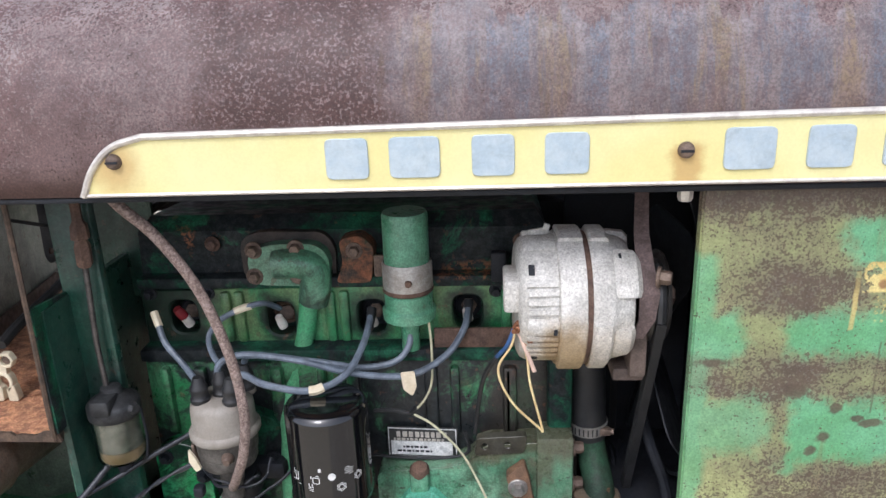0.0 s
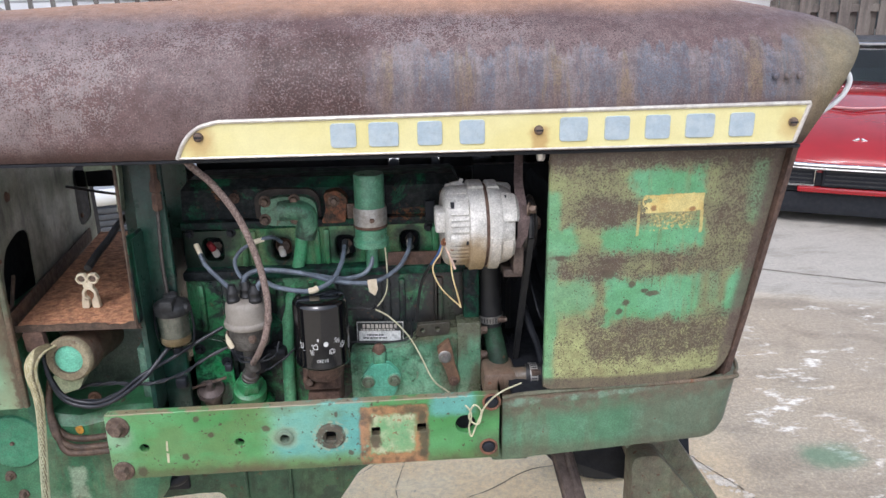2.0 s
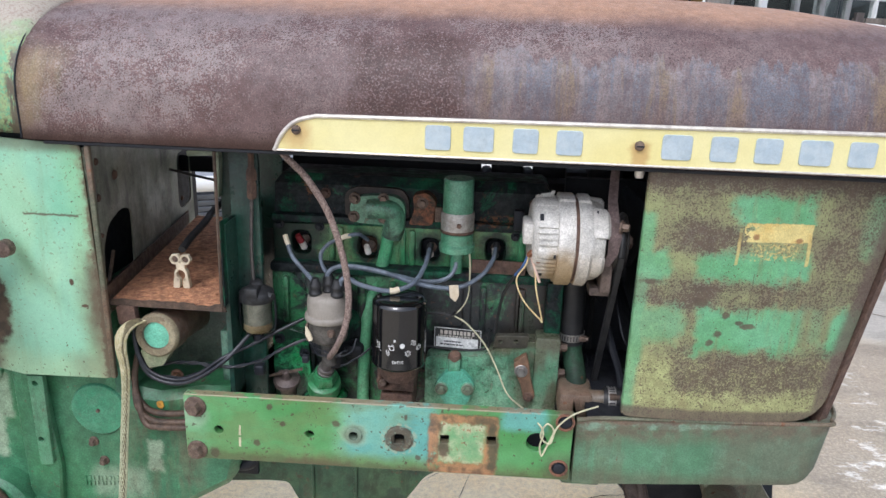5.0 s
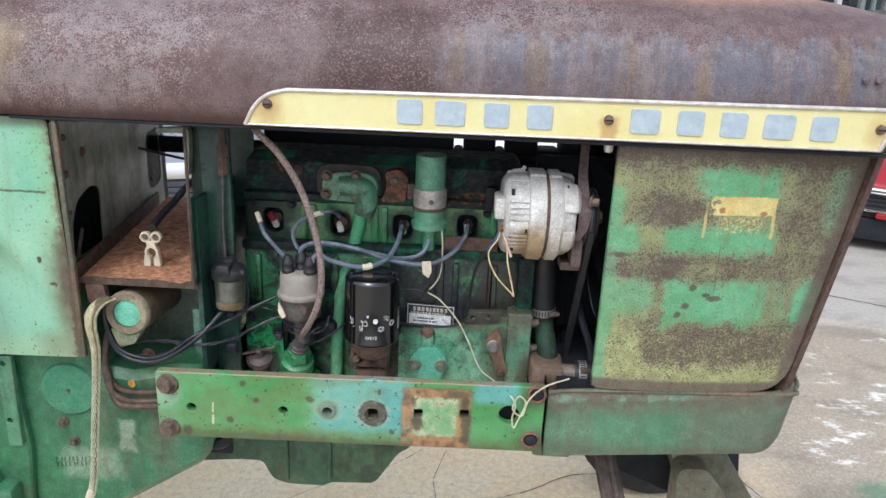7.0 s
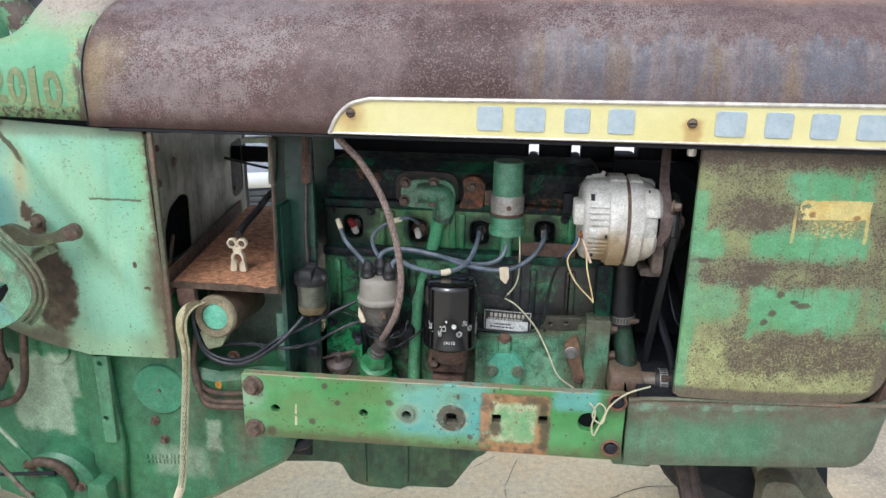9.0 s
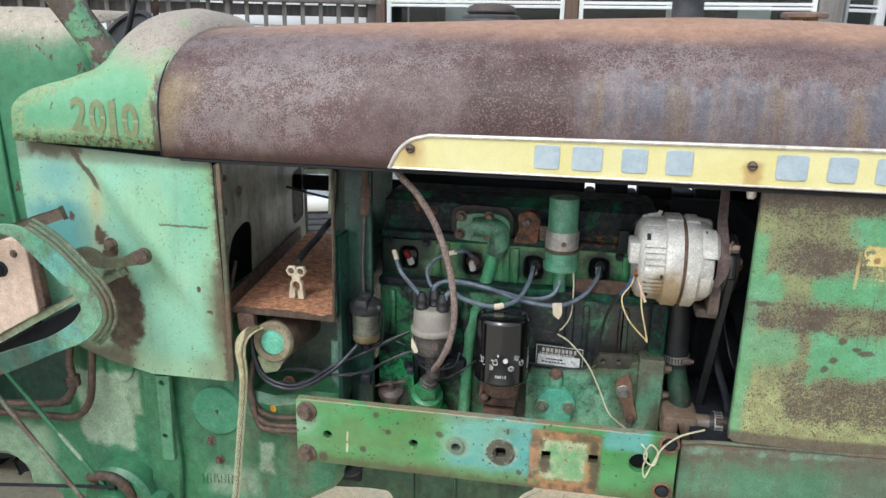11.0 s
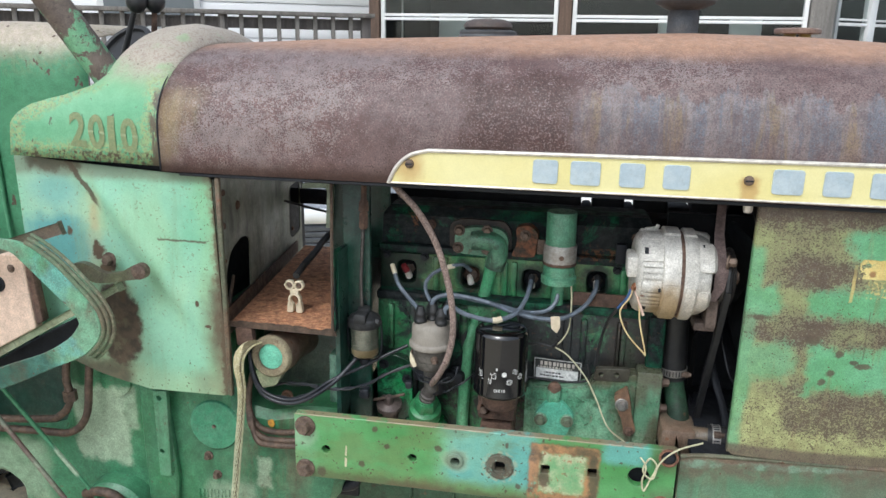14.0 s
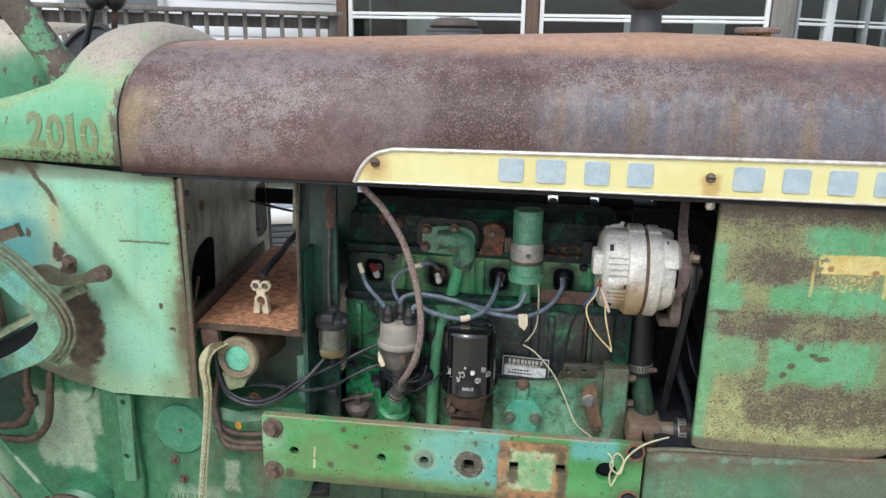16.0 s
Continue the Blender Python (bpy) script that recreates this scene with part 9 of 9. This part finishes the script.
# ---- things on top, seen over the hood ----
lathe(bm := M(), (-0.265, 1.25, 1.60), (0, 0, 1), [(0.052, 0), (0.066, 0.06), (0.069, 0.088), (0.066, 0.0925), (0.067, 0.095), (0.0665, 0.099), (0.058, 0.1015), (0.052, 0.1025)], 40)
cleaner = part("air_cleaner_cap", bm, plain("dark_blue_grey_cap", (0.052, 0.056, 0.062), (0.085, 0.085, 0.088), 0.5, 0, 20, 0.2), T, "dark stacked air cleaner cap")
lathe(bm := M(), (-0.265, 1.25, 1.60), (0, 0, 1), [(0.050, 0.102), (0.054, 0.105), (0.0565, 0.108), (0.0560, 0.114), (0.050, 0.121), (0.034, 0.126), (0.005, 0.128)], 40)
part("cap_lid", bm, plain("brown_cap_lid", (0.105, 0.075, 0.062), (0.060, 0.050, 0.048), 0.6, 0, 24, 0.3), cleaner, "brown-stained lid")
lathe(bm := M(), (0.15, 1.10, 1.66), (0, 0, 1), [(0.0305, 0), (0.0305, 0.072), (0.0290, 0.074), (0.0275, 0.0815), (0.031, 0.083), (0.040, 0.086), (0.0565, 0.094), (0.0590, 0.099), (0.0565, 0.103), (0.045, 0.112), (0.01, 0.117)], 36)
part("exhaust_stub", bm, plain("dark_sooty_steel", (0.050, 0.054, 0.062), (0.080, 0.078, 0.078), 0.7, 0.2, 30, 0.5), T, "dark exhaust stub with rain cap")
bm = M()
for x in (0.378, 0.408):
    lathe(bm, (x, 1.20, 1.66), (0, 0, 1), [(0.012, 0), (0.012, 0.044)], 14)
part("radiator_neck", bm, plain("yellow_filler_neck", (0.36, 0.30, 0.10), (0.22, 0.17, 0.07), 0.6, 0, 40, 0.3, 0.5), T, "yellowed filler neck")
bm = M()
lathe(bm, (0.392, 1.20, 1.70), (0, 0, 1), [(0.044, 0.001), (0.047, 0.003), (0.047, 0.010), (0.042, 0.013), (0.005, 0.0145)], 10)
part("radiator_cap", bm, worn_paint("brown_rust_cap_paint", (0.17, 0.105, 0.085), (0.24, 0.16, 0.12), 0.5, 20.0), T, "rusty brown radiator cap")

# ---- cars ----
def car(name, at, turn, paint, label, louvres=False):
    """A car in its own metres: nose at y = 0 looking along -y."""
    c = thing(name, (*at, 0.0), label, "car", turn=turn)
    st = [(0.0, 0.70, 0.42, 0.50, 0.50), (0.06, 0.82, 0.36, 0.56, 0.55), (0.25, 0.88, 0.30, 0.66, 0.62), (0.7, 0.90, 0.28, 0.78, 0.70), (1.3, 0.91, 0.26, 0.86, 0.77), (1.7, 0.91, 0.25, 0.90, 0.80), (2.6, 0.91, 0.25, 0.90, 0.82), (3.6, 0.91, 0.26, 0.90, 0.84), (4.4, 0.88, 0.32, 0.86, 0.80), (4.7, 0.80, 0.40, 0.76, 0.72)]
    rows = []
    for y, hw, z0, zt, zs in st:
        half = [(hw * 0.9, z0), (hw, (z0 + zs) / 2), (hw * 0.98, zs - 0.03), (hw * 0.88, zs + 0.02), (hw * 0.5, zt - 0.015), (hw * 0.2, zt)]
        rows.append([(x, y, z) for x, z in half] + [(-x, y, z) for x, z in half[::-1]])
    body = part("body", loft(M(), rows), paint, c)
    b = body.modifiers.new("round", "SUBSURF")
    b.levels = b.render_levels = 2
    green = loft(M(), [[(s * w, y, z) for s in (-1, -0.6, 0.6, 1)] + [(s * w * 0.98, y + 0.06, z - 0.03) for s in (1, -1)] for y, z, w in ((1.62, 0.87, 0.72), (2.15, 1.20, 0.60), (2.2, 1.22, 0.58))])
    part("windscreen", green, CAR_GLASS, c, "greenish tinted windscreen")
    part("cabin", loft(M(), [[(-w, y, 0.85), (-w * 0.86, y, z), (w * 0.86, y, z), (w, y, 0.85)] for y, z, w in ((1.78, 0.90, 0.74), (2.25, 1.20, 0.72), (2.9, 1.24, 0.72), (3.6, 0.95, 0.70))]), DARK_ROOM, c)
    part("roof", box(M(), -0.60, 0.60, 2.2, 3.1, 1.215, 1.255, 0.02), PLASTIC_BLACK, c)
    part("screen_frame", tube(M(), [(-0.74, 1.60, 0.875), (-0.62, 2.15, 1.215), (0.62, 2.15, 1.215), (0.74, 1.60, 0.875)], 0.018, 8, 1, curved=False), CHROME, c)
    for s in (-1, 1):
        for y in (0.95, 3.75):
            bm = lathe(M(), (s * 0.80 - 0.10, y, 0.32), (1, 0, 0), [(0.2, 0.0), (0.29, 0.0), (0.32, 0.03), (0.32, 0.17), (0.29, 0.20), (0.2, 0.20)], 28)
            w = part("wheel", bm, TYRE, c)
            part("rim", lathe(M(), (s * 0.80 - 0.09, y, 0.32), (1, 0, 0), [(0.02, 0.01), (0.2, 0.0), (0.2, 0.18), (0.02, 0.17)], 24), CHROME, w)
        m = part("mirror", box(M(), s * 0.98 - 0.09, s * 0.98 + 0.09, 1.95, 2.03, 0.93, 1.03, 0.03), CHROME if not louvres else paint, c, "door mirror")
        part("mirror_stalk", rod(M(), (s * 0.86, 1.98, 0.86), (s * 0.97, 1.99, 0.95), 0.012, seg=8), paint, m)
    if louvres:
        for i in range(9):
            part("louvre", box(M(), -0.78, 0.78, -0.055, 0.10, 0.12 + i * 0.040, 0.155 + i * 0.040, 0.006), GREY_LOUVRE, c, "grey plastic louvre")
        # White tube in place of the sky's highlight along the hood
        part("hood_highlight", tube(M(), [(-0.80, 0.12, 0.50), (-0.4, -0.02, 0.535), (0, -0.05, 0.545), (0.4, -0.02, 0.535), (0.80, 0.12, 0.50)], 0.04, 10, 6, 1.3), WHITE_PAINT, c, "white strip standing in for the sky highlight on the hood")
        return c
    # slim chrome bumper, three dark grille openings with chrome surrounds, valance
    part("bumper", tube(M(), [(-0.86, 0.14, 0.47), (-0.60, 0.03, 0.475), (-0.25, -0.035, 0.478), (0, -0.055, 0.482), (0.25, -0.035, 0.478), (0.60, 0.03, 0.475), (0.86, 0.14, 0.47)], 0.020, 10, 6, 0.7), CHROME, c, "slim chrome bumper")
    part("bumper_face", tube(M(), [(-0.84, 0.115, 0.450), (-0.60, 0.018, 0.452), (-0.25, -0.045, 0.455), (0, -0.065, 0.458), (0.25, -0.045, 0.455), (0.60, 0.018, 0.452), (0.84, 0.115, 0.450)], 0.016, 10, 6, 0.6), STEEL, c, "lower face of the bumper")
    part("grille_recess", box(M(), -0.82, 0.82, 0.02, 0.12, 0.312, 0.456, 0.005), GREASE_SHADE, c)
    for x0, x1, dy in ((-0.80, -0.29, 0.010), (-0.24, 0.24, -0.015), (0.29, 0.80, 0.010)):
        g = part("grille_opening", box(M(), x0, x1, dy, dy + 0.10, 0.315, 0.455, 0.01), GREASE_SHADE, c, "dark grille opening")
        for i in range(4):
            part("grille_slat", box(M(), x0 + 0.02, x1 - 0.02, dy - 0.008, dy + 0.02, 0.332 + i * 0.031, 0.341 + i * 0.031, 0.002), PLASTIC_BLACK, g)
        if x0 != -0.24:
            part("grille_surround", tube(M(), [(x0, dy - 0.005, 0.455), (x0, dy - 0.005, 0.318), (x1, dy - 0.005, 0.318), (x1, dy - 0.005, 0.455)], 0.010, 8, 1, curved=False), CHROME, g)
    part("valance", box(M(), -0.84, 0.84, 0.05, 0.20, 0.255, 0.312, 0.02), GREASE_SHADE, c)
    part("valance_lip", box(M(), -0.40, 0.40, -0.01, 0.06, 0.262, 0.308, 0.015), paint, c)
    part("spoiler", box(M(), -0.74, 0.74, 0.06, 0.20, 0.085, 0.25, 0.01), GREASE_SHADE, c)
    # Low black block added to give the dark shadow below the car
    part("underbody_shade", box(M(), -0.72, 0.72, 0.22, 4.4, 0.06, 0.30, 0.02), GREASE_SHADE, c)
    for x in (-0.03, 0.03):
        part("badge", box(M(), x - 0.026, x + 0.026, 0.205, 0.213, 0.622, 0.640, 0.004, Matrix.Translation((x, 0.21, 0.631)) @ Matrix.Rotation(radians(25 if x > 0 else -25), 4, "Y") @ Matrix.Translation((-x, -0.21, -0.631))), CHROME, c, "small chrome badge")
    bm = M()
    for s in (-1, 1):
        tube(bm, [(0, 0.72, 0.800), (s * 0.25, 0.80, 0.803), (s * 0.44, 0.92, 0.800), (s * 0.40, 1.25, 0.86), (s * 0.2, 1.28, 0.885)], 0.010, 6, 1, curved=False)
    part("hood_crease", bm, CAR_SHEEN, c, "raised edge of the hood bulge with a painted pale sheen")
    part("hood_bulge", loft(M(), [[(-w, y, z - 0.03), (-w * 0.85, y, z), (w * 0.85, y, z), (w, y, z - 0.03)] for y, z, w in ((0.74, 0.790, 0.05), (0.93, 0.825, 0.42), (1.26, 0.885, 0.42), (1.5, 0.905, 0.42))]), paint, c)
    part("hood_vent", box(M(), -0.36, 0.36, 1.20, 1.26, 0.862, 0.898, 0.01), plain("dark_red_vent", (0.20, 0.02, 0.02), (0.15, 0.015, 0.015), 0.5), c)
    return c


car("red_car", (3.32, 4.58), -24.0, RED_PAINT, "glossy red sports car with chrome bumper, parked")
car("grey_car", (-1.95, 4.05), 22.0, SILVER_PAINT, "grey car with louvred front, parked beyond the tractor", True)

# low grey-white trailer lid that shows over the hood
trailer = thing("flat_trailer", (2.69, 5.9, 0.0), "grey-white trailer with a sloping flat lid, parked", "trailer")
part("trailer_body", loft(M(), [[(-0.44, y, 0.45), (0.44, y, 0.45), (0.45, y, 1.54), (-0.44, y, 1.60)] for y in (0.06, 1.6)]), plain("dull_grey_white_paint", (0.46, 0.46, 0.45), (0.40, 0.40, 0.39), 0.5, 0, 3), trailer)
part("lid", loft(M(), [[(-0.45 + e, y, 1.605), (0.46 - e, y, 1.545), (0.46 - e, y, 1.632), (-0.45 + e, y, 1.715)] for y, e in ((0.0, 0.012), (0.02, 0.0), (1.62, 0.0), (1.64, 0.012))]), plain("pale_grey_lid", (0.52, 0.52, 0.51), (0.45, 0.45, 0.44), 0.45, 0, 3), trailer, "pale grey flat lid")
part("lid_edge", tube(M(), [(-0.452, -0.004, 1.716), (0.462, -0.004, 1.633)], 0.006, 6, 1, curved=False), WHITE_FRAME, trailer)
for s in (-1, 1):
    part("wheel", lathe(M(), (s * 0.40 - 0.07, 0.8, 0.27), (1, 0, 0), [(0.1, 0), (0.25, 0), (0.27, 0.03), (0.27, 0.11), (0.25, 0.14), (0.1, 0.14)], 24), TYRE, trailer)
part("axle", box(M(), -0.45, 0.45, 0.76, 0.84, 0.24, 0.47, 0.01), GREASE_SHADE, trailer)

# ---- house, deck and porch ----
deck = thing("deck_railing", (-2.3, 7.0, 0.0), "dark weathered wooden deck with baluster railing", "railing", turn=28.0)
part("floor_board", box(M(), -6.0, 0.0, 0.0, 1.7, 0.86, 0.92, 0.005), WOOD_DARK, deck)
part("fascia", box(M(), -6.0, 0.0, -0.05, -0.005, 0.70, 0.92, 0.004), WOOD_DARK, deck)
part("top_rail", box(M(), -6.0, 0.08, -0.06, 0.08, 1.925, 1.965, 0.006), WOOD_GREY, deck)
part("under_rail", box(M(), -6.0, 0.05, 0.03, 0.06, 1.80, 1.905, 0.004), WOOD_DARK, deck)
part("lower_rail", box(M(), -6.0, 0.05, 0.02, 0.06, 1.02, 1.10, 0.004), WOOD_DARK, deck)
for i in range(33):
    x = -0.16 - i * 0.178
    part("baluster", box(M(), x - 0.02, x + 0.02, -0.012, 0.022, 0.95, 1.925, 0.003), WOOD_GREY, deck)
for x in (-6.0, -4.4, -2.9, -1.4, 0.0):
    part("deck_post", box(M(), x - 0.045, x + 0.045, 0.0, 0.09, 0.0, 1.93, 0.004), WOOD_DARK, deck)

house = thing("white_house", (-2.6, 8.7, 0.0), "white clapboard house with dark windows", "house", turn=28.0)
part("wall", box(M(), -9.0, 0.0, 0.10, 0.25, 0.0, 4.2), SIDING, house)
for i in range(30):
    z = 0.10 + i * 0.135
    part("clapboard", box(M(), -9.0, 0.0, 0.075, 0.101, z, z + 0.128, 0.004, Matrix.Translation((0, 0.09, z)) @ Matrix.Rotation(radians(-6), 4, "X") @ Matrix.Translation((0, -0.09, -z))), SIDING, house)
for x in (-2.7, -5.4):
    w = part("window", box(M(), x - 0.55, x + 0.55, 0.03, 0.10, 1.75, 3.2, 0.005), WHITE_FRAME, house, "white framed window")
    for k in (-0.26, 0.26):
        part("pane", box(M(), x + k - 0.22, x + k + 0.22, 0.020, 0.034, 1.82, 3.12), plain("dark_window_pane", (0.14, 0.16, 0.17), (0.17, 0.19, 0.20), 0.06, 0, 3, 0.0, 0.0) if x == -2.7 and k < 0 else bpy.data.materials["dark_window_pane"], w)
part("corner_board", box(M(), -0.02, 0.12, 0.02, 0.26, 0.0, 4.2, 0.005), WHITE_FRAME, house)
part("downpipe", rod(M(), (0.22, 0.0, 0.0), (0.22, 0.0, 4.2), 0.04, seg=12), WHITE_FRAME, house)
part("roof", box(M(), -9.2, 0.4, -0.02, 4.0, 4.2, 4.35), GREASE_SHADE, house)

porch = thing("glazed_porch", (0.0, 7.5, 0.0), "glazed porch with white frames and timber posts", "porch")
part("back_wall", box(M(), -2.4, 2.6, 3.0, 3.1, 0, 3.2), DARK_ROOM, porch)
part("end_wall", box(M(), -2.45, -2.38, 0.1, 3.0, 0, 3.2), DARK_ROOM, porch)
part("floor", box(M(), -2.4, 2.6, 0.05, 3.0, 0.5, 0.6), WOOD_DARK, porch)
part("roof", box(M(), -2.7, 2.9, -0.4, 3.2, 3.2, 3.35), DARK_ROOM, porch)
part("knee_wall", box(M(), -2.4, 2.6, 0.06, 0.12, 0.0, 1.0), SIDING, porch)
for x, w, mat in ((-2.36, 0.11, POST_BROWN), (-0.325, 0.13, POST_BROWN), (2.13, 0.22, WOOD_GREY)):
    part("timber_post", box(M(), x - w / 2, x + w / 2, -0.02, 0.12, 0, 3.2, 0.008), mat, porch, "weathered timber post")
for x0, x1 in ((-2.29, -0.40), (-0.25, 2.01)):
    f = part("window_frame", box(M(), x0, x1, 0.02, 0.07, 1.925, 1.955, 0.004), WHITE_FRAME, porch, "white window frame")
    part("mid_rail", box(M(), x0, x1, 0.02, 0.07, 1.965, 1.995, 0.004), WHITE_FRAME, f)
    for x in (x0 + 0.02, x1 - 0.02):
        part("stile", box(M(), x - 0.022, x + 0.022, 0.015, 0.075, 1.0, 3.1, 0.004), WHITE_FRAME, f)
    part("pane", box(M(), x0, x1, 0.04, 0.046, 1.0, 1.925), GLASS, f).visible_shadow = False
    part("pane", box(M(), x0, x1, 0.04, 0.046, 1.995, 3.1), GLASS, f).visible_shadow = False
for x, z in ((-1.75, 2.06), (0.9, 2.03), (1.7, 2.05)):
    part("porch_chair", box(M(), x - 0.18, x + 0.18, 1.4, 1.44, 1.6, z, 0.01), WHITE_FRAME, porch)

wing = thing("porch_wing", (2.25, 7.6, 0.0), "dark glazed porch wing with pale posts", "porch", turn=38.0)
part("back_wall", box(M(), 0.0, 4.2, 1.6, 1.7, 0, 3.2), DARK_ROOM, wing)
part("roof", box(M(), -0.2, 4.4, -0.2, 1.8, 3.2, 3.35), DARK_ROOM, wing)
part("knee_wall", box(M(), 0.0, 4.2, 0.06, 0.12, 0.0, 1.2), SIDING, wing)
for i, x in enumerate((0.08, 0.62, 1.25, 1.75, 2.3, 2.9, 3.5, 4.15)):
    w = 0.10 if i == 1 else 0.045
    part("post", box(M(), x - w / 2, x + w / 2, -0.01, 0.08, 0, 3.2, 0.005), WHITE_FRAME if i in (1, 5) else GALV, wing)
for i in range(4):
    x0 = 0.1 + i * 1.02
    part("rail", box(M(), x0, x0 + 0.98, 0.01, 0.05, 1.925, 1.955, 0.004), WHITE_FRAME, wing)
    part("rail", box(M(), x0, x0 + 0.98, 0.01, 0.05, 1.975, 1.995, 0.004), WHITE_FRAME, wing)
    part("pane", box(M(), x0, x0 + 0.98, 0.03, 0.036, 1.2, 3.1), GLASS, wing).visible_shadow = False

# weathered board fence with boards on both faces of its rails
fence = thing("wooden_fence", (4.15, 9.0, 0.0), "weathered grey-brown wooden board fence", "fence", turn=-4.0)
FENCE_WOOD = wood_material("weathered_fence_board", (0.20, 0.175, 0.15), (0.115, 0.10, 0.088))
mesh = None
rnd = random.Random(21)
for i in range(64):
    x = i * 0.125
    y = -0.03 if i % 2 else 0.045
    part("board", box(M(), x - 0.02, x + 0.122, y, y + 0.02, 0.06, 1.72 + rnd.uniform(-0.006, 0.006), 0.003), FENCE_WOOD, fence, smooth=False)
for z in (0.35, 1.45):
    part("fence_rail", box(M(), 0.0, 8.0, -0.008, 0.043, z, z + 0.09, 0.003), FENCE_WOOD, fence, smooth=False)
for i in range(5):
    part("fence_post", box(M(), i * 1.98, i * 1.98 + 0.09, 0.0, 0.09, 0.0, 1.78, 0.004), WOOD_DARK, fence, smooth=False)

boat = thing("covered_boat", (6.3, 10.9, 0.0), "boat under a dark blue-grey cover behind the fence", "boat", turn=-6.0)
COVER = plain("blue_grey_boat_cover", (0.060, 0.085, 0.095), (0.040, 0.055, 0.062), 0.6, 0, 4, 0.2)
part("cover", loft(M(), [[(x, y0, 1.15), (x, y0 + 0.05, 1.95 + r), (x, y0 + 0.7, 2.32 + r), (x, y1 - 0.05, 1.95 + r), (x, y1, 1.15)] for x, y0, y1, r in ((-1.3, 0.30, 1.4, -0.10), (-1.0, 0.1, 1.6, 0.0), (0.5, 0.0, 1.7, 0.06), (2.6, 0.0, 1.7, 0.10), (3.0, 0.1, 1.6, 0.05))]), COVER, boat, "dark blue-grey fabric cover")
part("hull", loft(M(), [[(x, y0, 1.20), (x, 0.85 - w, 0.55), (x, 0.85 + w, 0.55), (x, y1, 1.20)] for x, y0, y1, w in ((-1.3, 0.30, 1.4, 0.1), (-0.8, 0.05, 1.65, 0.4), (3.0, 0.05, 1.65, 0.5))]), WHITE_PAINT, boat)
for x in (-0.4, 1.9):
    part("stand", box(M(), x, x + 0.12, 0.5, 1.2, 0.0, 0.58, 0.01), WOOD_DARK, boat)
part("pole", rod(M(), (-0.62, -0.1, 0.0), (-0.62, -0.1, 3.4), 0.035, seg=12), WHITE_FRAME, boat, "pale upright pole")
part("pole", rod(M(), (0.95, -0.1, 0.0), (0.95, -0.1, 3.4), 0.035, seg=12), WHITE_FRAME, boat, "pale upright pole")

shed = thing("metal_shed", (4.6, 15.0, 0.0), "grey corrugated metal shed wall", "shed", turn=-10.0)
bm = M()
n = 160
prof = [(i * 0.0475, 0.018 * math.sin(i * math.pi / 2)) for i in range(n)]
loft(bm, [[(x, y, z) for x, y in prof] + [(prof[-1][0], 0.08, z), (0, 0.08, z)] for z in (0.0, 4.0)])
part("wall", bm, GALV, shed)
part("roof", box(M(), -0.2, 7.8, -0.4, 4.0, 4.0, 4.12), GALV, shed)
for x in (0.0, 2.5, 5.0, 7.4):
    part("post", box(M(), x, x + 0.12, -0.14, -0.03, 0, 4.0, 0.005), WOOD_GREY, shed)
